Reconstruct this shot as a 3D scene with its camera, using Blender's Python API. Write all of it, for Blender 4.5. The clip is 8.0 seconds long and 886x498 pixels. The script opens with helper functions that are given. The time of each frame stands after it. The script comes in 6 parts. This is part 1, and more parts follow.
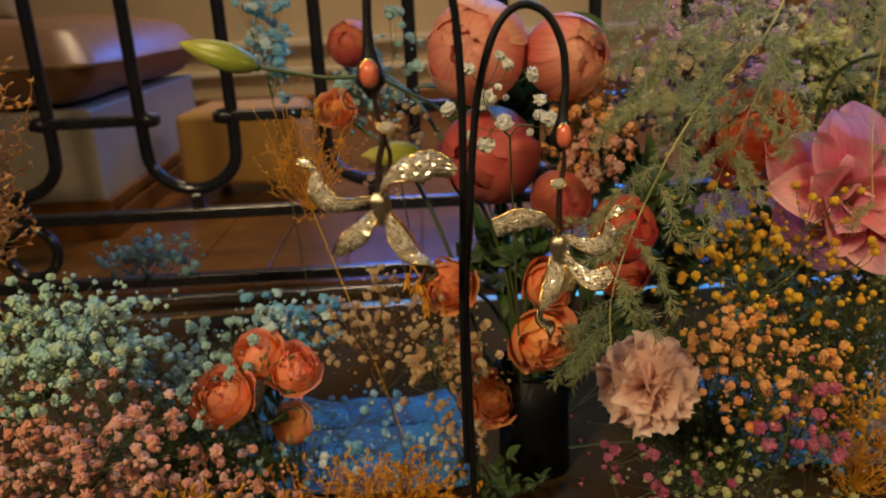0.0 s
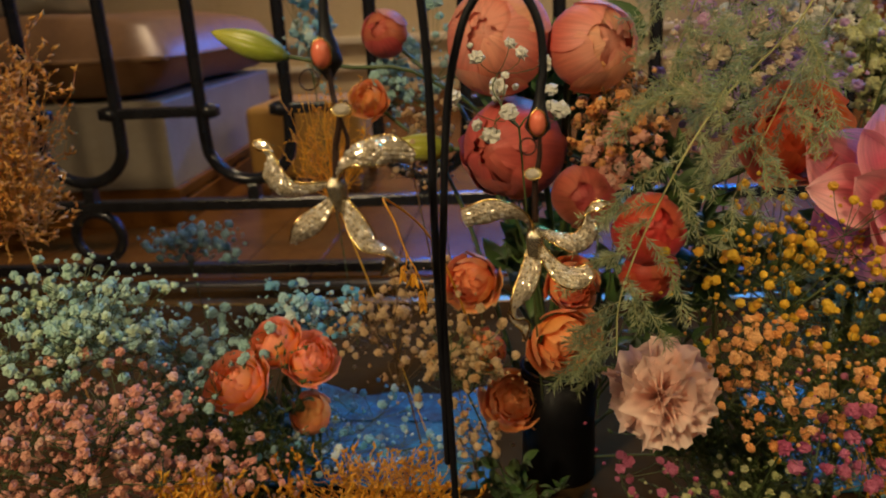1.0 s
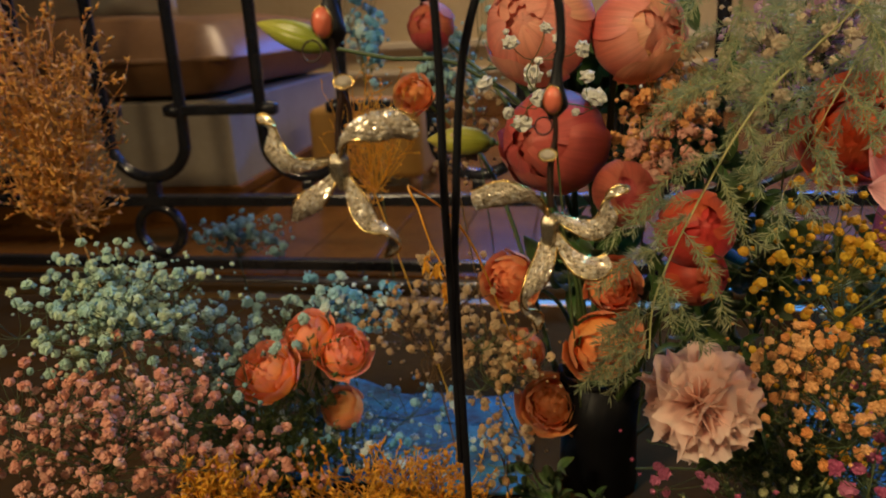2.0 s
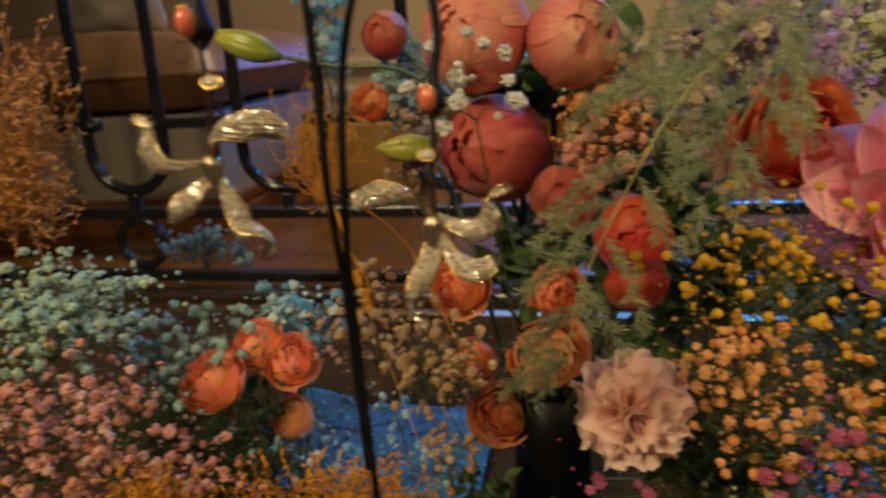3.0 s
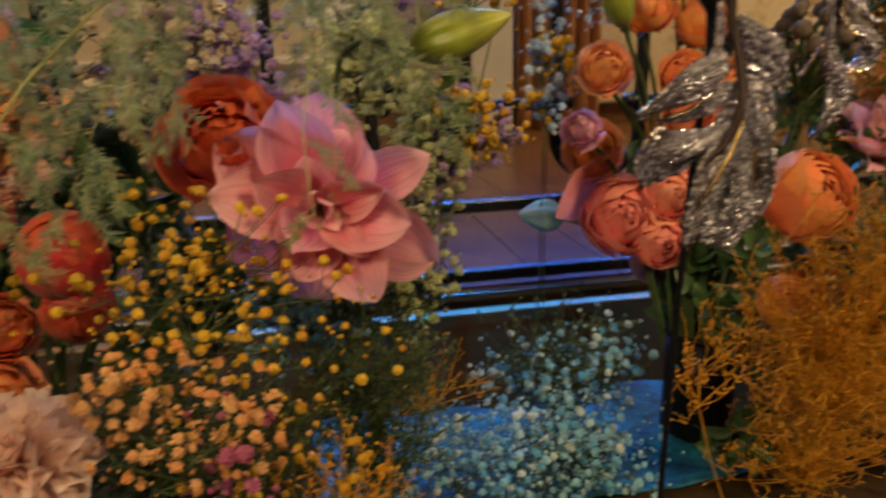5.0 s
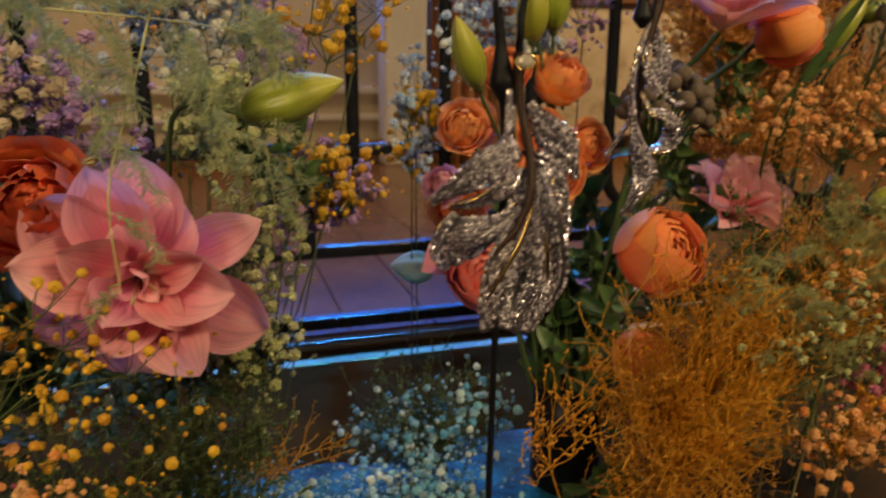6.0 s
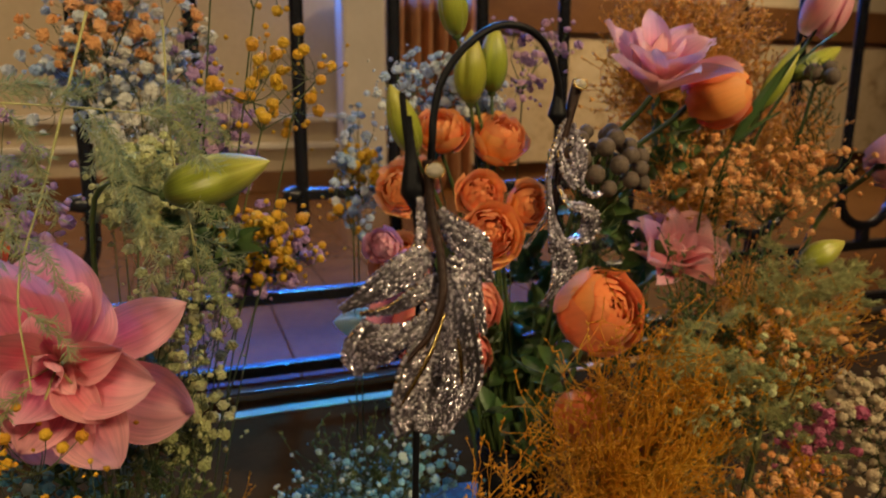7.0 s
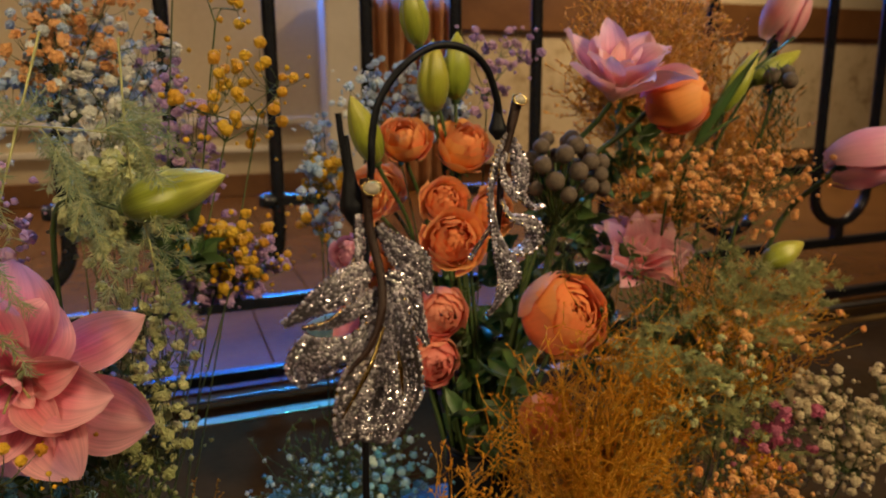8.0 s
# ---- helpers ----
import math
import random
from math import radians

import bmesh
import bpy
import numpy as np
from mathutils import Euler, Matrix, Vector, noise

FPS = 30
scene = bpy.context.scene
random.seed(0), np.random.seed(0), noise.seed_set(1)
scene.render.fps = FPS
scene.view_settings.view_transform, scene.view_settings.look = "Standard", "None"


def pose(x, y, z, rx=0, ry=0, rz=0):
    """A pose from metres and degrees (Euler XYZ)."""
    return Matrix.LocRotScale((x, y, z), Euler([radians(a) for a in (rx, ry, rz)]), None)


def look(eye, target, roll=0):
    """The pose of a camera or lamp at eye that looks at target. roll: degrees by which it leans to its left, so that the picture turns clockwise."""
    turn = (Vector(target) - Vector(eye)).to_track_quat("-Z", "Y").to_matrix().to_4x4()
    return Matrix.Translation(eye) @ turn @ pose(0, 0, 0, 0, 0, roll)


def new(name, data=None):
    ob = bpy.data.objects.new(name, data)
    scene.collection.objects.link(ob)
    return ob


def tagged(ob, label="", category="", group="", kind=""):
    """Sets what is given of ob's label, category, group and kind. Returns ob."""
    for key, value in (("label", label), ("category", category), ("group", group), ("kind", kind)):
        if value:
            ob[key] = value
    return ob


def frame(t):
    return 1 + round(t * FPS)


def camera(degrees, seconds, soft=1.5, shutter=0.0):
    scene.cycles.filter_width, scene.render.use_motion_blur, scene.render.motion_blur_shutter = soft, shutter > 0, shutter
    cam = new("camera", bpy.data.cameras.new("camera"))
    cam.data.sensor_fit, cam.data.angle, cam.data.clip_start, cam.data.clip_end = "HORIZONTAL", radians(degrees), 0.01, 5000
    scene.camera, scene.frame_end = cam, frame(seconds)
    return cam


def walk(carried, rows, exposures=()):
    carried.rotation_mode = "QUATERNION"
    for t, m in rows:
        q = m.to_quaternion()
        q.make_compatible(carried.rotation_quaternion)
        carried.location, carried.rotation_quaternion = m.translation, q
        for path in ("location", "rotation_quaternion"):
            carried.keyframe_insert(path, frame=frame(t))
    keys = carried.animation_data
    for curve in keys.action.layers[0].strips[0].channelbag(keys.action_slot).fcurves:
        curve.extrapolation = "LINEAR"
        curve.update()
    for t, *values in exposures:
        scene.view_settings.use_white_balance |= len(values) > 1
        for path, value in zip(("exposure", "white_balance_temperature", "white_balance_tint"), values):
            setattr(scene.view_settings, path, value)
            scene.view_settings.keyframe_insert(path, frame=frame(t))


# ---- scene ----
cam = camera(62.9, 8.0, 1.8, 0.5)
cam.data.dof.use_dof, cam.data.dof.focus_distance, cam.data.dof.aperture_fstop = True, 0.44, 9.5
PATH = [
    (0, (0.0000, 0.0000, 0.4500), (0.0396, 1.8980, -0.1792), -2.72),
    (0.5, (0.0338, 0.0083, 0.4415), (-0.0483, 1.9057, -0.1854), -2.65),
    (1, (0.0516, 0.0143, 0.4395), (-0.1292, 1.9064, -0.1829), -2.77),
    (1.5, (0.0674, 0.0216, 0.4304), (-0.2112, 1.9046, -0.1833), -2.66),
    (1.7, (0.0702, 0.0250, 0.4267), (-0.2436, 1.9043, -0.1813), -2.6),
    (2.8, (0.1121, 0.0378, 0.4181), (-0.3247, 1.9085, -0.1383), -3.28),
    (3, (0.1287, 0.0412, 0.4146), (-0.2642, 1.9219, -0.1408), -3.21),
    (3.5, (0.1726, 0.0574, 0.4056), (-0.0515, 1.9679, -0.1419), -2.43),
    (4, (0.2087, 0.0707, 0.3920), (0.1863, 1.9922, -0.1625), -1.89),
    (4.5, (0.2630, 0.0780, 0.3850), (0.4461, 1.9889, -0.1762), -1.57),
    (5, (0.3137, 0.0805, 0.3961), (0.6949, 1.9662, -0.1506), -1.24),
    (5.2, (0.3308, 0.0809, 0.4006), (0.7661, 1.9584, -0.1334), -1.11),
    (6.3, (0.3901, 0.0817, 0.4288), (1.0053, 1.9292, -0.0275), 0.55),
    (6.5, (0.3976, 0.0823, 0.4369), (1.0344, 1.9256, -0.0067), 0.55),
    (7, (0.4035, 0.0838, 0.4566), (1.0734, 1.9195, 0.0305), 0.27),
    (7.5, (0.4177, 0.0751, 0.4644), (1.1011, 1.9064, 0.0408), -0.15),
    (8, (0.4231, 0.0677, 0.4658), (1.1157, 1.8941, 0.0361), -0.36),
]
walk(cam, [(t, look(eye, target, roll)) for t, eye, target, roll in PATH])

# ---- light ----
world = bpy.data.worlds.new("world")
scene.world = world
world.use_nodes = True
world.node_tree.nodes["Background"].inputs[0].default_value = (0.30, 0.22, 0.15, 1)
world.node_tree.nodes["Background"].inputs[1].default_value = 0.02


def lamp(name, eye, target, size, watts, colour, spread=180):
    data = bpy.data.lights.new(name, "AREA")
    data.shape, data.size, data.energy, data.color, data.spread = "DISK", size, watts, colour, radians(spread)
    ob = new(name, data)
    ob.matrix_world = look(eye, target)
    return ob


lamp("warm_spotlight", (-0.85, -0.70, 1.40), (-0.22, 0.5, 0.26), 0.25, 5.6, (1.0, 0.76, 0.43), 80)
lamp("warm_spotlight", (1.45, -0.65, 1.45), (0.92, 0.60, 0.30), 0.25, 6.4, (1.0, 0.75, 0.39), 80)
# Unseen fill lamp, added to brighten the fern, pink lily and earrings
lamp("warm_spotlight", (0.32, -0.95, 1.55), (0.30, 0.52, 0.37), 0.20, 0.28, (1.0, 0.76, 0.43), 34)
lamp("hall_lamp", (2.9, 2.4, 2.4), (2.6, 3.2, 0.2), 0.5, 38, (1.0, 0.74, 0.44), 130)
# Second hall lamp is unseen, added to warm the bench and the rear floor
lamp("hall_lamp", (-0.2, 2.4, 2.4), (-0.5, 2.5, 0.0), 0.5, 20, (1.0, 0.72, 0.42), 130)
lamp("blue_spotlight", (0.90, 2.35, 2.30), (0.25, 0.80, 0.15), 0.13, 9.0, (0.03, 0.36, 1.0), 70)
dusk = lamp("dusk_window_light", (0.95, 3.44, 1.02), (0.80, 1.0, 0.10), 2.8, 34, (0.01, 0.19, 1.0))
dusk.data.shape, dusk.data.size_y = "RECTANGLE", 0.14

scene.view_settings.exposure = -0.14

# ---- materials ----


def mat(name, build, rough=0.6, metal=0.0):
    m = bpy.data.materials.new(name)
    m.use_nodes = True
    n = m.node_tree
    b = n.nodes["Principled BSDF"]
    b.inputs["Roughness"].default_value = rough
    b.inputs["Metallic"].default_value = metal
    build(n, b)
    return m


def node(n, kind, **values):
    d = n.nodes.new(kind)
    for key, value in values.items():
        d.inputs[key].default_value = value
    return d


def ramp(n, stops):
    d = n.nodes.new("ShaderNodeValToRGB")
    while len(d.color_ramp.elements) < len(stops):
        d.color_ramp.elements.new(0.5)
    for e, (at, c) in zip(d.color_ramp.elements, stops):
        e.position, e.color = at, (*c, 1)
    return d


def noise_tex(n, scale, detail=4, rough=0.6, coord="Object"):
    tc = n.nodes.new("ShaderNodeTexCoord")
    t = node(n, "ShaderNodeTexNoise", Scale=scale, Detail=detail, Roughness=rough)
    n.links.new(tc.outputs[coord], t.inputs["Vector"])
    return t


def bump(n, b, source, strength, distance):
    d = node(n, "ShaderNodeBump", Strength=strength, Distance=distance)
    n.links.new(source, d.inputs["Height"])
    n.links.new(d.outputs[0], b.inputs["Normal"])


def surface(name, stops, scale, rough, metal=0.0, bumps=0.3, fine=None, depth=0.002, coat=0.0):
    """Noise-toned surface with grain at two scales."""
    def build(n, b):
        a = noise_tex(n, scale)
        c = noise_tex(n, fine or scale * 9, 3)
        mix = node(n, "ShaderNodeMath")
        mix.operation = "MULTIPLY_ADD"
        mix.inputs[1].default_value = 0.35
        n.links.new(c.outputs[0], mix.inputs[0])
        sc = node(n, "ShaderNodeMath")
        sc.operation = "MULTIPLY"
        sc.inputs[1].default_value = 0.7
        n.links.new(a.outputs[0], sc.inputs[0])
        n.links.new(sc.outputs[0], mix.inputs[2])
        r = ramp(n, stops)
        n.links.new(mix.outputs[0], r.inputs[0])
        n.links.new(r.outputs[0], b.inputs["Base Color"])
        bump(n, b, mix.outputs[0], bumps, depth)
        b.inputs["Coat Weight"].default_value = coat
    return mat(name, build, rough, metal)


def petal_mat(name, base, middle, rim, vein=0.25, see=0.3, rough=0.5, hue=0.03, border=0.0):
    """Petal: colour runs from base to rim along the petal, with veins across and a little light through it."""
    def build(n, b):
        uv = n.nodes.new("ShaderNodeUVMap")
        sep = n.nodes.new("ShaderNodeSeparateXYZ")
        n.links.new(uv.outputs[0], sep.inputs[0])
        nz = noise_tex(n, 90, 3)
        add = node(n, "ShaderNodeMath")
        add.operation = "MULTIPLY_ADD"
        add.inputs[1].default_value = 0.22
        n.links.new(nz.outputs[0], add.inputs[0])
        n.links.new(sep.outputs[1], add.inputs[2])
        sub = node(n, "ShaderNodeMath")
        sub.operation = "SUBTRACT"
        sub.inputs[1].default_value = 0.11
        n.links.new(add.outputs[0], sub.inputs[0])
        r = ramp(n, [(0.05, base), (0.5, middle), (0.97, rim)])
        n.links.new(sub.outputs[0], r.inputs[0])
        stretch = node(n, "ShaderNodeMapping")
        stretch.inputs["Scale"].default_value = (16, 1.2, 1)
        n.links.new(uv.outputs[0], stretch.inputs[0])
        vn = node(n, "ShaderNodeTexNoise", Scale=1.6, Detail=4)
        n.links.new(stretch.outputs[0], vn.inputs["Vector"])
        dark = n.nodes.new("ShaderNodeMix")
        dark.data_type, dark.blend_type = "RGBA", "MULTIPLY"
        dark.inputs[0].default_value = vein
        vr = ramp(n, [(0.3, (0.45, 0.40, 0.40)), (0.65, (1, 1, 1))])
        n.links.new(vn.outputs[0], vr.inputs[0])
        off = node(n, "ShaderNodeMath")
        off.operation = "SUBTRACT"
        off.inputs[1].default_value = 0.5
        n.links.new(sep.outputs[0], off.inputs[0])
        far = node(n, "ShaderNodeMath")
        far.operation = "ABSOLUTE"
        n.links.new(off.outputs[0], far.inputs[0])
        lim = node(n, "ShaderNodeMapRange")
        lim.inputs["From Min"].default_value, lim.inputs["From Max"].default_value = 0.12, 0.5
        lim.inputs["To Max"].default_value = border
        n.links.new(far.outputs[0], lim.inputs[0])
        pale = n.nodes.new("ShaderNodeMix")
        pale.data_type = "RGBA"
        pale.inputs[7].default_value = (*rim, 1)
        n.links.new(lim.outputs[0], pale.inputs[0])
        n.links.new(r.outputs[0], pale.inputs[6])
        n.links.new(pale.outputs[2], dark.inputs[6])
        n.links.new(vr.outputs[0], dark.inputs[7])
        info = n.nodes.new("ShaderNodeObjectInfo")
        hs = n.nodes.new("ShaderNodeHueSaturation")
        mr = node(n, "ShaderNodeMapRange")
        mr.inputs["To Min"].default_value, mr.inputs["To Max"].default_value = 0.5 - hue / 2, 0.5 + hue / 2
        n.links.new(info.outputs["Random"], mr.inputs[0])
        n.links.new(mr.outputs[0], hs.inputs["Hue"])
        n.links.new(dark.outputs[2], hs.inputs["Color"])
        n.links.new(hs.outputs[0], b.inputs["Base Color"])
        bump(n, b, vn.outputs[0], 0.35, 0.0008)
        t = n.nodes.new("ShaderNodeBsdfTranslucent")
        n.links.new(hs.outputs[0], t.inputs[0])
        m = n.nodes.new("ShaderNodeMixShader")
        m.inputs[0].default_value = see
        n.links.new(b.outputs[0], m.inputs[1])
        n.links.new(t.outputs[0], m.inputs[2])
        n.links.new(m.outputs[0], n.nodes["Material Output"].inputs[0])
        b.inputs["Sheen Weight"].default_value = 0.15
    return mat(name, build, rough)


def island_mat(name, colours, rough=0.6, see=0.2):
    """Small pieces (blossoms, needles, twigs), each with its own tone."""
    def build(n, b):
        g = n.nodes.new("ShaderNodeNewGeometry")
        k = len(colours)
        r = ramp(n, [(i / max(1, k - 1), c) for i, c in enumerate(colours)])
        o = n.nodes.new("ShaderNodeObjectInfo")
        tone = node(n, "ShaderNodeMath")
        tone.operation = "ADD"
        n.links.new(o.outputs["Random"], tone.inputs[0])
        n.links.new(g.outputs["Random Per Island"], tone.inputs[1])
        wrap = node(n, "ShaderNodeMath")
        wrap.operation = "FRACT"
        n.links.new(tone.outputs[0], wrap.inputs[0])
        n.links.new(wrap.outputs[0], r.inputs[0])
        nz = noise_tex(n, 400, 2)
        mx = n.nodes.new("ShaderNodeMix")
        mx.data_type, mx.blend_type = "RGBA", "MULTIPLY"
        mx.inputs[0].default_value = 0.5
        vr = ramp(n, [(0.3, (0.55, 0.55, 0.5)), (0.7, (1, 1, 1))])
        n.links.new(nz.outputs[0], vr.inputs[0])
        n.links.new(r.outputs[0], mx.inputs[6])
        n.links.new(vr.outputs[0], mx.inputs[7])
        n.links.new(mx.outputs[2], b.inputs["Base Color"])
        t = n.nodes.new("ShaderNodeBsdfTranslucent")
        n.links.new(mx.outputs[2], t.inputs[0])
        m = n.nodes.new("ShaderNodeMixShader")
        m.inputs[0].default_value = see
        n.links.new(b.outputs[0], m.inputs[1])
        n.links.new(t.outputs[0], m.inputs[2])
        n.links.new(m.outputs[0], n.nodes["Material Output"].inputs[0])
    return mat(name, build, rough)


M_PEONY = petal_mat("peony_petal", (0.55, 0.11, 0.05), (0.78, 0.22, 0.12), (0.88, 0.42, 0.29), 0.35, 0.35)
# Deep coral, darkened further: the shade on these peonies is put into the colour
M_PEONY_DEEP_SHADE = petal_mat("deep_shaded_peony_petal", (0.36, 0.035, 0.025), (0.52, 0.075, 0.05), (0.64, 0.15, 0.10), 0.35, 0.35)
M_RED = petal_mat("red_petal", (0.30, 0.01, 0.01), (0.55, 0.03, 0.02), (0.65, 0.07, 0.04))
M_REDOR = petal_mat("red_orange_petal", (0.60, 0.05, 0.01), (0.82, 0.12, 0.02), (0.88, 0.24, 0.07))
M_ORANGE = petal_mat("orange_petal", (0.74, 0.12, 0.01), (0.88, 0.25, 0.032), (0.95, 0.44, 0.16), 0.12, 0.3)
M_CORALPINK = petal_mat("pink_edged_petal", (1.0, 0.40, 0.02), (1.0, 0.42, 0.03), (1.0, 0.40, 0.26), 0.04, 0.3, 0.5, 0.01)
M_PEACH = petal_mat("peach_petal", (0.78, 0.16, 0.03), (0.94, 0.34, 0.09), (0.96, 0.46, 0.20), 0.15, 0.3)
M_APRICOT = petal_mat("apricot_petal", (0.82, 0.14, 0.03), (0.93, 0.24, 0.06), (0.96, 0.38, 0.14), 0.15, 0.3)
M_CORAL = petal_mat("coral_rose_petal", (0.66, 0.08, 0.045), (0.82, 0.16, 0.10), (0.92, 0.36, 0.28), 0.15, 0.35)
M_BLUSH = petal_mat("blush_petal", (0.86, 0.48, 0.34), (0.95, 0.64, 0.50), (0.97, 0.76, 0.66), 0.05, 0.45)
M_LILY = petal_mat("pink_lily_petal", (0.80, 0.44, 0.34), (0.84, 0.17, 0.31), (0.96, 0.52, 0.60), 0.45, 0.38, 0.42, 0.05, 0.75)
M_PALELILY = petal_mat("pale_lily_petal", (0.72, 0.50, 0.36), (0.88, 0.33, 0.42), (0.97, 0.60, 0.66), 0.3, 0.36, 0.42, 0.05, 0.6)
M_PINK = petal_mat("pink_petal", (0.60, 0.32, 0.36), (0.84, 0.34, 0.48), (0.90, 0.50, 0.66))
M_BUD = petal_mat("lily_bud_green", (0.20, 0.25, 0.02), (0.38, 0.42, 0.04), (0.54, 0.52, 0.08), 0.6, 0.1, 0.32)
M_MINTBUD = petal_mat("mint_bud", (0.50, 0.70, 0.50), (0.66, 0.86, 0.70), (0.80, 0.92, 0.82), 0.15, 0.35)
M_LEAF = petal_mat("leaf_green", (0.05, 0.10, 0.02), (0.06, 0.13, 0.03), (0.08, 0.14, 0.03), 0.5, 0.15, 0.4)
M_STEM = surface("green_stem", [(0.3, (0.03, 0.055, 0.012)), (0.7, (0.065, 0.10, 0.025))], 60, 0.5)
M_TWIG_GREEN = island_mat("green_twig", [(0.06, 0.10, 0.03), (0.12, 0.15, 0.05), (0.09, 0.12, 0.05)])
M_TWIG_BROWN = island_mat("brown_twig", [(0.12, 0.07, 0.02), (0.22, 0.13, 0.04)])
M_GYP_WHITE = island_mat("white_blossom", [(0.72, 0.70, 0.62), (0.80, 0.78, 0.70), (0.66, 0.66, 0.60)])
M_GYP_CREAM = island_mat("cream_blossom", [(0.58, 0.46, 0.30), (0.70, 0.58, 0.40), (0.50, 0.36, 0.22)])
M_GYP_MINT = island_mat("mint_blossom", [(0.40, 0.64, 0.54), (0.50, 0.72, 0.60), (0.62, 0.74, 0.46), (0.32, 0.56, 0.58)])
M_GYP_SAGE = island_mat("sage_blossom", [(0.30, 0.52, 0.50), (0.40, 0.60, 0.58), (0.26, 0.46, 0.50)])
M_GYP_CORAL = island_mat("coral_blossom", [(0.78, 0.34, 0.24), (0.84, 0.44, 0.34), (0.74, 0.30, 0.19), (0.84, 0.54, 0.44)])
M_GYP_BLUE = island_mat("blue_blossom", [(0.10, 0.38, 0.62), (0.22, 0.52, 0.68), (0.40, 0.66, 0.74), (0.74, 0.82, 0.76)])
M_GYP_ICE = island_mat("ice_blue_blossom", [(0.36, 0.52, 0.76), (0.56, 0.68, 0.84), (0.72, 0.78, 0.84), (0.82, 0.84, 0.82)])
M_GYP_PEACH = island_mat("peach_blossom", [(0.84, 0.40, 0.13), (0.88, 0.50, 0.22), (0.78, 0.30, 0.07)])
M_GYP_BEIGE = island_mat("beige_blossom", [(0.46, 0.32, 0.17), (0.58, 0.42, 0.24), (0.52, 0.30, 0.12)])
M_GYP_YGREEN = island_mat("yellow_green_blossom", [(0.50, 0.52, 0.22), (0.60, 0.60, 0.32), (0.42, 0.46, 0.18)])
M_GYP_LILAC = island_mat("lilac_blossom", [(0.42, 0.26, 0.56), (0.54, 0.34, 0.60), (0.60, 0.36, 0.52)])
M_GYP_MAGENTA = island_mat("magenta_blossom", [(0.42, 0.06, 0.15), (0.54, 0.15, 0.27), (0.34, 0.05, 0.11)])
M_YELLOW = island_mat("yellow_button", [(0.74, 0.40, 0.015), (0.80, 0.50, 0.03), (0.66, 0.30, 0.012)])
M_FERN = island_mat("asparagus_needle", [(0.32, 0.41, 0.22), (0.44, 0.51, 0.29), (0.56, 0.58, 0.33), (0.27, 0.37, 0.21)], 0.6, 0.35)
M_FERN_GREY = island_mat("grey_green_needle", [(0.36, 0.42, 0.19), (0.50, 0.53, 0.26), (0.58, 0.56, 0.26)], 0.7, 0.35)
M_OCHRE = island_mat("ochre_twig", [(0.82, 0.36, 0.012), (0.92, 0.48, 0.03), (0.72, 0.28, 0.012), (0.94, 0.56, 0.06)], 0.6, 0.35)
M_RUST = island_mat("rust_twig", [(0.80, 0.36, 0.05), (0.86, 0.48, 0.12), (0.72, 0.28, 0.04), (0.82, 0.52, 0.28)], 0.6, 0.25)
M_FERNSTEM = surface("pale_stem", [(0.3, (0.34, 0.34, 0.12)), (0.7, (0.46, 0.44, 0.18))], 80, 0.5)
M_BRUNIA = surface("brunia_ball", [(0.3, (0.06, 0.042, 0.03)), (0.7, (0.14, 0.10, 0.075))], 300, 0.8, 0, 0.8, 1800, 0.0008)
M_IRON = surface("black_iron", [(0.3, (0.008, 0.008, 0.010)), (0.7, (0.018, 0.018, 0.021))], 25, 0.26, 0.0, 0.2, 260, 0.0005)
M_IRON_BAR = surface("smooth_black_iron", [(0.3, (0.008, 0.008, 0.010)), (0.7, (0.018, 0.018, 0.021))], 25, 0.17, 0.0, 0.05, 260, 0.0004)
M_WIRE = surface("black_wire", [(0.3, (0.004, 0.004, 0.006)), (0.7, (0.010, 0.010, 0.013))], 90, 0.5, 0.0, 0.25)
M_WIRE.node_tree.nodes["Principled BSDF"].inputs["Specular IOR Level"].default_value = 0.2
M_PATINA = surface("brown_patinated_metal", [(0.3, (0.012, 0.005, 0.004)), (0.7, (0.045, 0.018, 0.010))], 160, 0.45, 0.3, 0.5)
M_GOLD = surface("yellow_gold", [(0.3, (0.72, 0.46, 0.12)), (0.7, (0.86, 0.62, 0.24))], 200, 0.22, 1.0, 0.2)
M_SILVER = surface("white_gold", [(0.3, (0.09, 0.08, 0.085)), (0.7, (0.20, 0.18, 0.185))], 300, 0.35, 0.9, 0.3)
M_CHAMPAGNE = surface("champagne_gold", [(0.3, (0.36, 0.30, 0.21)), (0.7, (0.58, 0.50, 0.37))], 500, 0.35, 0.8, 0.6)
M_CUP = surface("pale_gold", [(0.3, (0.42, 0.36, 0.24)), (0.7, (0.62, 0.55, 0.40))], 300, 0.25, 0.9, 0.3)
M_CORALBEAD = surface("coral_cabochon", [(0.3, (0.66, 0.13, 0.07)), (0.7, (0.76, 0.20, 0.12))], 60, 0.18, 0, 0.05, None, 0.0005, 0.6)


def _gem(n, b):
    g = n.nodes.new("ShaderNodeNewGeometry")
    r = ramp(n, [(0.0, (0.12, 0.10, 0.13)), (0.35, (0.34, 0.29, 0.35)), (0.7, (0.72, 0.64, 0.74)), (1.0, (1.0, 0.95, 1.0))])
    b.inputs["IOR"].default_value = 2.3
    n.links.new(g.outputs["Random Per Island"], r.inputs[0])
    n.links.new(r.outputs[0], b.inputs["Base Color"])


M_GEM = mat("diamond", _gem, 0.20, 0.55)


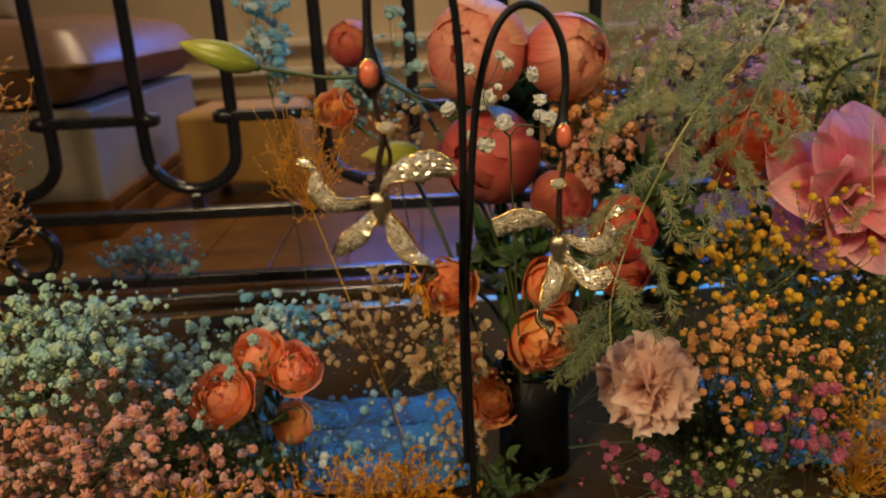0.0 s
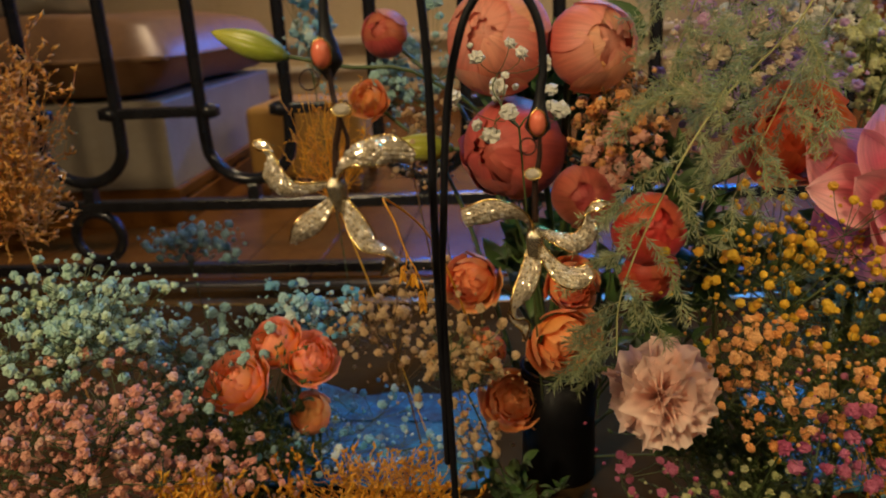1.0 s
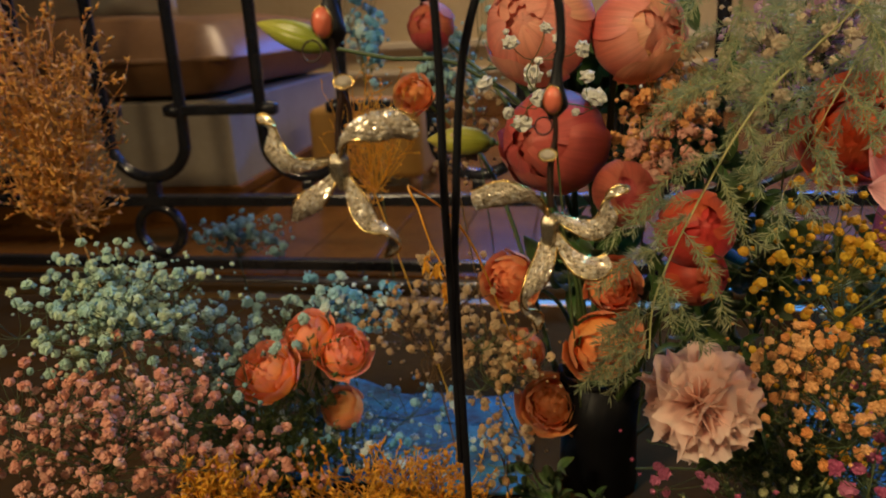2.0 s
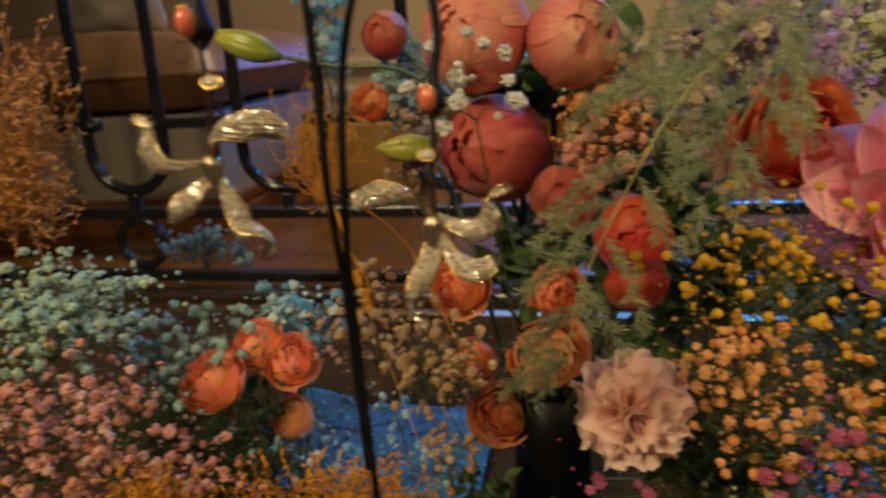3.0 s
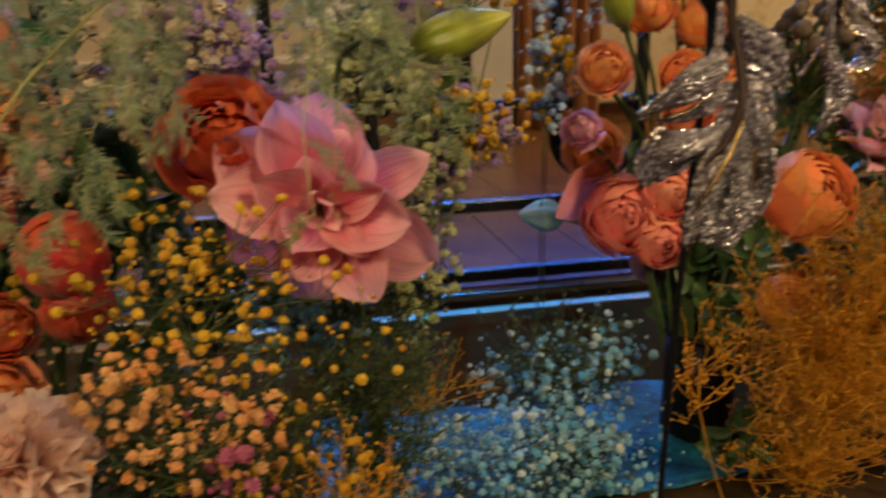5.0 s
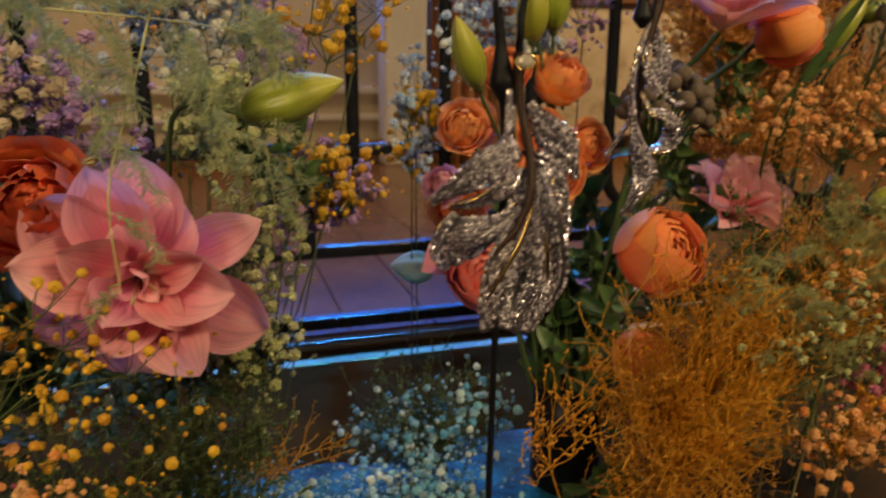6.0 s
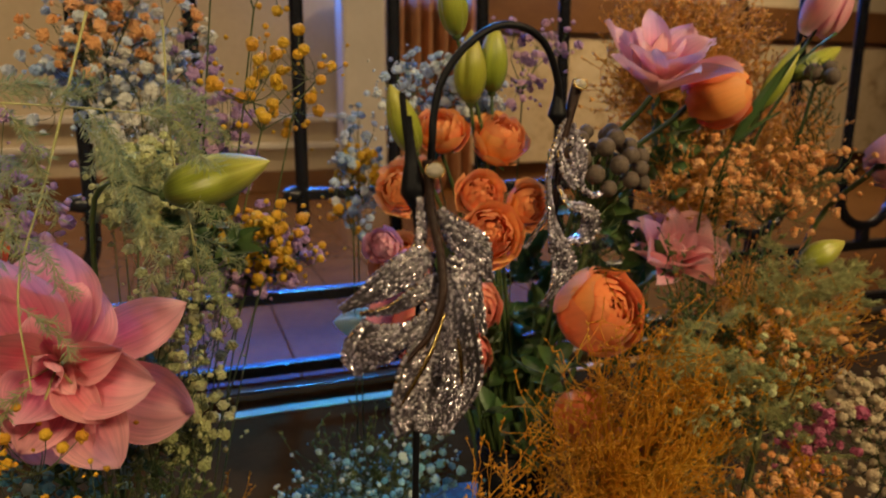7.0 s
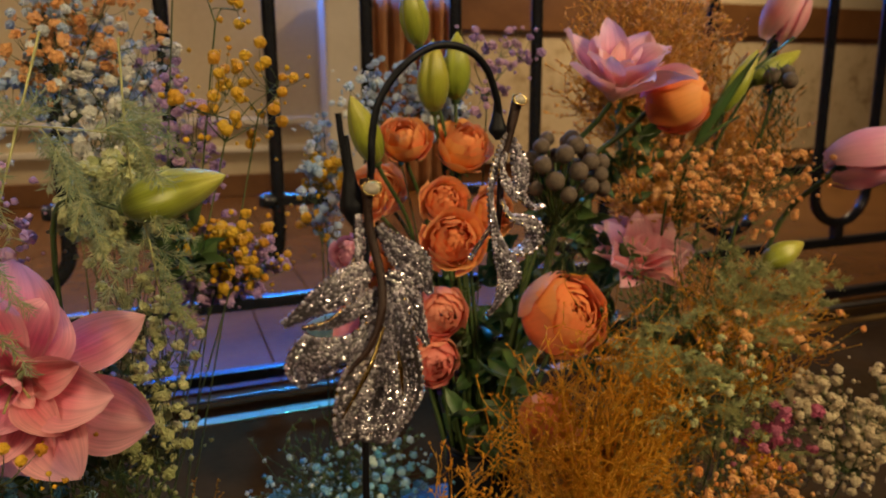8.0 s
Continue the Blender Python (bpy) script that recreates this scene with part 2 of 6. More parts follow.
def _gem_warm(n, b):
    g = n.nodes.new("ShaderNodeNewGeometry")
    r = ramp(n, [(0.0, (0.30, 0.24, 0.15)), (0.35, (0.62, 0.53, 0.38)), (0.7, (0.90, 0.82, 0.66)), (1.0, (1.0, 0.96, 0.86))])
    b.inputs["IOR"].default_value = 2.3
    n.links.new(g.outputs["Random Per Island"], r.inputs[0])
    n.links.new(r.outputs[0], b.inputs["Base Color"])


M_GEM_WARM = mat("champagne_diamond", _gem_warm, 0.16, 0.5)
M_SATIN = surface("blue_satin", [(0.36, (0.001, 0.020, 0.04)), (0.5, (0.003, 0.085, 0.15)), (0.66, (0.006, 0.19, 0.29))], 30, 0.6, 0, 0.6, 120, 0.003)
M_TABLE = surface("dark_lacquered_floor", [(0.3, (0.030, 0.017, 0.007)), (0.7, (0.065, 0.038, 0.016))], 3, 0.35, 0, 0.12, 60, 0.0006)
M_TABLE.node_tree.nodes["Principled BSDF"].inputs["Specular IOR Level"].default_value = 0.0
M_STRIP = surface("brushed_steel", [(0.3, (0.20, 0.20, 0.21)), (0.7, (0.30, 0.30, 0.31))], 20, 0.30, 1.0, 0.2, 300)
M_BRASS = surface("brass_inlay", [(0.3, (0.42, 0.27, 0.08)), (0.7, (0.58, 0.38, 0.12))], 20, 0.3, 1.0, 0.2, 300)
M_PARQUET = surface("brown_parquet", [(0.3, (0.085, 0.032, 0.007)), (0.7, (0.165, 0.068, 0.016))], 8, 0.24, 0, 0.2, 90)
M_PARQUET.node_tree.nodes["Principled BSDF"].inputs["Specular IOR Level"].default_value = 0.06
M_PLASTER = surface("beige_wall", [(0.3, (0.50, 0.40, 0.25)), (0.7, (0.62, 0.52, 0.34))], 2.5, 0.7, 0, 0.25, 40)
M_MARBLE = surface("beige_figured_panel", [(0.32, (0.30, 0.20, 0.10)), (0.5, (0.56, 0.44, 0.26)), (0.7, (0.62, 0.50, 0.32))], 9, 0.45, 0, 0.15, 30)
M_TRIM = surface("cream_trim", [(0.3, (0.62, 0.56, 0.44)), (0.7, (0.72, 0.66, 0.54))], 6, 0.45, 0, 0.2)
M_WOOD = surface("dark_wood", [(0.3, (0.10, 0.04, 0.012)), (0.7, (0.20, 0.09, 0.03))], 5, 0.4, 0, 0.3, 70)
M_LEATHER = surface("brown_leather", [(0.3, (0.16, 0.08, 0.035)), (0.7, (0.27, 0.15, 0.07))], 14, 0.38, 0, 0.5, 300, 0.0015)
M_LEATHER.node_tree.nodes["Principled BSDF"].inputs["Specular IOR Level"].default_value = 0.5
M_CURTAIN = surface("rust_curtain", [(0.3, (0.34, 0.14, 0.05)), (0.7, (0.52, 0.26, 0.11))], 12, 0.85, 0, 0.5, 200)
M_BENCH = surface("grey_beige_paint", [(0.3, (0.24, 0.20, 0.15)), (0.7, (0.33, 0.29, 0.23))], 6, 0.5, 0, 0.2)
M_OCHRECLOTH = surface("ochre_velvet", [(0.3, (0.30, 0.15, 0.03)), (0.7, (0.42, 0.23, 0.05))], 15, 0.8, 0, 0.4, 200)
M_VASE = surface("black_glazed_ceramic", [(0.3, (0.003, 0.003, 0.004)), (0.7, (0.007, 0.007, 0.008))], 20, 0.4, 0, 0.1)
M_VASE.node_tree.nodes["Principled BSDF"].inputs["Specular IOR Level"].default_value = 0.15
M_CEIL = surface("ceiling_paint", [(0.3, (0.5, 0.44, 0.34)), (0.7, (0.6, 0.54, 0.44))], 3, 0.8)

# ---- mesh tools ----


class Geo:
    """Gathers vertices, faces and texture places, and makes one mesh object of them."""

    def __init__(self):
        self.v, self.f, self.uv, self.n = [], [], [], 0

    def add(self, v, f, uv=None, m=None):
        v = np.asarray(v, float)
        if m is not None:
            a = np.array(m)
            v = v @ a[:3, :3].T + a[:3, 3]
        self.v.append(v)
        self.uv.append(np.zeros((len(v), 2)) if uv is None else np.asarray(uv, float))
        f = np.asarray(f)
        self.f.append(f + self.n)
        self.n += len(v)
        return self

    def many(self, tv, tf, places, turns, sizes):
        """One copy of the template at each place."""
        k = len(places)
        sizes = np.asarray(sizes, float)
        sizes = sizes[:, None, None] if sizes.ndim == 1 else sizes[:, None, :]
        v = np.einsum("kij,knj->kni", turns, np.broadcast_to(tv, (k, *tv.shape)) * sizes) + np.asarray(places)[:, None]
        off = (np.arange(k) * len(tv))[:, None, None]
        for g in tf:
            self.f.append(((np.asarray(g)[None] + off) + self.n).reshape(-1, len(g[0])))
        self.v.append(v.reshape(-1, 3))
        self.uv.append(np.zeros((k * len(tv), 2)))
        self.n += k * len(tv)
        return self

    def done(self, name, material, parent=None, label="", smooth=True, origin=None):
        v = np.concatenate(self.v)
        faces = [tuple(q) for f in self.f for q in f.tolist()]
        me = bpy.data.meshes.new(name)
        if origin is not None:
            v = v - np.asarray(origin)
        me.from_pydata(v.tolist(), [], faces)
        uv = np.concatenate(self.uv)
        loops = np.empty(len(me.loops), int)
        me.loops.foreach_get("vertex_index", loops)
        me.uv_layers.new(name="UVMap").data.foreach_set("uv", uv[loops].ravel())
        me.polygons.foreach_set("use_smooth", [smooth] * len(me.polygons))
        me.materials.append(material)
        me.update()
        ob = new(name, me)
        if origin is not None:
            ob.location = origin
        if parent is not None:
            ob.parent = parent
        if label:
            tagged(ob, label)
        return ob


def part(name, geo, material, parent, label="", smooth=True):
    return geo.done(name, material, parent, label, smooth)


def thing(name, place, label, category, group="", kind=""):
    ob = new(name)
    ob.empty_display_size = 0.02
    ob.location = place
    return tagged(ob, label, category, group, kind)


def spline(points, n):
    """Smooth curve through the points (Catmull-Rom), n samples."""
    p = np.asarray(points, float)
    p = np.vstack([2 * p[0] - p[1], p, 2 * p[-1] - p[-2]])
    out = []
    for s in np.linspace(0, len(p) - 3 - 1e-6, n):
        i = int(s)
        t = s - i
        a, b, c, d = p[i:i + 4]
        out.append(0.5 * (2 * b + (c - a) * t + (2 * a - 5 * b + 4 * c - d) * t * t + (3 * b - a - 3 * c + d) * t ** 3))
    return np.array(out)


def frames(c):
    t = np.gradient(c, axis=0)
    t /= np.maximum(np.linalg.norm(t, axis=1), 1e-9)[:, None]
    ref = np.array([0.0, 1.0, 0.03]) if abs(t[0][1]) < 0.9 else np.array([1.0, 0, 0.03])
    s = np.cross(t, ref)
    s /= np.linalg.norm(s, axis=1)[:, None]
    return t, s, np.cross(s, t)


def tube(curve, r, sides=6, cap=True):
    c = np.asarray(curve, float)
    n = len(c)
    r = np.broadcast_to(np.asarray(r, float), (n,))
    _, s, u = frames(c)
    a = np.linspace(0, 2 * np.pi, sides, endpoint=False)
    v = c[:, None] + r[:, None, None] * (np.cos(a)[None, :, None] * s[:, None] + np.sin(a)[None, :, None] * u[:, None])
    i, j = np.meshgrid(np.arange(n - 1), np.arange(sides), indexing="ij")
    k = (j + 1) % sides
    f = np.stack([i * sides + j, i * sides + k, (i + 1) * sides + k, (i + 1) * sides + j], -1).reshape(-1, 4)
    uv = np.stack([np.tile(np.linspace(0, 1, sides), n), np.repeat(np.linspace(0, 1, n), sides)], -1)
    return v.reshape(-1, 3), f, uv


def boxes(g, lo, hi, bevel=0.0):
    """A box with chamfered edges."""
    lo, hi = np.asarray(lo, float), np.asarray(hi, float)
    b = bmesh.new()
    bmesh.ops.create_cube(b, size=1)
    for v in b.verts:
        v.co = Vector(((lo + hi) / 2 + np.array(v.co) * (hi - lo)).tolist())
    if bevel:
        bmesh.ops.bevel(b, geom=b.edges[:], offset=bevel, segments=2, affect="EDGES", profile=0.5)
    b.verts.index_update()
    vs = [tuple(v.co) for v in b.verts]
    for f in b.faces:
        idx = [v.index for v in f.verts]
        g.f.append(np.array([idx]) + g.n)
    g.v.append(np.array(vs))
    g.uv.append(np.zeros((len(vs), 2)))
    g.n += len(vs)
    b.free()
    return g


def lathe(profile, sides=24):
    p = np.asarray(profile, float)
    a = np.linspace(0, 2 * np.pi, sides, endpoint=False)
    v = np.stack([p[:, 0:1] * np.cos(a), p[:, 0:1] * np.sin(a), np.repeat(p[:, 1:2], sides, 1)], -1).reshape(-1, 3)
    n = len(p)
    i, j = np.meshgrid(np.arange(n - 1), np.arange(sides), indexing="ij")
    k = (j + 1) % sides
    f = np.stack([i * sides + j, i * sides + k, (i + 1) * sides + k, (i + 1) * sides + j], -1).reshape(-1, 4)
    uv = np.stack([np.tile(np.arange(sides) / sides, n), np.repeat(np.linspace(0, 1, n), sides)], -1)
    return v, f, uv


def facing(direction, spin=0.0):
    """The pose at the origin whose z axis points along direction."""
    return Vector(direction).normalized().to_track_quat("Z", "Y").to_matrix().to_4x4() @ pose(0, 0, 0, 0, 0, spin)


def petal(az, r0, length, width, th0, th1, cup=1.0, bend=1.0, point=0.0, ruffle=0.0, waves=3, seed=0.0, nu=7, nv=8, notch=0.0, lip=0.0):
    """One petal of a flower that opens along z: it leaves the axis at th0 degrees and ends at th1 (0 up, 90 outward)."""
    v = np.linspace(0, 1, nv)
    th = np.radians(th0 + (th1 - th0) * v ** bend + lip * np.clip((v - 0.8) / 0.2, 0, 1) ** 1.5)
    ds = length / (nv - 1)
    r = r0 + np.concatenate([[0], np.cumsum(np.sin((th[1:] + th[:-1]) / 2))]) * ds
    z = np.concatenate([[0], np.cumsum(np.cos((th[1:] + th[:-1]) / 2))]) * ds
    wide = width * ((1 - point) * (0.28 + 0.72 * v ** 0.8) * np.sqrt(np.maximum(1 - v ** 5, 0.02)) + point * (0.22 + 0.9 * np.sin(np.pi * v ** 0.85) ** 0.8) * (1 - v ** 6 * 0.9))
    u = np.linspace(-1, 1, nu)
    U, V = np.meshgrid(u, v)
    w = wide[:, None]
    lat = w * np.sin(U * cup) / cup
    inn = w * (1 - np.cos(U * cup)) / cup
    wav = ruffle * length * V ** 2 * (np.sin(U * waves * 2.2 + seed * 7) * 0.6 + np.sin(U * waves * 4.7 + seed * 13 + V * 3) * 0.4) * (0.35 + 0.65 * np.abs(U))
    cut = notch * length * np.abs(np.sin(U * waves * 3 + seed)) * V ** 4
    ct, st = np.cos(th)[:, None], np.sin(th)[:, None]
    R = r[:, None] - ct * (inn + wav) - st * cut
    Z = z[:, None] + st * (inn + wav) - ct * cut
    ca, sa = math.cos(az), math.sin(az)
    P = np.stack([R * ca - lat * sa, R * sa + lat * ca, Z], -1).reshape(-1, 3)
    i, j = np.meshgrid(np.arange(nv - 1), np.arange(nu - 1), indexing="ij")
    f = np.stack([i * nu + j, i * nu + j + 1, (i + 1) * nu + j + 1, (i + 1) * nu + j], -1).reshape(-1, 4)
    return P, f, np.stack([(U.ravel() + 1) / 2 + seed, V.ravel()], -1)


def shell(az, Rs, half, top, tall=1.0, flare=0.0, ruffle=0.0, seed=0.0, roll=0.0, dip=0.25, nu=9, nv=9, low=2.5, full=None):
    """A cupped petal that lies on a ball: it rises from the foot of the flower and ends at top degrees from the axis."""
    u, v = np.linspace(-1, 1, nu), np.linspace(0, 1, nv)
    U, V = np.meshgrid(u, v)
    end = math.radians(top) + dip * U ** 2 + 0.05 * np.sin(U * 5 + seed * 20)
    th = low - (low - end) * V
    ph = az + U * half * (0.45 + 0.75 * V - 0.32 * V ** 4) + 0.08 * np.sin(V * 3 + seed * 9)
    wob = ruffle * V ** 3 * (np.sin(U * 6.5 + seed * 31) + 0.6 * np.sin(U * 13 + seed * 17))
    r = Rs * (1 + flare * V ** 3 + wob + roll * np.clip((V - 0.75) / 0.25, 0, 1) ** 2 - 0.03 * U * (seed - 0.5))
    P = np.stack([r * np.sin(th) * np.cos(ph), r * np.sin(th) * np.sin(ph), Rs * 0.8 + 1.25 * ((full or Rs) - Rs) + tall * r * np.cos(th)], -1).reshape(-1, 3)
    i, j = np.meshgrid(np.arange(nv - 1), np.arange(nu - 1), indexing="ij")
    f = np.stack([i * nu + j, i * nu + j + 1, (i + 1) * nu + j + 1, (i + 1) * nu + j], -1).reshape(-1, 4)
    return P, f, np.stack([(U.ravel() + 1) / 2, V.ravel()], -1)


def fan(az, theta, length, spread, ruffle, seed, nu=15, nv=8):
    """A crimped fan-shaped petal with a toothed edge, leaning theta degrees from the axis."""
    u, v = np.linspace(-1, 1, nu), np.linspace(0, 1, nv)
    U, V = np.meshgrid(u, v)
    teeth = 1 + 0.035 * np.sin(U * 14 + seed * 40) * V ** 6 + 0.03 * np.sin(U * 29 + seed * 11) * V ** 6
    a, d = U * spread, length * V * teeth
    lat, fwd = np.sin(a) * d * (0.5 + 0.5 * V), np.cos(a) * d
    nor = ruffle * length * V ** 1.6 * (np.sin(U * 7 + seed * 23) + 0.55 * np.sin(U * 15 + seed * 9 + V * 2)) - 0.22 * length * V ** 2
    t = math.radians(theta)
    R, Z = fwd * math.sin(t) - nor * math.cos(t), fwd * math.cos(t) + nor * math.sin(t)
    ca, sa = math.cos(az), math.sin(az)
    P = np.stack([R * ca - lat * sa, R * sa + lat * ca, Z], -1).reshape(-1, 3)
    i, j = np.meshgrid(np.arange(nv - 1), np.arange(nu - 1), indexing="ij")
    f = np.stack([i * nu + j, i * nu + j + 1, (i + 1) * nu + j + 1, (i + 1) * nu + j], -1).reshape(-1, 4)
    return P, f, np.stack([(U.ravel() + 1) / 2, V.ravel()], -1)


def tepal(az, length, width, th0, th1, cup, ruffle, seed, up=0.0, curl=0.0, twist=0.0, nu=11, nv=16):
    """A broad lily petal: widest past the middle, bluntly pointed, with a grooved rib and wavy borders."""
    v, u = np.linspace(0, 1, nv), np.linspace(-1, 1, nu)
    U, V = np.meshgrid(u, v)
    th = np.radians(th0 + (th1 - th0) * v ** 0.8 + curl * np.clip((v - 0.6) / 0.4, 0, 1) ** 2)
    ds = length / (nv - 1)
    r = 0.04 * length + np.concatenate([[0], np.cumsum(np.sin((th[1:] + th[:-1]) / 2))]) * ds
    z = up + np.concatenate([[0], np.cumsum(np.cos((th[1:] + th[:-1]) / 2))]) * ds
    w = width * (0.22 + 0.80 * np.sin(np.pi * np.clip(v, 0, 1) ** 1.15 * 0.80) ** 1.1) * np.maximum(1 - v ** 4.5, 0.004) ** 0.65
    lat = w[:, None] * np.sin(U * cup) / cup
    inn = w[:, None] * (1 - np.cos(U * cup)) / cup - 0.05 * width * np.exp(-(U / 0.16) ** 2) * np.sin(np.pi * V)
    wav = ruffle * length * V * (np.sin(U * 2.4 + V * 5 + seed * 19) * 0.5 + np.sin(V * 11 + np.sign(U) * 1.7 + seed * 30) * 0.5 * np.abs(U) ** 1.5)
    ct, st = np.cos(th)[:, None], np.sin(th)[:, None]
    tw = np.radians(twist) * V
    lat, lift = lat * np.cos(tw), (inn + wav) + lat * np.sin(tw)
    R, Z = r[:, None] - ct * lift, z[:, None] + st * lift
    ca, sa = math.cos(az), math.sin(az)
    P = np.stack([R * ca - lat * sa, R * sa + lat * ca, Z], -1).reshape(-1, 3)
    i, j = np.meshgrid(np.arange(nv - 1), np.arange(nu - 1), indexing="ij")
    f = np.stack([i * nu + j, i * nu + j + 1, (i + 1) * nu + j + 1, (i + 1) * nu + j], -1).reshape(-1, 4)
    return P, f, np.stack([(U.ravel() + 1) / 2, V.ravel()], -1)


def scatter(name, meshes, material, owner, places, rots, sizes):
    """Pieces of their own that share a few meshes."""
    data = []
    for v, f in meshes:
        me = bpy.data.meshes.new(name)
        me.from_pydata(v.tolist(), [], [tuple(q) for g in f for q in g.tolist()])
        me.polygons.foreach_set("use_smooth", [False] * len(me.polygons))
        me.materials.append(material)
        data.append(me)
    for i, (p, r, s) in enumerate(zip(places, rots, sizes)):
        ob = new(name, data[i % len(data)])
        m = Matrix(r.tolist()).to_4x4() @ Matrix.Diagonal((s, s, s, 1))
        m.translation = Vector(p)
        ob.matrix_basis = m
        ob.parent = owner


def stem_down(owner, base, foot, r=0.0022, sag=0.02, material=None, via=()):
    """A stalk from the flower's base to the foot."""
    base, foot = np.asarray(base, float), np.asarray(foot, float)
    mid = (base + foot) / 2 + np.array([0, sag, 0.25 * (base[2] - foot[2])])
    c = spline([base, *(via or [mid]), foot], 16)
    g = Geo().add(*tube(c - np.array(owner.location), np.linspace(r, r * 1.15, 16), 6))
    return part("stem", g, material or M_STEM, owner)

# ---- the setting ----


def slab(name, lo, hi, material, label, category, bevel=0.0, parent=None):
    g = boxes(Geo(), lo, hi, bevel)
    ob = g.done(name, material, parent, label, smooth=False)
    return tagged(ob, label, category, kind="structure") if parent is None else ob


WALL_Y = 3.45
slab("floor", (-3.2, -2.2, -0.10), (5.6, 1.078, 0.0), M_TABLE, "dark glossy brown lacquered display floor under the flowers", "floor")
def mat_cloth(x0, x1):
    """A blue satin cloth lying in shallow creases under the flowers."""
    t = thing("display_cloth", (0.0, 0.0, 0.001), "bright blue satin cloth spread on the floor under the flowers", "cloth", "blue cloths on the floor")
    nx, ny = 70, 36
    x, y = np.meshgrid(np.linspace(x0, x1, nx), np.linspace(0.60, 0.79, ny))
    y = y + (0.010 * np.sin(x * 21) + 0.006 * np.sin(x * 57)) * (y > 0.72)
    z = 0.005 + 0.0022 * np.sin(x * 37 + y * 11) + 0.0018 * np.sin(y * 70 - x * 13) + 0.0008 * np.sin(x * 130 + y * 90)
    P = np.stack([x, y, z], -1).reshape(-1, 3)
    i, j = np.meshgrid(np.arange(ny - 1), np.arange(nx - 1), indexing="ij")
    f = np.stack([i * nx + j, i * nx + j + 1, (i + 1) * nx + j + 1, (i + 1) * nx + j], -1).reshape(-1, 4)
    part("sheet", Geo().add(P, f), M_SATIN, t).modifiers.new("thick", "SOLIDIFY").thickness = 0.0015


mat_cloth(-0.21, 0.03)
mat_cloth(0.31, 0.72)
slab("floor_rear", (-3.2, 1.19, -0.10), (5.6, WALL_Y + 0.2, -0.006), M_PARQUET, "brown polished wooden floor behind the iron grille", "floor")
for k in range(30):
    x = -1.75 + 0.145 * k
    ob = boxes(Geo(), (x, 1.196, -0.002), (x + 0.1425, 3.40, 0.0035), 0.0012).done("plank", M_PARQUET, bpy.data.objects["floor_rear"], "", smooth=False)
slab("trim_brass", (-3.2, 1.082, -0.10), (5.6, 1.104, 0.0005), M_BRASS, "narrow brass strip let into the dark floor", "trim", 0.001)
slab("trim_dark", (-3.2, 1.108, -0.10), (5.6, 1.160, 0.0), M_TABLE, "dark lacquered band between two metal strips", "trim")
slab("trim_steel", (-3.2, 1.164, -0.10), (5.6, 1.186, 0.003), M_STRIP, "bright metal sill strip along the foot of the grille", "trim", 0.0012)
north = boxes(Geo(), (-3.2, WALL_Y, -0.006), (5.6, WALL_Y + 0.2, 0.92))
for lo, hi in (((-3.2, 0.92), (-1.52, 1.22)), ((2.42, 0.92), (5.6, 1.22)), ((-3.2, 1.22), (5.6, 2.7))):
    boxes(north, (lo[0], WALL_Y, lo[1]), (hi[0], WALL_Y + 0.2, hi[1]))
tagged(north.done("wall_north", M_PLASTER, None, "", smooth=False), "beige painted plaster wall with a long high window", "wall", kind="structure")
slab("window_1", (-1.52, WALL_Y + 0.14, 0.92), (2.42, WALL_Y + 0.16, 1.22), M_VASE, "long dark evening window pane high in the wall", "window")
slab("wall_south", (-3.2, -2.2, 0.0), (5.6, -2.0, 2.7), M_PLASTER, "plain beige wall", "wall")
slab("wall_west", (-3.4, -2.2, -0.10), (-3.2, WALL_Y + 0.2, 2.7), M_WOOD, "dark wood panelled wall", "wall")
slab("wall_east", (5.6, -2.2, -0.10), (5.8, WALL_Y + 0.2, 2.7), M_WOOD, "dark wood panelled wall", "wall")
slab("ceiling", (-3.4, -2.2, 2.7), (5.8, WALL_Y + 0.2, 2.85), M_CEIL, "plain cream ceiling", "ceiling")
for z0, z1, d in ((0.0, 0.10, 0.03), (0.195, 0.225, 0.025), (0.315, 0.350, 0.03)):
    slab("trim", (-3.2, WALL_Y - d, z0), (5.6, WALL_Y - 0.002, z1), M_TRIM if z0 else M_WOOD, "horizontal moulding on the beige wall" if z0 else "dark wooden skirting board", "trim", 0.006)
slab("pillar", (1.10, WALL_Y - 0.17, -0.002), (1.30, WALL_Y - 0.034, 0.875), M_TRIM, "white fluted pillar standing against the wall", "pillar", 0.015)
slab("wall_panel_wood", (1.32, WALL_Y - 0.08, 0.74), (5.59, WALL_Y - 0.034, 0.915), M_WOOD, "dark brown wooden upper wall panelling", "wall panel", 0.006)
slab("wall_panel_marble", (1.74, WALL_Y - 0.06, 0.105), (5.59, WALL_Y - 0.034, 0.735), M_MARBLE, "beige figured stone dado panel", "wall panel", 0.004)


def curtain():
    t = thing("curtain", (1.52, WALL_Y - 0.16, 0.0), "rust orange curtain hanging in folds beside the white pillar", "curtain")
    u, z = np.meshgrid(np.linspace(-0.2, 0.2, 60), np.linspace(0.002, 0.87, 12))
    y = 0.035 * np.sin(u * 95) + 0.012 * np.sin(u * 41 + z * 2)
    v = np.stack([u, y, z], -1).reshape(-1, 3)
    i, j = np.meshgrid(np.arange(11), np.arange(59), indexing="ij")
    f = np.stack([i * 60 + j, i * 60 + j + 1, (i + 1) * 60 + j + 1, (i + 1) * 60 + j], -1).reshape(-1, 4)
    ob = part("cloth", Geo().add(v, f), M_CURTAIN, t)
    ob.modifiers.new("thick", "SOLIDIFY").thickness = 0.004


curtain()


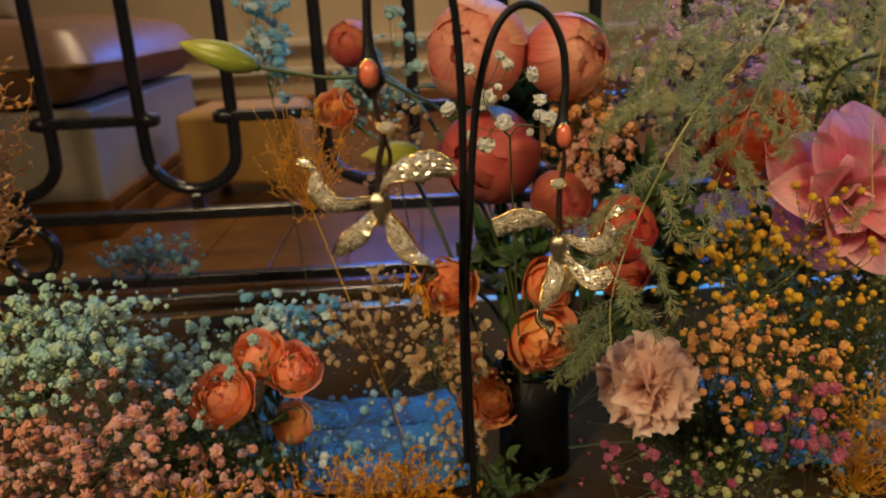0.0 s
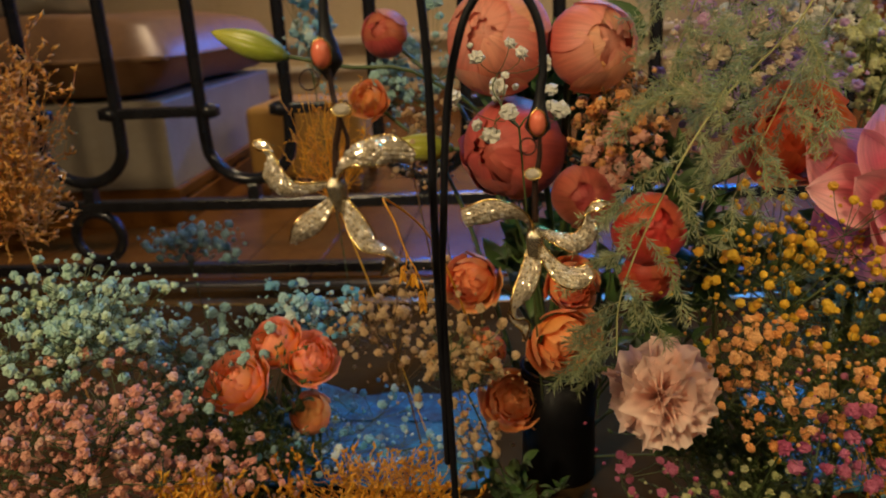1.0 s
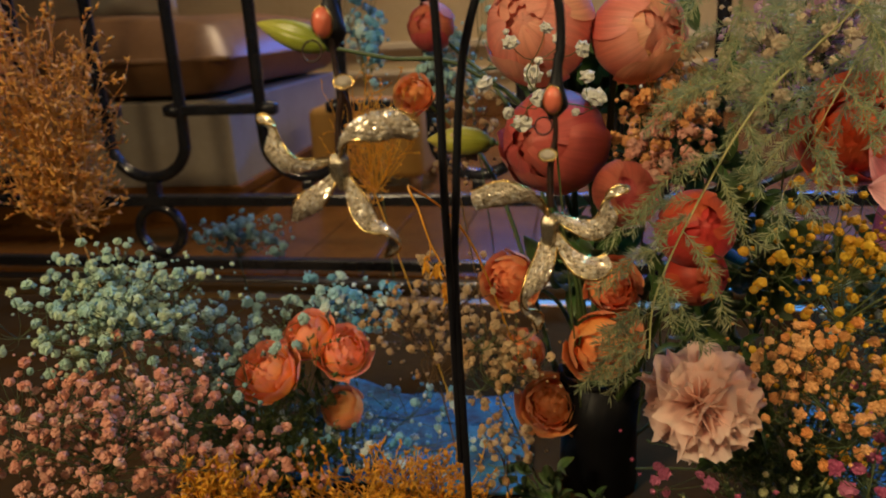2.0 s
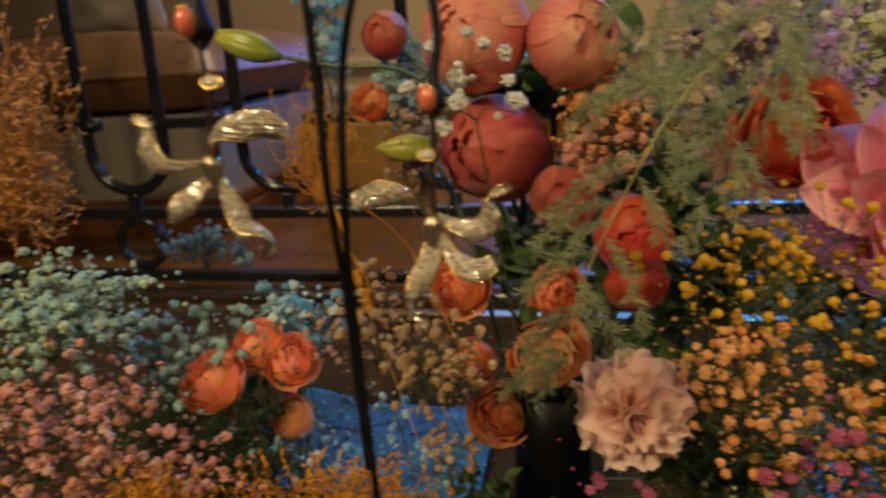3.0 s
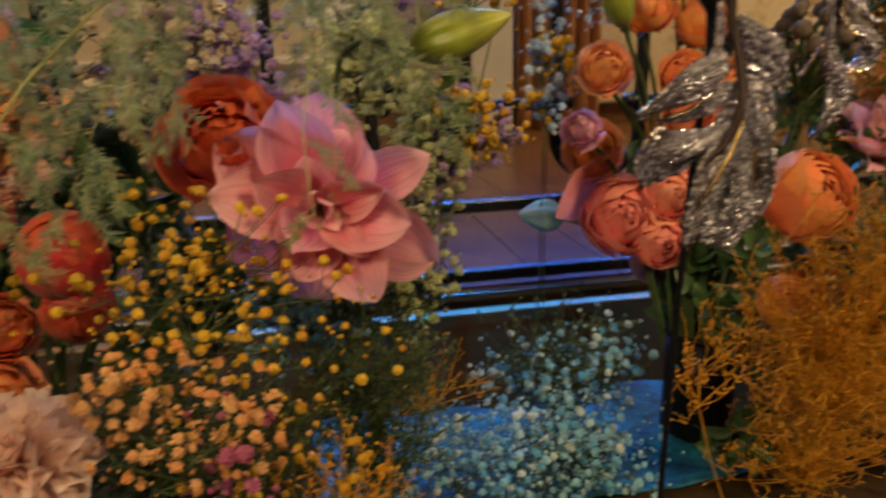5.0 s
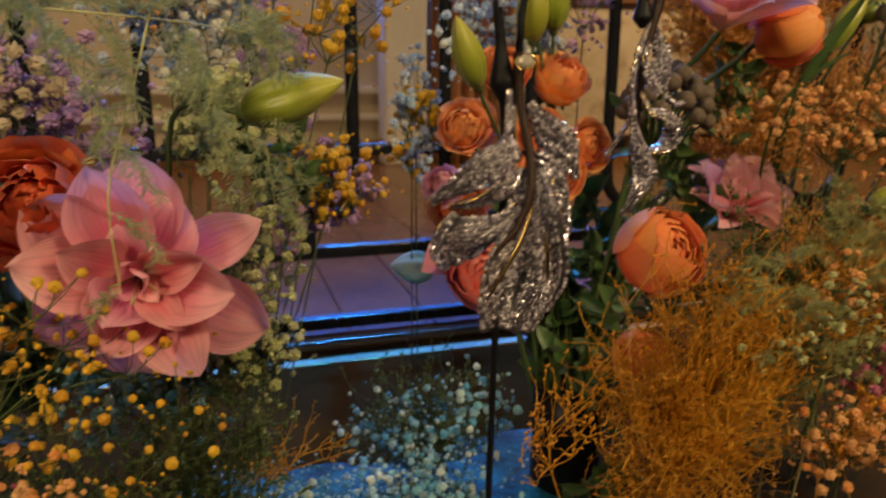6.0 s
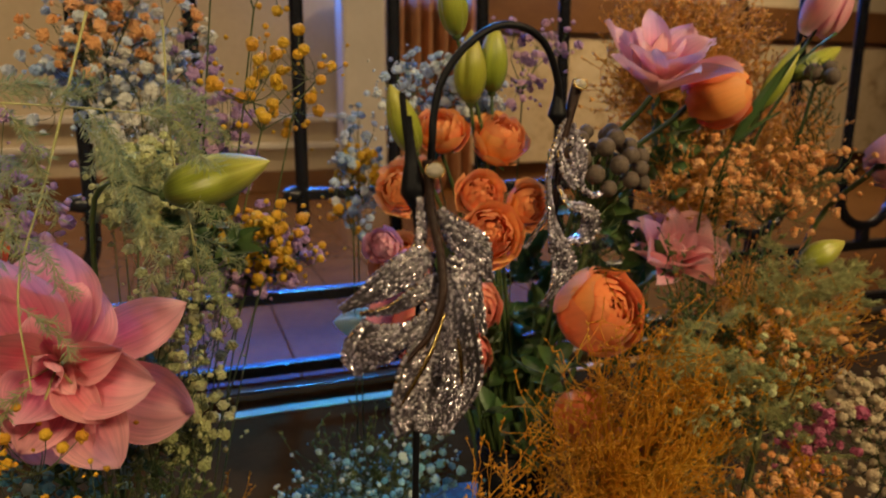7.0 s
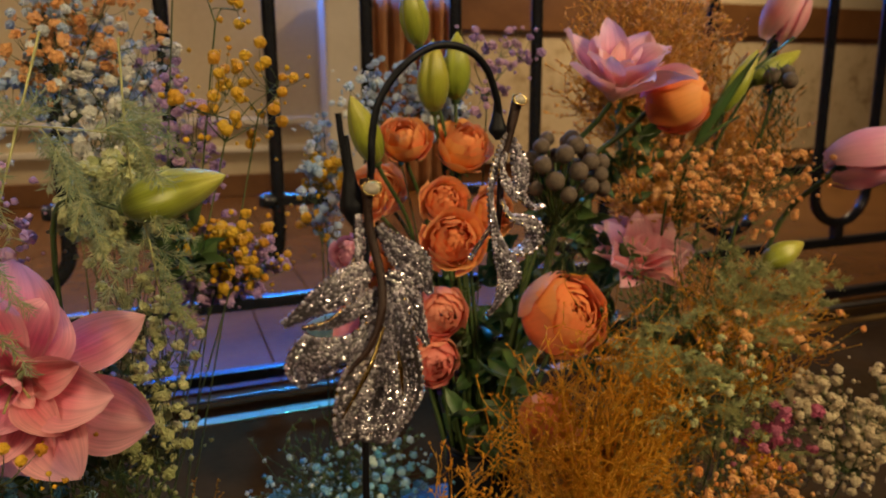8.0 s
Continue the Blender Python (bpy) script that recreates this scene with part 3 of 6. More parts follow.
def bench():
    """Leather bench with a panelled base, seen at its corner."""
    t = thing("bench", (-0.70, 1.55, -0.003), "brown leather cushioned bench on a grey beige base", "bench")
    t.rotation_euler = (0, 0, radians(3))
    part("base", boxes(Geo(), (-1.6, 0.02, 0.06), (0.0, 0.92, 0.285), 0.006), M_BENCH, t, "grey beige painted base panel", False)
    part("plinth", boxes(Geo(), (-1.62, 0.0, 0.0), (0.02, 0.94, 0.058), 0.004), M_PARQUET, t, "brown wooden plinth", False)
    part("moulding", boxes(Geo(), (-1.615, 0.005, 0.062), (0.015, 0.935, 0.090), 0.006), M_PARQUET, t, "wooden base moulding", False)
    g = Geo()
    nx, ny = 40, 24
    u, v = np.meshgrid(np.linspace(-1, 1, nx), np.linspace(-1, 1, ny))
    edge = (1 - np.abs(u) ** 10) ** 0.3 * (1 - np.abs(v) ** 8) ** 0.3
    x, y = -0.8 + u * 0.83, 0.47 + v * 0.50
    for side in (1, -1):
        z = 0.375 + side * (0.105 if side > 0 else 0.09) * edge + 0.004 * np.sin(u * 9 + v * 4)
        P = np.stack([x, y, z], -1).reshape(-1, 3)
        i, j = np.meshgrid(np.arange(ny - 1), np.arange(nx - 1), indexing="ij")
        f = np.stack([i * nx + j, i * nx + j + 1, (i + 1) * nx + j + 1, (i + 1) * nx + j], -1).reshape(-1, 4)
        g.add(P, f)
    part("cushion", g, M_LEATHER, t, "brown leather cushion")
    c = np.array([(-1.60, -0.028, 0.377), (-0.8, -0.03, 0.374), (-0.05, -0.026, 0.376), (0.026, 0.03, 0.376), (0.03, 0.47, 0.376), (0.026, 0.93, 0.377)])
    part("piping", Geo().add(*tube(spline(c, 40), 0.006, 6)), M_LEATHER, t)
    return t


bench()


def cushion(place, label, material, size):
    """A soft crumpled pillow."""
    t = thing("cushion", place, label, "cushion")
    g = Geo()
    u, v = np.meshgrid(np.linspace(-1, 1, 30), np.linspace(-1, 1, 30))
    e = ((1 - u ** 4) * (1 - v ** 4)) ** 0.5
    for s in (1, -1):
        w = s * e * 0.35 + 0.05 * np.sin(u * 6 + v * 3) * e + 0.03 * np.sin(v * 11 - u * 4) * e
        P = np.stack([u, w - 0.25 * v, (v + 1) * 0.85], -1).reshape(-1, 3) * size
        i, j = np.meshgrid(np.arange(29), np.arange(29), indexing="ij")
        g.add(P, np.stack([i * 30 + j, i * 30 + j + 1, (i + 1) * 30 + j + 1, (i + 1) * 30 + j], -1).reshape(-1, 4))
    part("cover", g, material, t)


cushion((-1.02, 1.72, 0.470), "crumpled cream cushion lying on the leather bench", M_TRIM, 0.13)


def stool():
    t = thing("stool", (-0.47, 1.95, -0.003), "ochre upholstered stool behind the grille", "stool")
    part("seat", boxes(Geo(), (-0.14, -0.14, 0.05), (0.16, 0.16, 0.235), 0.02), M_OCHRECLOTH, t, "ochre velvet upholstery")
    for x in (-0.11, 0.13):
        for y in (-0.11, 0.13):
            part("leg", Geo().add(*lathe([(0.0, 0.0), (0.012, 0.0), (0.018, 0.052), (0.0, 0.052)], 12), pose(x, y, 0)), M_WOOD, t)


stool()

# ---- the iron grille ----


def grille():
    t = thing("grille", (0.0, 1.2, 0.0), "black wrought iron grille with U-shaped bars and scroll rings", "grille")
    t["kind"] = "structure"

    def bar(name, pts, r=0.010, n=14, sides=12):
        return part(name, Geo().add(*tube(spline(pts, n), r, sides)), M_IRON_BAR, t)
    for z in (0.140, 0.022):
        part("rail", boxes(Geo(), (-1.6, -0.010, z - 0.010), (2.6, 0.010, z + 0.010), 0.0025), M_IRON, t, smooth=False)
    xs = [(k, -0.604 + 0.148 * k) for k in range(-6, 12)] + [(k, 1.686 + 0.148 * (k - 15)) for k in range(13, 22)]
    for k, x in xs:
        bar("upright", [(x, 0, 0.30), (x, 0, 0.7), (x, 0, 1.1)], 0.0105, 6)
        if k % 2:
            xm, h = x + 0.074, 0.074
            pts = [(x, 0, 0.30), (x + 0.001, 0, 0.255)] + [(xm - h * math.cos(a), 0, 0.250 - 0.068 * math.sin(a)) for a in np.linspace(0.35, math.pi - 0.35, 7)] + [(x + 0.147, 0, 0.255), (x + 0.148, 0, 0.30)]
            bar("u_bar", pts, 0.0105, 40)
            part("collar", boxes(Geo(), (xm - 0.010, -0.011, 0.148), (xm + 0.010, 0.011, 0.176), 0.003), M_IRON, t, smooth=False)
        else:
            part("crossbar", boxes(Geo(), (x - 0.03, -0.009, 0.291), (x + 0.178, 0.009, 0.309), 0.0025), M_IRON, t, smooth=False)
            for s in (x - 0.012, x + 0.16):
                v, f, uv = lathe([(0, -0.016), (0.011, -0.013), (0.0135, 0), (0.011, 0.013), (0, 0.016)], 12)
                part("knuckle", Geo().add(v, f, uv, pose(s, 0, 0.30, 0, 90, 0)), M_IRON, t)
    a = np.linspace(0, 2 * np.pi, 33)
    ring = np.stack([-0.678 + 0.043 * np.cos(a), 0 * a, 0.084 + 0.043 * np.sin(a)], -1)
    part("ring", Geo().add(*tube(ring, 0.009, 12)), M_IRON_BAR, t)


grille()

# ---- flowers ----
GOLDEN = 2.39996


def flower(name, place, way, radius, style, material, label, foot, seed, group="", calyx=True, guard=0):
    """A flower head that opens along way, with a stalk to the foot. Outer petals are parts of their own."""
    rng = random.Random(seed)
    t = thing(name, place, label, "flower", group)
    m = facing(way, rng.uniform(0, 360))
    deep = {"rose": 0.75, "globe": 0.95, "carnation": 0.42, "lily": 0.25, "tulip": 0.9, "layered": 0.85}[style] * radius
    m = m @ pose(0, 0, -deep)
    R = radius * {"rose": 0.80, "globe": 0.90, "layered": 0.92}.get(style, 1.0)
    single, heart = [], []
    if style == "rose":
        for i in range(26):
            f = i / 25
            heart.append(shell(i * GOLDEN + rng.uniform(-.3, .3), R * (0.14 + 0.62 * f ** 0.8), rng.uniform(.55, .95), 10 + 34 * f + rng.uniform(-8, 10), 0.95, 0.06 + 0.10 * f, 0.05 + 0.03 * f, rng.random(), rng.uniform(0.0, 0.14), 0.15, full=R))
        for i in range(9):
            f = i / 8
            single.append(shell(i * GOLDEN + rng.uniform(-.2, .2), R * (0.80 + 0.16 * f), rng.uniform(.75, 1.0), 50 + 26 * f + rng.uniform(-6, 6), 0.86, 0.05 + 0.12 * f, 0.025, rng.random(), rng.uniform(0.05, 0.18), 0.22, 11, 10, full=R))
    elif style == "globe":
        for i in range(16):
            f = i / 15
            heart.append(shell(i * GOLDEN + rng.uniform(-.3, .3), R * (0.12 + 0.68 * f), rng.uniform(.8, 1.1), 2 + 12 * f + rng.uniform(-3, 5), 1.04, -0.02, 0.03, rng.random(), rng.uniform(-0.02, 0.06), 0.10, 11, 11, full=R))
        for i in range(8):
            f = i / 7
            open_by = 30 if i >= 8 - guard else 0
            single.append(shell(i * GOLDEN + rng.uniform(-.3, .3), R * (0.84 + 0.17 * f), rng.uniform(.85, 1.15), 10 + 30 * f + open_by + rng.uniform(-8, 8), 1.02, 0.12 if open_by else -0.03, 0.018, rng.random(), rng.uniform(-0.02, 0.07) + (0.22 if open_by else 0), 0.28, 13, 13, full=R))
    elif style == "layered":
        for i in range(22):
            f = i / 21
            heart.append(shell(i * GOLDEN + rng.uniform(-.3, .3), R * (0.10 + 0.68 * f), rng.uniform(.8, 1.1), 4 + 32 * f + rng.uniform(-4, 6), 1.0, 0.02, 0.02, rng.random(), rng.uniform(0.0, 0.07), 0.08, 9, 9, full=R))
        for i in range(9):
            f = i / 8
            open_by = 22 if i >= 9 - guard else 0
            single.append(shell(i * GOLDEN + rng.uniform(-.3, .3), R * (0.80 + 0.20 * f), rng.uniform(.8, 1.1), 34 + 22 * f + open_by + rng.uniform(-6, 6), 0.95, 0.05 + (0.16 if open_by else 0), 0.02, rng.random(), rng.uniform(0.02, 0.10) + (0.2 if open_by else 0), 0.2, 11, 11, full=R))
    elif style == "carnation":
        for i in range(58):
            f = (i + 0.5) / 58
            p = fan(i * GOLDEN + rng.uniform(-.4, .4), 108 * f ** 0.7 + rng.uniform(-20, 20), R * rng.uniform(.70, 1.12), rng.uniform(.5, 1.0), rng.uniform(.12, .24), rng.random(), 19, 9)
            (heart if i < 36 else single).append(p)
    elif style == "lily":
        rings = ((6, 1.30, 0.44, 64, 98, 0.0), (6, 1.16, 0.38, 44, 84, 0.03), (5, 0.90, 0.28, 24, 64, 0.06), (4, 0.62, 0.18, 6, 40, 0.08))
        slim = 0.86 if guard else 1.0
        for ring, (n, ln, wd, a0, a1, up) in enumerate(rings):
            for i in range(n):
                single.append(tepal(i * 6.283 / n + ring * 0.52 + rng.uniform(-.22, .22), ln * R * rng.uniform(.72, 1.1), R * wd * slim * rng.uniform(.75, 1.35), a0 - guard * 0.6 + rng.uniform(-10, 8), a1 - guard + rng.uniform(-18, 14), rng.uniform(0.4, 1.25), rng.uniform(0.04, 0.085), rng.random(), up * R, rng.uniform(-60, 50), rng.uniform(-45, 45)))
    else:
        for i in range(9):
            f = i / 8
            single.append(shell(i * 2.094 + (0.6 if i > 5 else 0) + rng.uniform(-.15, .15), R * (0.62 + 0.36 * f), rng.uniform(.75, 1.0), 8 + 26 * f + rng.uniform(-4, 8), 1.45, -0.03, 0.015, rng.random(), rng.uniform(0.0, 0.14), 0.35, 11, 13))
    if heart:
        g = Geo()
        if style in ("globe", "rose"):
            k, zc = (0.62, 0.97) if style == "globe" else (0.42, 0.93)
            g.add(*lathe([(k * R * math.sin(q), zc * R - k * R * math.cos(q)) for q in np.linspace(0.02, math.pi - 0.02, 12)], 20), m)
        for p in heart:
            g.add(*p, m)
        part("petal_heart", g, material, t)
    for p in single:
        part("petal", Geo().add(*p, m), material, t)
    if style == "lily":
        for i in range(5):
            a = i * 1.257 + 0.3
            tip = np.array([0.22 * R * math.cos(a), 0.22 * R * math.sin(a), 0.62 * R])
            c = spline([(0, 0, 0), (tip[0] * .4, tip[1] * .4, .35 * R), tip], 8)
            part("stamen", Geo().add(*tube(c, 0.0008, 5), m), M_FERNSTEM, t)
    if calyx:
        g = Geo()
        for i in range(5):
            g.add(*petal(i * 1.257, R * 0.07, R * 0.75, R * 0.16, 70, 95 if style == "rose" else 35, 0.6, 1, 0.9, 0.02, 2, 0.3 * i, 5, 6), m)
        g.add(*lathe([(0.0, -0.10 * R), (0.13 * R, -0.05 * R), (0.17 * R, 0.05 * R), (0.08 * R, 0.12 * R)], 10), m)
        part("calyx", g, M_LEAF, t)
    base = np.array((Matrix.Translation(place) @ m @ Vector((0, 0, -0.05 * R))))
    stem_down(t, base, foot, 0.0020 if R < 0.03 else 0.0028)
    return t


def lily_bud(place, tip, thick, material, label, foot, seed, via=()):
    """A closed bud from its base at place to its tip, of six seamed tepals."""
    rng = random.Random(seed)
    t = thing("lily_bud", place, label, "flower bud")
    a, b = np.zeros(3), np.asarray(tip, float) - np.asarray(place, float)
    ln = np.linalg.norm(b)
    m = facing(b, rng.uniform(0, 60))
    v = np.linspace(0, 1, 18)
    ph = np.linspace(0, 2 * np.pi, 36, endpoint=False)
    rad = thick * (0.20 * (1 - v) + 0.93 * np.sin(np.pi * v ** 0.85) ** 0.75 * (1 - 0.10 * v)) * np.where(v > .93, np.sqrt(np.maximum(1 - ((v - .93) / .07) ** 2, 0.02)), 1)
    lobe = 1 - 0.17 * np.abs(np.cos(1.5 * ph))[None, :] ** 12 * np.sin(np.pi * v)[:, None] ** 0.5 + 0.05 * np.abs(np.sin(1.5 * ph))[None, :]
    RR = rad[:, None] * lobe
    P = np.stack([RR * np.cos(ph), RR * np.sin(ph) + 0.06 * ln * np.sin(np.pi * v)[:, None] * 0, np.repeat((v * ln)[:, None], 36, 1)], -1).reshape(-1, 3)
    i, j = np.meshgrid(np.arange(17), np.arange(36), indexing="ij")
    k = (j + 1) % 36
    f = np.stack([i * 36 + j, i * 36 + k, (i + 1) * 36 + k, (i + 1) * 36 + j], -1).reshape(-1, 4)
    uv = np.stack([np.tile(np.abs(np.cos(1.5 * ph)), 18), np.repeat(v, 36)], -1)
    part("bud", Geo().add(P, f, uv, m), material, t)
    part("base", Geo().add(*lathe([(0.0, -0.004), (0.0030, -0.003), (0.0045, 0.0), (thick * 0.30, 0.004), (thick * 0.20, 0.006)], 12), m), M_STEM, t)
    stem_down(t, place, foot, 0.0018, 0.015, None, via)
    return t


def puff(seed, frill=0.20, flat=0.85, rows=9, cols=14):
    """A crumpled double blossom: a small ball of frilled folds on a green calyx."""
    rng = random.Random(seed)
    th = np.linspace(0.05, math.pi - 0.25, rows)
    ph = np.linspace(0, 2 * np.pi, cols, endpoint=False)
    T, P = np.meshgrid(th, ph, indexing="ij")
    a, b = rng.uniform(0, 6), rng.uniform(0, 6)
    r = 1 + frill * (0.6 * np.sin(5 * P + 4 * T + a) + 0.5 * np.sin(3 * P - 7 * T + b)) * np.sin(T) + np.array([[rng.uniform(-.5, .5) * frill for _ in range(cols)] for _ in range(rows)])
    v = np.stack([r * np.sin(T) * np.cos(P), r * np.sin(T) * np.sin(P), flat * r * np.cos(T)], -1).reshape(-1, 3)
    m, n = np.meshgrid(np.arange(rows - 1), np.arange(cols), indexing="ij")
    q = (n + 1) % cols
    f = np.stack([m * cols + n, (m + 1) * cols + n, (m + 1) * cols + q, m * cols + q], -1).reshape(-1, 4)
    return v, [f]


T_DOUBLE = [puff(k, 0.34) for k in range(4)]
T_BUTTON = [puff(k + 9, 0.16, 0.95) for k in range(3)]
T_TINY = puff(31, 0.35, 0.9, 5, 7)
T_SEED = (np.array([(0, 0, -1), (0.3, 0, 0), (0, 0.3, 0), (-0.3, 0, 0), (0, -0.3, 0), (0, 0, 1)], float), [np.array([(0, 2, 1), (0, 3, 2), (0, 4, 3), (0, 1, 4), (5, 1, 2), (5, 2, 3), (5, 3, 4), (5, 4, 1)])])


def aim(dirs, rng, spread=0.6):
    """Rotations that carry z near the directions."""
    out = np.empty((len(dirs), 3, 3))
    for i, d in enumerate(dirs):
        w = Vector(d) + Vector((rng.uniform(-spread, spread), rng.uniform(-spread, spread), rng.uniform(-spread, spread)))
        out[i] = np.array((facing(w if w.length > 1e-4 else (0, 0, 1), rng.uniform(0, 360))).to_3x3())
    return out


def in_ball(rng, radii, hollow=0.0):
    while True:
        p = np.array([rng.uniform(-1, 1) for _ in range(3)])
        if hollow <= np.linalg.norm(p) <= 1:
            return p * np.asarray(radii)


def gypsophila(centre, radii, count, size, material, label, foot, seed, name="gypsophila_spray", template=None, twig=None, hubs=None, category="flower spray", lift=0.0, haze=1.1):
    """A cloud of small double blossoms on fine forked twigs."""
    rng = random.Random(seed)
    t = thing(name, foot, label, category)
    c, o = np.asarray(centre, float), np.asarray(foot, float)
    k = hubs or max(3, count // 9)
    hub = [c + in_ball(rng, radii) * 0.85 - np.array([0, 0, radii[2] * 0.35]) for _ in range(k)]
    green, places, dirs = Geo(), [], []
    fork = c - np.array([0, 0, radii[2] * 0.8]) if c[2] - radii[2] * 0.8 > 0.03 else np.array([c[0], c[1], 0.02])
    green.add(*tube(spline([o, (o + fork) / 2 + np.array([0, 0.004, 0]), fork], 8) - o, 0.0008, 5))
    for h in hub:
        h[2] = max(h[2], 0.012)
        mid = (fork + h) / 2 + np.array([rng.uniform(-.01, .01), rng.uniform(-.01, .01), 0.006])
        green.add(*tube(spline([fork, mid, h], 8) - o, np.linspace(0.0007, 0.0004, 8), 4))
    for i in range(count):
        h = hub[i % k]
        p = h + in_ball(rng, np.asarray(radii) * 0.46 + 0.006, 0.3) + np.array([0, 0, radii[2] * 0.22 + lift])
        p[2] = max(p[2], size * 0.6)
        d = p - h
        mid = h + d * 0.55 + np.array([rng.uniform(-.004, .004), rng.uniform(-.004, .004), -0.003])
        green.add(*tube(spline([h, mid, p], 4) - o, 0.00032, 3))
        places.append(p - o)
        dirs.append(d / max(np.linalg.norm(d), 1e-6) + np.array([0, -0.5, 0.6]))
    tagged(part("twig_work", green, twig or M_TWIG_GREEN, t), kind="stuff")
    far, fdir = [], []
    for i in range(int(count * haze)):
        h = hub[i % k]
        p = h + in_ball(rng, np.asarray(radii) * 0.62 + 0.006, 0.2) + np.array([0, 0.25 * radii[1], radii[2] * 0.10])
        p[2] = max(p[2], size * 0.5)
        far.append(p - o)
        fdir.append(np.array([rng.uniform(-1, 1), -0.5, 0.6]))
    if far:
        tagged(part("small_blossoms", Geo().many(*T_TINY, far, aim(fdir, rng), [size * rng.choice((.14, .18, .24, .30)) for _ in far]), material, t), kind="stuff")
    scatter("blossom", template or T_DOUBLE, material, t, places, aim(dirs, rng), [size * 0.5 * rng.choice((.5, .75, .85, .95, 1.05, 1.15)) for _ in places])
    return t


def needle_template():
    v = np.array([(0, 0, 0), (0.05, 0, 0.45), (0, 0, 1), (-0.05, 0, 0.45), (0, 0.05, 0.45), (0, -0.05, 0.45)], float)
    return v, [np.array([(0, 1, 2, 3), (0, 4, 2, 5)])]


T_NEEDLE = needle_template()


def fern(points, side, count, label, seed, material=None, needle=0.0075, stem=0.0009, droop=0.5, name="asparagus_fern"):
    """A feathery frond: a wiry stem with drooping plumes whose needles stand in rows along each twig."""
    rng = random.Random(seed)
    o = np.asarray(points[0], float)
    t = thing(name, o, label, "foliage")
    c = spline(points, 60)
    part("stem", Geo().add(*tube(c - o, np.linspace(stem, stem * 0.5, 60), 5)), M_FERNSTEM, t)
    tan = np.gradient(c, axis=0)
    twigs, places, dirs = Geo(), [], []

    def plume(a, b, sag):
        ln = np.linalg.norm(b - a)
        br = spline([a, (a + b) / 2 + np.array([0, 0, sag * ln]), b], 12)
        twigs.add(*tube(br - o, np.linspace(0.0004, 0.00025, 12), 3))
        bt = (b - a) / max(ln, 1e-6)
        for q in np.arange(0.06, 1.0, 0.0016 / ln):
            k = q * 11
            i = min(10, int(k))
            p = br[i] + (br[i + 1] - br[i]) * (k - i)
            ax = br[i + 1] - br[i]
            ax = ax / max(np.linalg.norm(ax), 1e-9)
            for _ in range(3):
                w = np.array([rng.gauss(0, 1), rng.gauss(0, 1), rng.gauss(0, 1)])
                w -= w @ ax * ax
                places.append(p - o)
                dirs.append(w / max(np.linalg.norm(w), 1e-6) + ax * rng.uniform(.6, 1.1))
        return br, bt
    for b in range(count):
        f = 0.10 + 0.90 * (b + rng.random()) / count
        i = min(59, int(f * 59))
        d = np.array([rng.uniform(-1, 1), rng.uniform(-0.7, 0.4), rng.uniform(-0.5, 0.5)])
        d -= d @ tan[i] * tan[i] / max(tan[i] @ tan[i], 1e-9)
        d = d / np.linalg.norm(d) + 0.5 * tan[i] / np.linalg.norm(tan[i])
        ln = side * (1.05 - 0.6 * f) * rng.uniform(.6, 1.15)
        br, bt = plume(c[i], c[i] + d * ln + np.array([0, 0, -droop * ln]), 0.12)
        for s in range(3, 11, 2):
            e = np.array([rng.gauss(0, 1), rng.gauss(0, 0.6), rng.gauss(-0.3, 0.8)])
            e -= e @ bt * bt
            e = e / np.linalg.norm(e) * 0.7 + bt
            plume(br[s], br[s] + e * ln * rng.uniform(.18, .36), 0.05)
    tagged(part("twig_work", twigs, M_FERNSTEM, t), kind="stuff")
    g = Geo().many(*T_NEEDLE, places, aim(dirs, rng, 0.08), [needle * rng.uniform(.6, 1.1) for _ in places])
    tagged(part("needle_mass", g, material or M_FERN, t, smooth=False), kind="stuff")
    return t


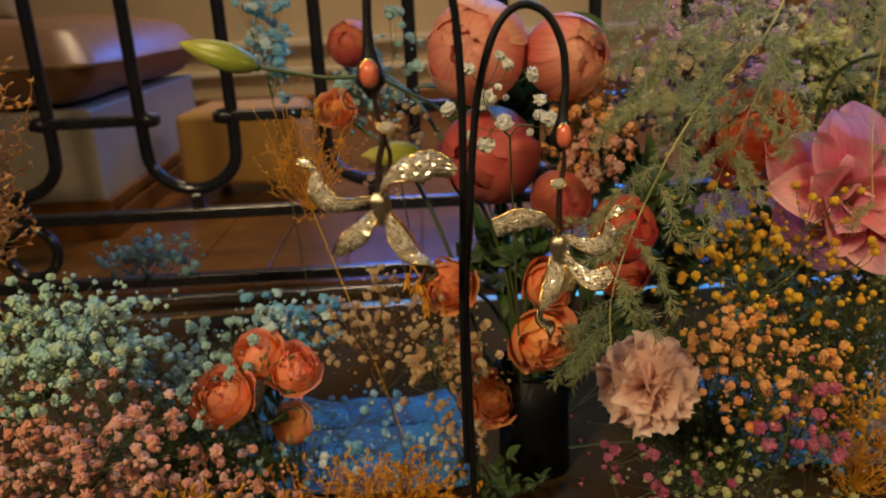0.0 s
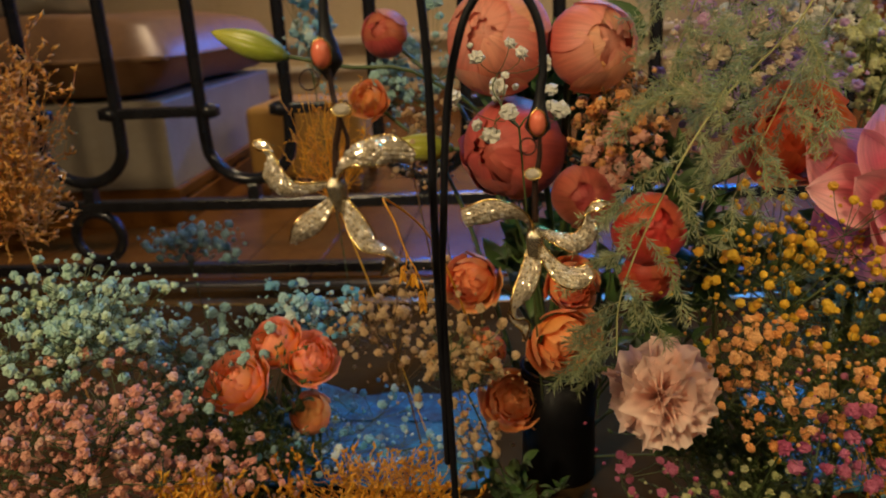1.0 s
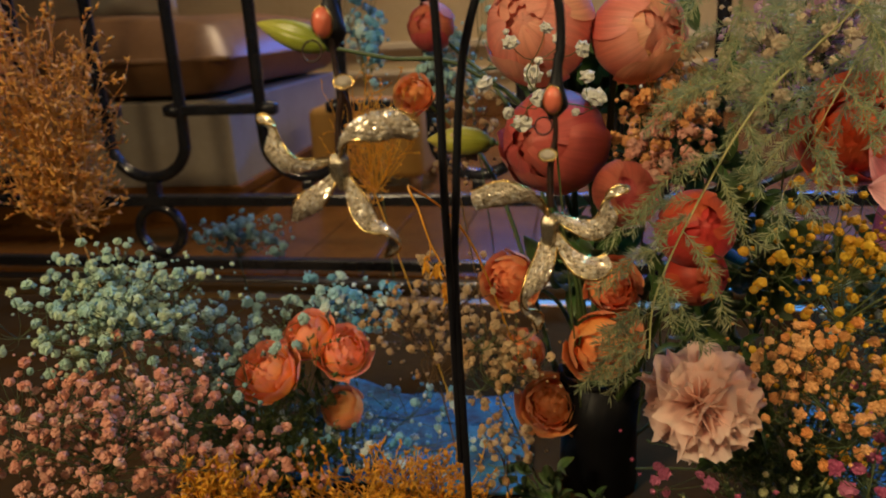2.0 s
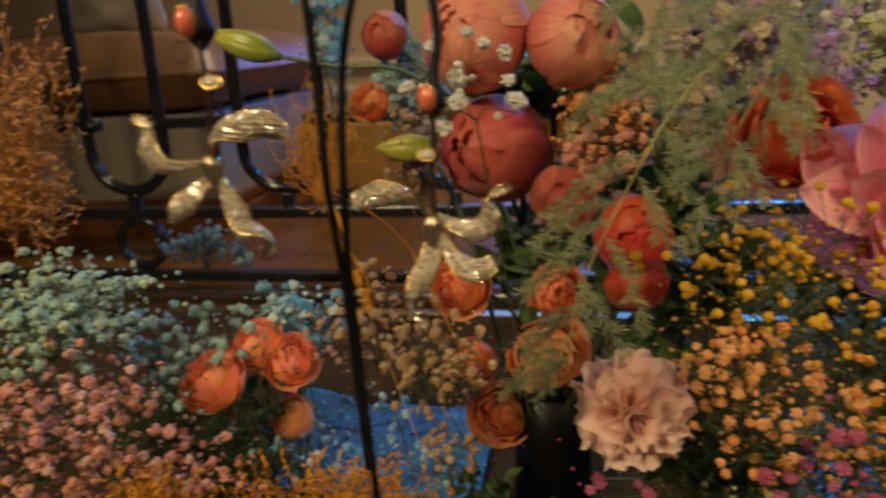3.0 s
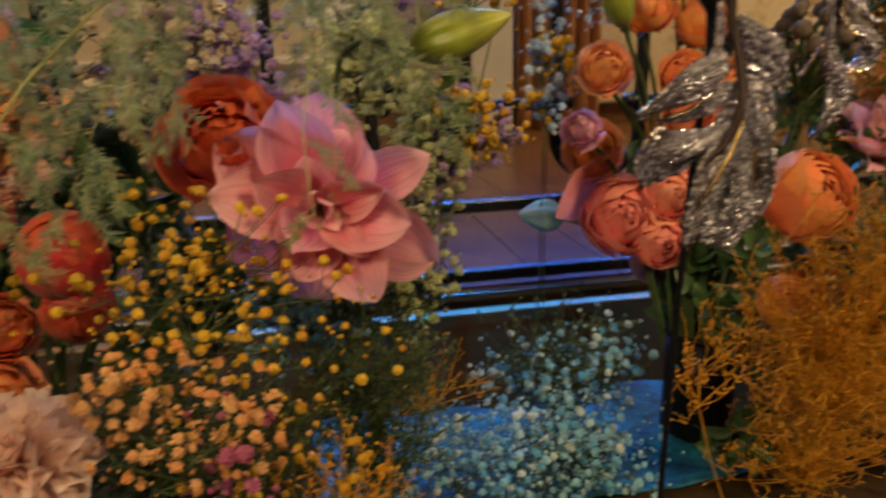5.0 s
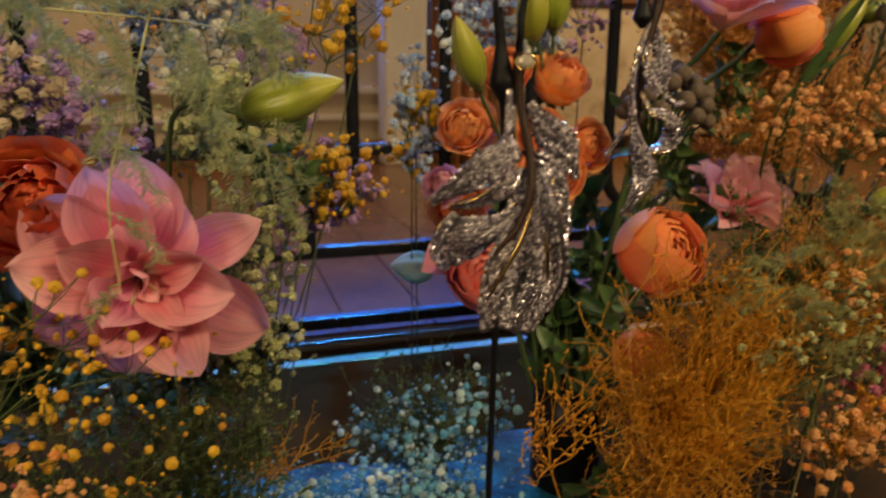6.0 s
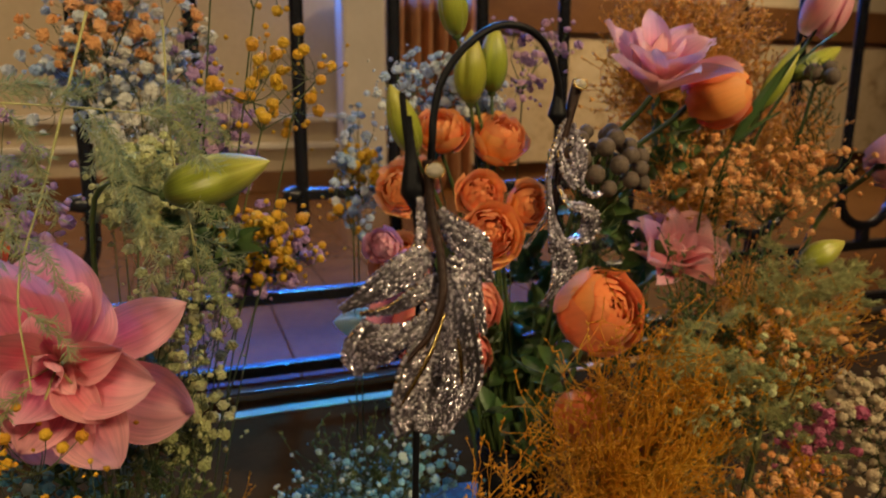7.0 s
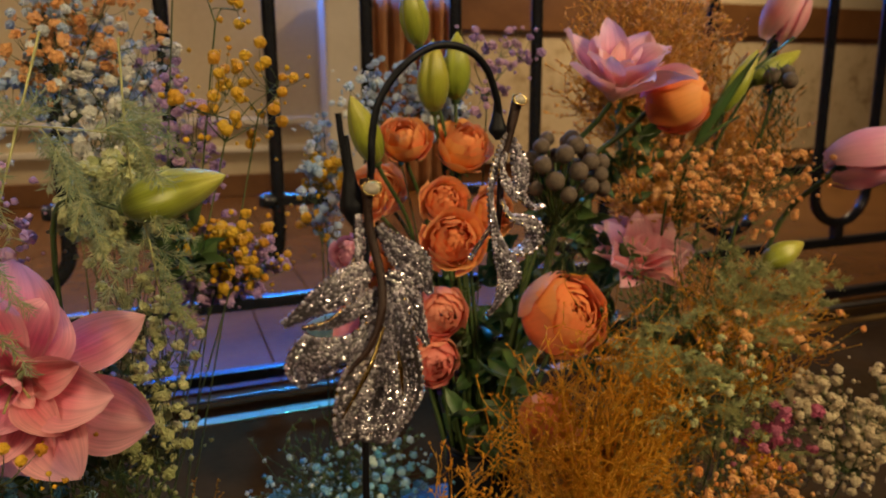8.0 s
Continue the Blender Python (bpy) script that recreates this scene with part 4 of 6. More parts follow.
def mist_fern(points, side, count, label, seed, material=None, needle=0.0078, stem=0.0009, droop=0.5, name="asparagus_fern"):
    """A misty plume: a wiry stem with fuzzy forked side branches."""
    rng = random.Random(seed)
    o = np.asarray(points[0], float)
    t = thing(name, o, label, "foliage")
    c = spline(points, 60)
    part("stem", Geo().add(*tube(c - o, np.linspace(stem, stem * 0.4, 60), 5)), M_FERNSTEM, t)
    tan = np.gradient(c, axis=0)
    twigs, places, dirs = Geo(), [], []
    for b in range(count):
        f = 0.12 + 0.88 * (b + rng.random()) / count
        i = min(59, int(f * 59))
        d = np.array([rng.uniform(-1, 1), rng.uniform(-0.7, 0.5), rng.uniform(-0.5, 0.5)])
        d -= d @ tan[i] * tan[i] / max(tan[i] @ tan[i], 1e-9)
        d = d / np.linalg.norm(d) + 0.45 * tan[i] / np.linalg.norm(tan[i])
        ln = side * (1.05 - 0.65 * f) * rng.uniform(.6, 1.15)
        end = c[i] + d * ln + np.array([0, 0, -droop * ln])
        br = spline([c[i], c[i] + d * ln * 0.5, end], 14)
        twigs.add(*tube(br - o, np.linspace(0.00045, 0.00025, 14), 3))
        bt = np.gradient(br, axis=0)
        for s in range(2, 14):
            d2 = np.array([rng.uniform(-1, 1), rng.uniform(-1, 1), rng.uniform(-1, 0.6)])
            d2 = d2 / np.linalg.norm(d2) + 0.8 * bt[s] / np.linalg.norm(bt[s])
            l2 = 0.2 * ln * (1.1 - s / 16) * rng.uniform(.5, 1.2) + 0.003
            e2 = br[s] + d2 * l2
            twigs.add(*tube(np.array([br[s], (br[s] + e2) / 2, e2]) - o, 0.0002, 3))
            for q in np.linspace(0.1, 1, 7):
                p = br[s] + (e2 - br[s]) * q
                for _ in range(3):
                    w = np.array([rng.uniform(-1, 1), rng.uniform(-1, 1), rng.uniform(-1, 1)]) + 1.1 * d2
                    places.append(p - o)
                    dirs.append(w)
    tagged(part("twig_work", twigs, M_FERNSTEM, t), kind="stuff")
    g = Geo().many(*T_NEEDLE, places, aim(dirs, rng, 0.1), [needle * rng.uniform(.6, 1.2) for _ in places])
    tagged(part("needle_mass", g, material or M_FERN, t, smooth=False), kind="stuff")
    return t


def tangle(centre, radii, count, material, label, foot, seed, name="dried_grass_tuft", seeds=6, reach=0.030, curl=0.5, thick=0.0005, seed_size=0.0022, up=0.3, sparse=False):
    """A tuft of fine dyed dried grass: curved stalks with forked side twigs and tiny seed heads."""
    rng = random.Random(seed)
    t = thing(name, foot, label, "foliage" if name == "filler_sprig" else "dried grass")
    c, o = np.asarray(centre, float), np.asarray(foot, float)
    twigs, places, dirs, turn = Geo(), [], [], []
    low = c - np.array([0, -0.25 * radii[1], radii[2] * 1.0])
    low[2] = max(low[2], 0.004)
    twigs.add(*tube(spline([o, (o + low) / 2 + np.array([0, 0.004, 0]), low], 8) - o, 0.0007, 5))
    for _ in range(count):
        e = c + in_ball(rng, radii, 0.25)
        e[2] = max(e[2], 0.006)
        mid = (low + e) / 2 + in_ball(rng, np.asarray(radii) * 0.35)
        st = spline([low, mid, e], 14)
        twigs.add(*tube(st - o, np.linspace(thick * 1.3, thick * 0.6, 14), 3))
        for k in range(seeds):
            i = rng.randint(4, 13)
            d = np.array([rng.uniform(-1, 1), rng.uniform(-1, 1), rng.uniform(-1, 1) + up])
            d = d / np.linalg.norm(d) + (e - low) / np.linalg.norm(e - low) * 0.6
            ln = reach * rng.uniform(.35, 1.1)
            q = st[i] + d * ln
            kink = np.array([rng.uniform(-1, 1), rng.uniform(-1, 1), rng.uniform(-1, 1)]) * ln * curl * 0.5
            tw = spline([st[i], st[i] + d * ln * 0.5 + kink, q], 6)
            twigs.add(*tube(tw - o, thick * 0.6, 3))
            for s in (3, 4, 5, 5):
                w = np.array([rng.uniform(-1, 1), rng.uniform(-1, 1), rng.uniform(-.6, 1)])
                places.append(tw[s] + w * 0.0012 - o)
                dirs.append(w + d * 0.5)
    tagged(part("twig_work", twigs, material, t), kind="stuff")
    g = Geo().many(*T_SEED, places, aim(dirs, rng, 0.2), [seed_size * rng.uniform(.5, 1.2) for _ in places])
    tagged(part("seed_mass", g, material, t), kind="stuff")
    return t


def drooping_sprig(points, drop, count, label, seed):
    """A thin arched twig with husks that hang from its end."""
    rng = random.Random(seed)
    o = np.asarray(points[0], float)
    t = thing("dried_grass_sprig", o, label, "dried grass")
    c = spline(points, 60)
    part("stem", Geo().add(*tube(c - o, np.linspace(0.0010, 0.0004, 60), 5)), M_OCHRE, t)
    for k in range(count):
        p = c[int(36 + 23 * (k + 0.6) / count)]
        e = p + np.array([rng.uniform(-.5, .3) * drop, rng.uniform(-.2, .2) * drop, -drop * rng.uniform(.6, 1.2)])
        g = Geo().add(*tube(spline([p, (p + e) / 2 + np.array([0.002, 0, 0.001]), e], 7) - o, 0.00035, 4))
        for q in (0.55, 0.75, 0.9, 1.0):
            for side in (-1, 1):
                m = Matrix.Translation((p + (e - p) * q - o).tolist()) @ facing((side * 0.5, rng.uniform(-.3, .3), -1), rng.uniform(0, 360))
                g.add(*lathe([(0.0, 0.0), (0.0009, 0.0018), (0.0006, 0.0040), (0.0, 0.0052)], 6), m)
        part("seed_head", g, M_OCHRE, t)
    return t


def leaf(place, tip, width, label, foot, seed, bend=25):
    """A single broad leaf on a stalk."""
    t = thing("leaf", place, label, "leaf")
    d = np.asarray(tip, float) - np.asarray(place, float)
    m = facing(d, seed * 57)
    part("blade", Geo().add(*petal(0, 0, np.linalg.norm(d), width, 0, bend, 0.7, 1.2, 1.0, 0.03, 2, seed * .31, 7, 12), m), M_LEAF, t)
    stem_down(t, place, foot, 0.0014, 0.01)
    return t


def greenery(centre, radii, count, size, label, foot, seed, material=None):
    """A leafy filler sprig: many small pointed leaves on forked stalks."""
    rng = random.Random(seed)
    t = thing("greenery_sprig", foot, label, "foliage")
    c, o = np.asarray(centre, float), np.asarray(foot, float)
    tw = Geo()
    low = np.array([c[0], c[1], max(0.01, c[2] - radii[2])])
    tw.add(*tube(spline([o, (o + low) / 2 + np.array([0, 0.004, 0]), low], 6) - o, 0.0012, 5))
    for _ in range(max(4, count // 7)):
        e = c + in_ball(rng, radii)
        e[2] = max(e[2], 0.02)
        st = spline([low, (low + e) / 2 + in_ball(rng, np.asarray(radii) * 0.2), e], 9)
        tw.add(*tube(st - o, np.linspace(0.0010, 0.0006, 9), 4))
        for k in range(7):
            i = rng.randint(3, 8)
            d = Vector((rng.uniform(-1, 1), rng.uniform(-1, 0.6), rng.uniform(-0.3, 1)))
            m = Matrix.Translation((st[i] - o).tolist()) @ facing(d, rng.uniform(0, 360))
            part("leaf", Geo().add(*petal(0, 0, size * rng.uniform(.6, 1.2), size * 0.24, 0, 40, 0.7, 1.2, 0.9, 0.03, 2, rng.random(), 5, 7), m), material or M_LEAF, t)
    tagged(part("twig_work", tw, M_TWIG_GREEN, t), kind="stuff")
    return t


def brunia(centre, radius, count, label, foot, seed, ball=0.0088):
    """A cluster of grey woolly balls on one stalk with needle leaves below."""
    rng = random.Random(seed)
    t = thing("brunia_stem", foot, label, "flower cluster")
    o, c = np.asarray(foot, float), np.asarray(centre, float)
    tw = Geo()
    base = c - np.array([0, -0.01, radius * 1.2])
    tw.add(*tube(spline([o, (o + base) / 2 + np.array([0, 0.01, 0]), base], 10) - o, 0.002, 6))
    for i in range(count):
        z = 1 - 1.5 * (i + .5) / count
        a = i * GOLDEN
        p = c + radius * np.array([math.sqrt(max(0, 1 - z * z)) * math.cos(a), math.sqrt(max(0, 1 - z * z)) * math.sin(a), z * 0.9]) * rng.uniform(.82, 1.0)
        tw.add(*tube(spline([base, (base + p) / 2, p], 6) - o, 0.0012, 4))
        r = ball * rng.uniform(.85, 1.12)
        v, f, uv = lathe([(r * math.sin(q), -r * math.cos(q)) for q in np.linspace(0.02, math.pi - 0.02, 10)], 14)
        part("ball", Geo().add(v + p - o, f, uv), M_BRUNIA, t)
    tagged(part("twig_work", tw, M_STEM, t), kind="stuff")
    pl = [base - o + np.array([rng.uniform(-.02, .02), rng.uniform(-.02, .02), rng.uniform(-.07, .02)]) for _ in range(240)]
    dr = [np.array([rng.uniform(-1, 1), rng.uniform(-1, 1), 0.9]) for _ in pl]
    tagged(part("needle_mass", Geo().many(*T_NEEDLE, pl, aim(dr, rng, 0.2), [0.016 * rng.uniform(.6, 1.1) for _ in pl]), M_TWIG_GREEN, t), kind="stuff")
    return t

# ---- the earrings and their stands ----
_a6 = np.arange(6) * math.pi / 3
T_GEM = (np.concatenate([np.stack([np.cos(_a6), np.sin(_a6), 0 * _a6], -1), np.stack([0.58 * np.cos(_a6 + 0.52), 0.58 * np.sin(_a6 + 0.52), 0 * _a6 + 0.46], -1)]),
         [np.array([(6, 7, 8, 9, 10, 11)]), np.array([(i, (i + 1) % 6, 6 + i) for i in range(6)] + [((i + 1) % 6, 6 + (i + 1) % 6, 6 + i) for i in range(6)])])


def ribbon(owner, points, widths, twists, curl=0.3, seed=0, stone=0.00092, sides=(1, -1), rim=True, sheet=None, beads=False, ripple=0.0):
    """A twisted ribbon leaf of white gold, set with rows of stones, with a gold rim on both borders."""
    rng = random.Random(seed)
    n = 48
    c = spline(points, n)
    s_at = np.linspace(0, 1, n)
    w = np.interp(s_at, np.linspace(0, 1, len(widths)), widths)
    w = np.convolve(np.pad(w, 3, "edge"), np.ones(7) / 7, "valid")
    if not beads:
        w = w * 0.86
    tw = np.radians(np.interp(s_at, np.linspace(0, 1, len(twists)), twists))
    t = np.gradient(c, axis=0)
    t /= np.linalg.norm(t, axis=1)[:, None]
    s0 = np.cross(t, np.array([0.02, 1.0, 0.05]))
    s0 /= np.linalg.norm(s0, axis=1)[:, None]
    n0 = np.cross(s0, t)
    side = np.cos(tw)[:, None] * s0 + np.sin(tw)[:, None] * n0
    nor = np.cross(side, t)

    def at(i, u):
        fold = ripple * (math.sin(u * 4.2 + i * 0.10 + seed) + 0.5 * math.sin(u * 8 - i * 0.16))
        return c[i] + u * w[i] * side[i] + nor[i] * (w[i] * curl * (u * u - 0.3) + fold)
    U = np.linspace(-1, 1, 9)
    g = Geo()
    for sgn in (1, -1):
        P = np.array([[at(i, u) + sgn * 0.00035 * nor[i] for u in U] for i in range(n)]).reshape(-1, 3)
        i, j = np.meshgrid(np.arange(n - 1), np.arange(8), indexing="ij")
        f = np.stack([i * 9 + j, i * 9 + j + 1, (i + 1) * 9 + j + 1, (i + 1) * 9 + j], -1).reshape(-1, 4)
        g.add(P, f)
    body = part("leaf", g, sheet or M_SILVER, owner)
    if rim:
        e = Geo()
        for u in (-1, 1):
            e.add(*tube(np.array([at(i, u) for i in range(n)]), 0.00045 if beads else 0.00055, 6))
        part("rim", e, M_GOLD, body, "thin yellow gold rim")
    arc = np.concatenate([[0], np.cumsum(np.linalg.norm(np.diff(c, axis=0), axis=1))])
    places, rots, sizes = [], [], []
    row = 0
    stone *= 1.02 if beads else 1.0
    for d in np.arange(stone, arc[-1], stone * 1.55):
        k = np.interp(d, arc, np.arange(n))
        i = min(n - 1, int(round(k)))
        m = max(1, int(2 * w[i] / (stone * 1.75)))
        for q in range(m):
            u = -1 + 2 * (q + 0.5 + 0.25 * (row % 2)) / (m + 0.25)
            if abs(u) > (0.90 if beads else 0.97):
                continue
            for sgn in sides:
                z = nor[i] * sgn
                x = side[i]
                y = np.cross(z, x)
                a = rng.uniform(0, 6.28)
                tilt = np.array([rng.uniform(-.18, .18), rng.uniform(-.18, .18), 0])
                R = np.stack([x, y, z], -1) @ np.array(Euler((tilt[0], tilt[1], a)).to_matrix())
                places.append(at(i, u) + z * 0.00040 + (t[i] * (d - arc[i])) + (x * rng.uniform(-.3, .3) + t[i] * rng.uniform(-.3, .3)) * stone)
                rots.append(R)
                sizes.append(stone * rng.choice((0.6, 0.75, 0.9, 1.0, 1.15)))
        row += 1
    if beads:
        for d in np.arange(0.001, arc[-1], 0.0021):
            i = min(n - 1, int(round(np.interp(d, arc, np.arange(n)))))
            for u in (-1, 1):
                for sgn in sides:
                    z = nor[i] * sgn
                    places.append(at(i, u) + z * 0.0004)
                    rots.append(np.stack([side[i], np.cross(z, side[i]), z], -1) @ np.array(Euler((rng.uniform(-.4, .4), rng.uniform(-.4, .4), rng.uniform(0, 6))).to_matrix()))
                    sizes.append(0.00120)
    tagged(part("diamond_pave", Geo().many(*T_GEM, places, np.array(rots), sizes), M_GEM if beads else M_GEM_WARM, body, "pave-set clear diamonds", False), kind="stuff")


def disc_stone(owner, place, way, r, squash=0.8):
    m = Matrix.Translation(place) @ facing(way) @ Matrix.Diagonal((1, squash, 1, 1))
    part("setting", Geo().add(*lathe([(0, -0.0012), (r, -0.0010), (r * 1.05, 0.0002), (r * 0.92, 0.0006), (r * 0.88, 0.0)], 20), m), M_GOLD, owner, "oval gold setting")
    v, f, _ = lathe([(r * 0.9, 0.0002), (r * 0.72, 0.0012), (r * 0.45, 0.0018), (0.00001, 0.0018)], 9)
    part("stone", Geo().add(v, f, None, m), M_GEM_WARM, owner, "oval-cut clear diamond", False)


def cabochon(owner, place, r, tall):
    v, f, uv = lathe([(r * math.sin(q), -tall * math.cos(q)) for q in np.linspace(0.03, math.pi - 0.03, 14)], 18)
    part("cabochon", Geo().add(v + np.array(place), f, uv), M_CORALBEAD, owner, "smooth coral cabochon")
    a = np.linspace(0, 2 * np.pi, 25)
    part("bezel", Geo().add(*tube(np.stack([place[0] + 1.08 * r * np.cos(a), place[1] + 0 * a, place[2] + 1.05 * tall * np.sin(a)], -1), 0.00045, 6)), M_GOLD, owner, "thin gold bezel")


def hub(owner, top, bottom, r):
    """The fluted cup in which the ribbons of an earring meet."""
    c = spline([top, (np.asarray(top) + np.asarray(bottom)) / 2, bottom], 12)
    v, f, uv = tube(c, np.interp(np.linspace(0, 1, 12), [0, .2, .7, 1], [r * 0.5, r, r * 0.8, r * 0.35]), 20)
    flute = 1 + 0.10 * np.cos(np.arange(20) * 2 * np.pi / 4)
    v = (v.reshape(12, 20, 3) - c[:, None]) * flute[None, :, None] + c[:, None]
    part("cup", Geo().add(v.reshape(-1, 3), f, uv), M_CUP, owner, "pale fluted gold cup")


def hoop(owner, place, r, material):
    a = np.linspace(0, 2 * np.pi, 29)
    part("hoop", Geo().add(*tube(np.stack([place[0] + r * np.cos(a), place[1] + 0.3 * r * np.sin(a), place[2] + r * np.sin(a)], -1), 0.0004, 6)), material, owner, "thin wire ear hoop")


def earring(place, label):
    return thing("earring", place, label, "earring", "earrings on the wire stands")


e1 = earring((-0.0205, 0.310, 0.426), "twisted ribbon earring with coral cabochon and pave diamonds")
cabochon(e1, (0, -0.0062, 0), 0.0037, 0.0055)
part("post", Geo().add(*tube(spline([(0.001, 0, -0.006), (0.002, 0, -0.018), (0.004, -0.001, -0.026), (0.001, 0, -0.038), (0.000, 0, -0.052)], 24), np.linspace(0.0011, 0.0016, 24), 8)), M_PATINA, e1, "dark brown patinated stalk")
part("post", Geo().add(*tube(spline([(0.004, -0.001, -0.026), (0.006, 0.001, -0.036), (0.003, 0.001, -0.046), (0.000, 0, -0.052)], 18), 0.0010, 8)), M_PATINA, e1, "dark brown patinated stalk")
disc_stone(e1, (0.0055, -0.003, -0.0225), (0.1, -1, 0.35), 0.0042, 0.72)
hub(e1, (-0.0005, 0, -0.051), (0.0010, -0.001, -0.066), 0.0044)
hoop(e1, (-0.0080, 0.002, -0.0105), 0.0040, M_PATINA)
ribbon(e1, [(-0.002, 0, -0.0535), (-0.014, -0.004, -0.0555), (-0.021, -0.006, -0.054), (-0.0265, -0.005, -0.047), (-0.0275, -0.001, -0.0405), (-0.031, 0.001, -0.037), (-0.0345, 0.002, -0.036)], [0.0010, 0.0036, 0.0052, 0.0054, 0.0030, 0.0028, 0.0010], [30, 30, 10, 0, 70, 150, 170], 0.5, 1, sheet=M_CHAMPAGNE)
ribbon(e1, [(0.001, 0, -0.052), (0.004, -0.005, -0.0445), (0.0100, -0.008, -0.0395), (0.018, -0.009, -0.0385), (0.0255, -0.006, -0.0390), (0.0330, -0.002, -0.0435)], [0.0020, 0.0036, 0.0056, 0.0070, 0.0068, 0.0034], [110, 80, 45, 25, 15, 0], 0.6, 2, sheet=M_CHAMPAGNE)
ribbon(e1, [(-0.001, 0, -0.058), (-0.008, -0.004, -0.066), (-0.014, -0.006, -0.072), (-0.0205, -0.003, -0.0785)], [0.0022, 0.0042, 0.0058, 0.0054, 0.0020], [-60, -30, 0, 20, 40], 0.45, 3, sheet=M_CHAMPAGNE)
ribbon(e1, [(0.002, 0, -0.062), (0.0065, -0.004, -0.070), (0.013, -0.006, -0.0785), (0.0200, -0.004, -0.0825), (0.0215, 0.000, -0.089), (0.0160, 0.003, -0.0960)], [0.0034, 0.0052, 0.0054, 0.0034, 0.0044, 0.0032, 0.0010], [-40, -10, 20, 70, 120, 170, 230], 0.45, 4, sheet=M_CHAMPAGNE)

e2 = earring((0.065, 0.336, 0.392), "twisted ribbon earring with coral cabochon, one blade spread wide")
cabochon(e2, (0, -0.0060, 0), 0.0034, 0.0054)
part("post", Geo().add(*tube(spline([(0.001, 0, -0.006), (0.001, 0, -0.016), (-0.001, 0, -0.028), (-0.001, 0, -0.046)], 24), np.linspace(0.0010, 0.0016, 24), 8)), M_PATINA, e2, "dark brown patinated stalk")
disc_stone(e2, (-0.002, -0.003, -0.023), (-0.1, -1, 0.35), 0.0040, 0.72)
hub(e2, (-0.0015, 0, -0.049), (-0.0018, -0.001, -0.066), 0.0042)
hoop(e2, (-0.0040, 0.002, -0.0115), 0.0036, M_PATINA)
ribbon(e2, [(-0.002, 0, -0.050), (-0.006, -0.006, -0.0430), (-0.013, -0.010, -0.0395), (-0.022, -0.011, -0.0385), (-0.0335, -0.009, -0.0415)], [0.0018, 0.0036, 0.0060, 0.0068, 0.0046], [110, 70, 35, 12, 0], 0.55, 6, sheet=M_CHAMPAGNE)
ribbon(e2, [(0.000, 0, -0.0495), (0.009, -0.002, -0.0535), (0.018, -0.003, -0.0555), (0.0235, -0.002, -0.0500), (0.0228, 0.000, -0.0435), (0.0270, 0.001, -0.0395), (0.0315, 0.002, -0.0385)], [0.0012, 0.0034, 0.0054, 0.0052, 0.0028, 0.0026, 0.0010], [10, 40, 10, -10, -80, -150, -180], 0.45, 7, sheet=M_CHAMPAGNE)
ribbon(e2, [(-0.0015, 0, -0.060), (-0.004, -0.006, -0.070), (-0.0075, -0.010, -0.0785), (-0.0115, -0.010, -0.0855), (-0.0110, -0.009, -0.0900), (-0.0070, -0.007, -0.0945), (-0.0065, -0.006, -0.1020)], [0.0040, 0.0056, 0.0056, 0.0036, 0.0034, 0.0032, 0.0010], [-10, 0, 20, 80, 140, 190, 250], 0.45, 8, sheet=M_CHAMPAGNE)
ribbon(e2, [(0.000, 0, -0.056), (0.006, -0.003, -0.0655), (0.0125, -0.005, -0.0705), (0.0185, -0.004, -0.0720), (0.0245, -0.002, -0.0695)], [0.0012, 0.0034, 0.0058, 0.0062, 0.0036], [-10, 20, 45, 40, 20], 0.5, 9, sheet=M_CHAMPAGNE)

e3 = earring((0.508, 0.385, 0.423), "large rolled leaf earring in pave diamonds with dark vein")
disc_stone(e3, (0.0, -0.004, 0.0), (-0.15, -1, 0.2), 0.0046, 0.8)
part("vein", Geo().add(*tube(spline([(-0.002, -0.001, 0.004), (-0.001, -0.002, -0.018), (0.002, -0.007, -0.039), (0.001, -0.012, -0.055), (-0.005, -0.014, -0.070), (-0.013, -0.014, -0.079), (-0.020, -0.013, -0.087)], 36), np.interp(np.linspace(0, 1, 36), [0, .1, .5, 1], [0.0030, 0.0022, 0.0022, 0.0007]), 8)), M_PATINA, e3, "dark brown patinated leaf vein")
ribbon(e3, [(-0.0055, 0, -0.012), (-0.0055, -0.002, -0.022), (-0.0065, -0.003, -0.032), (-0.0140, -0.004, -0.040)], [0.0012, 0.0018, 0.0024, 0.0016], [30, 20, 30, 50], 0.4, 11, beads=True)
ribbon(e3, [(0.003, -0.001, -0.018), (0.012, -0.004, -0.0305), (0.021, -0.006, -0.0385), (0.0285, -0.003, -0.0520)], [0.0012, 0.0072, 0.0074, 0.0012], [-35, -20, 0, 20], 0.5, 12, beads=True, ripple=0.0006)
ribbon(e3, [(0.005, -0.003, -0.041), (0.014, -0.005, -0.0485), (0.020, -0.004, -0.0580), (0.0245, -0.001, -0.0700), (0.0270, 0.000, -0.0790)], [0.0026, 0.0066, 0.0062, 0.0042, 0.0016], [-20, 0, 25, 50, 70], 0.5, 13, beads=True, ripple=0.0006)
ribbon(e3, [(-0.002, -0.004, -0.037), (-0.015, -0.008, -0.0455), (-0.026, -0.007, -0.0525), (-0.0415, -0.001, -0.0605)], [0.0046, 0.0092, 0.0078, 0.0012], [5, 15, 25, 45], 0.6, 14, beads=True, ripple=0.0008)
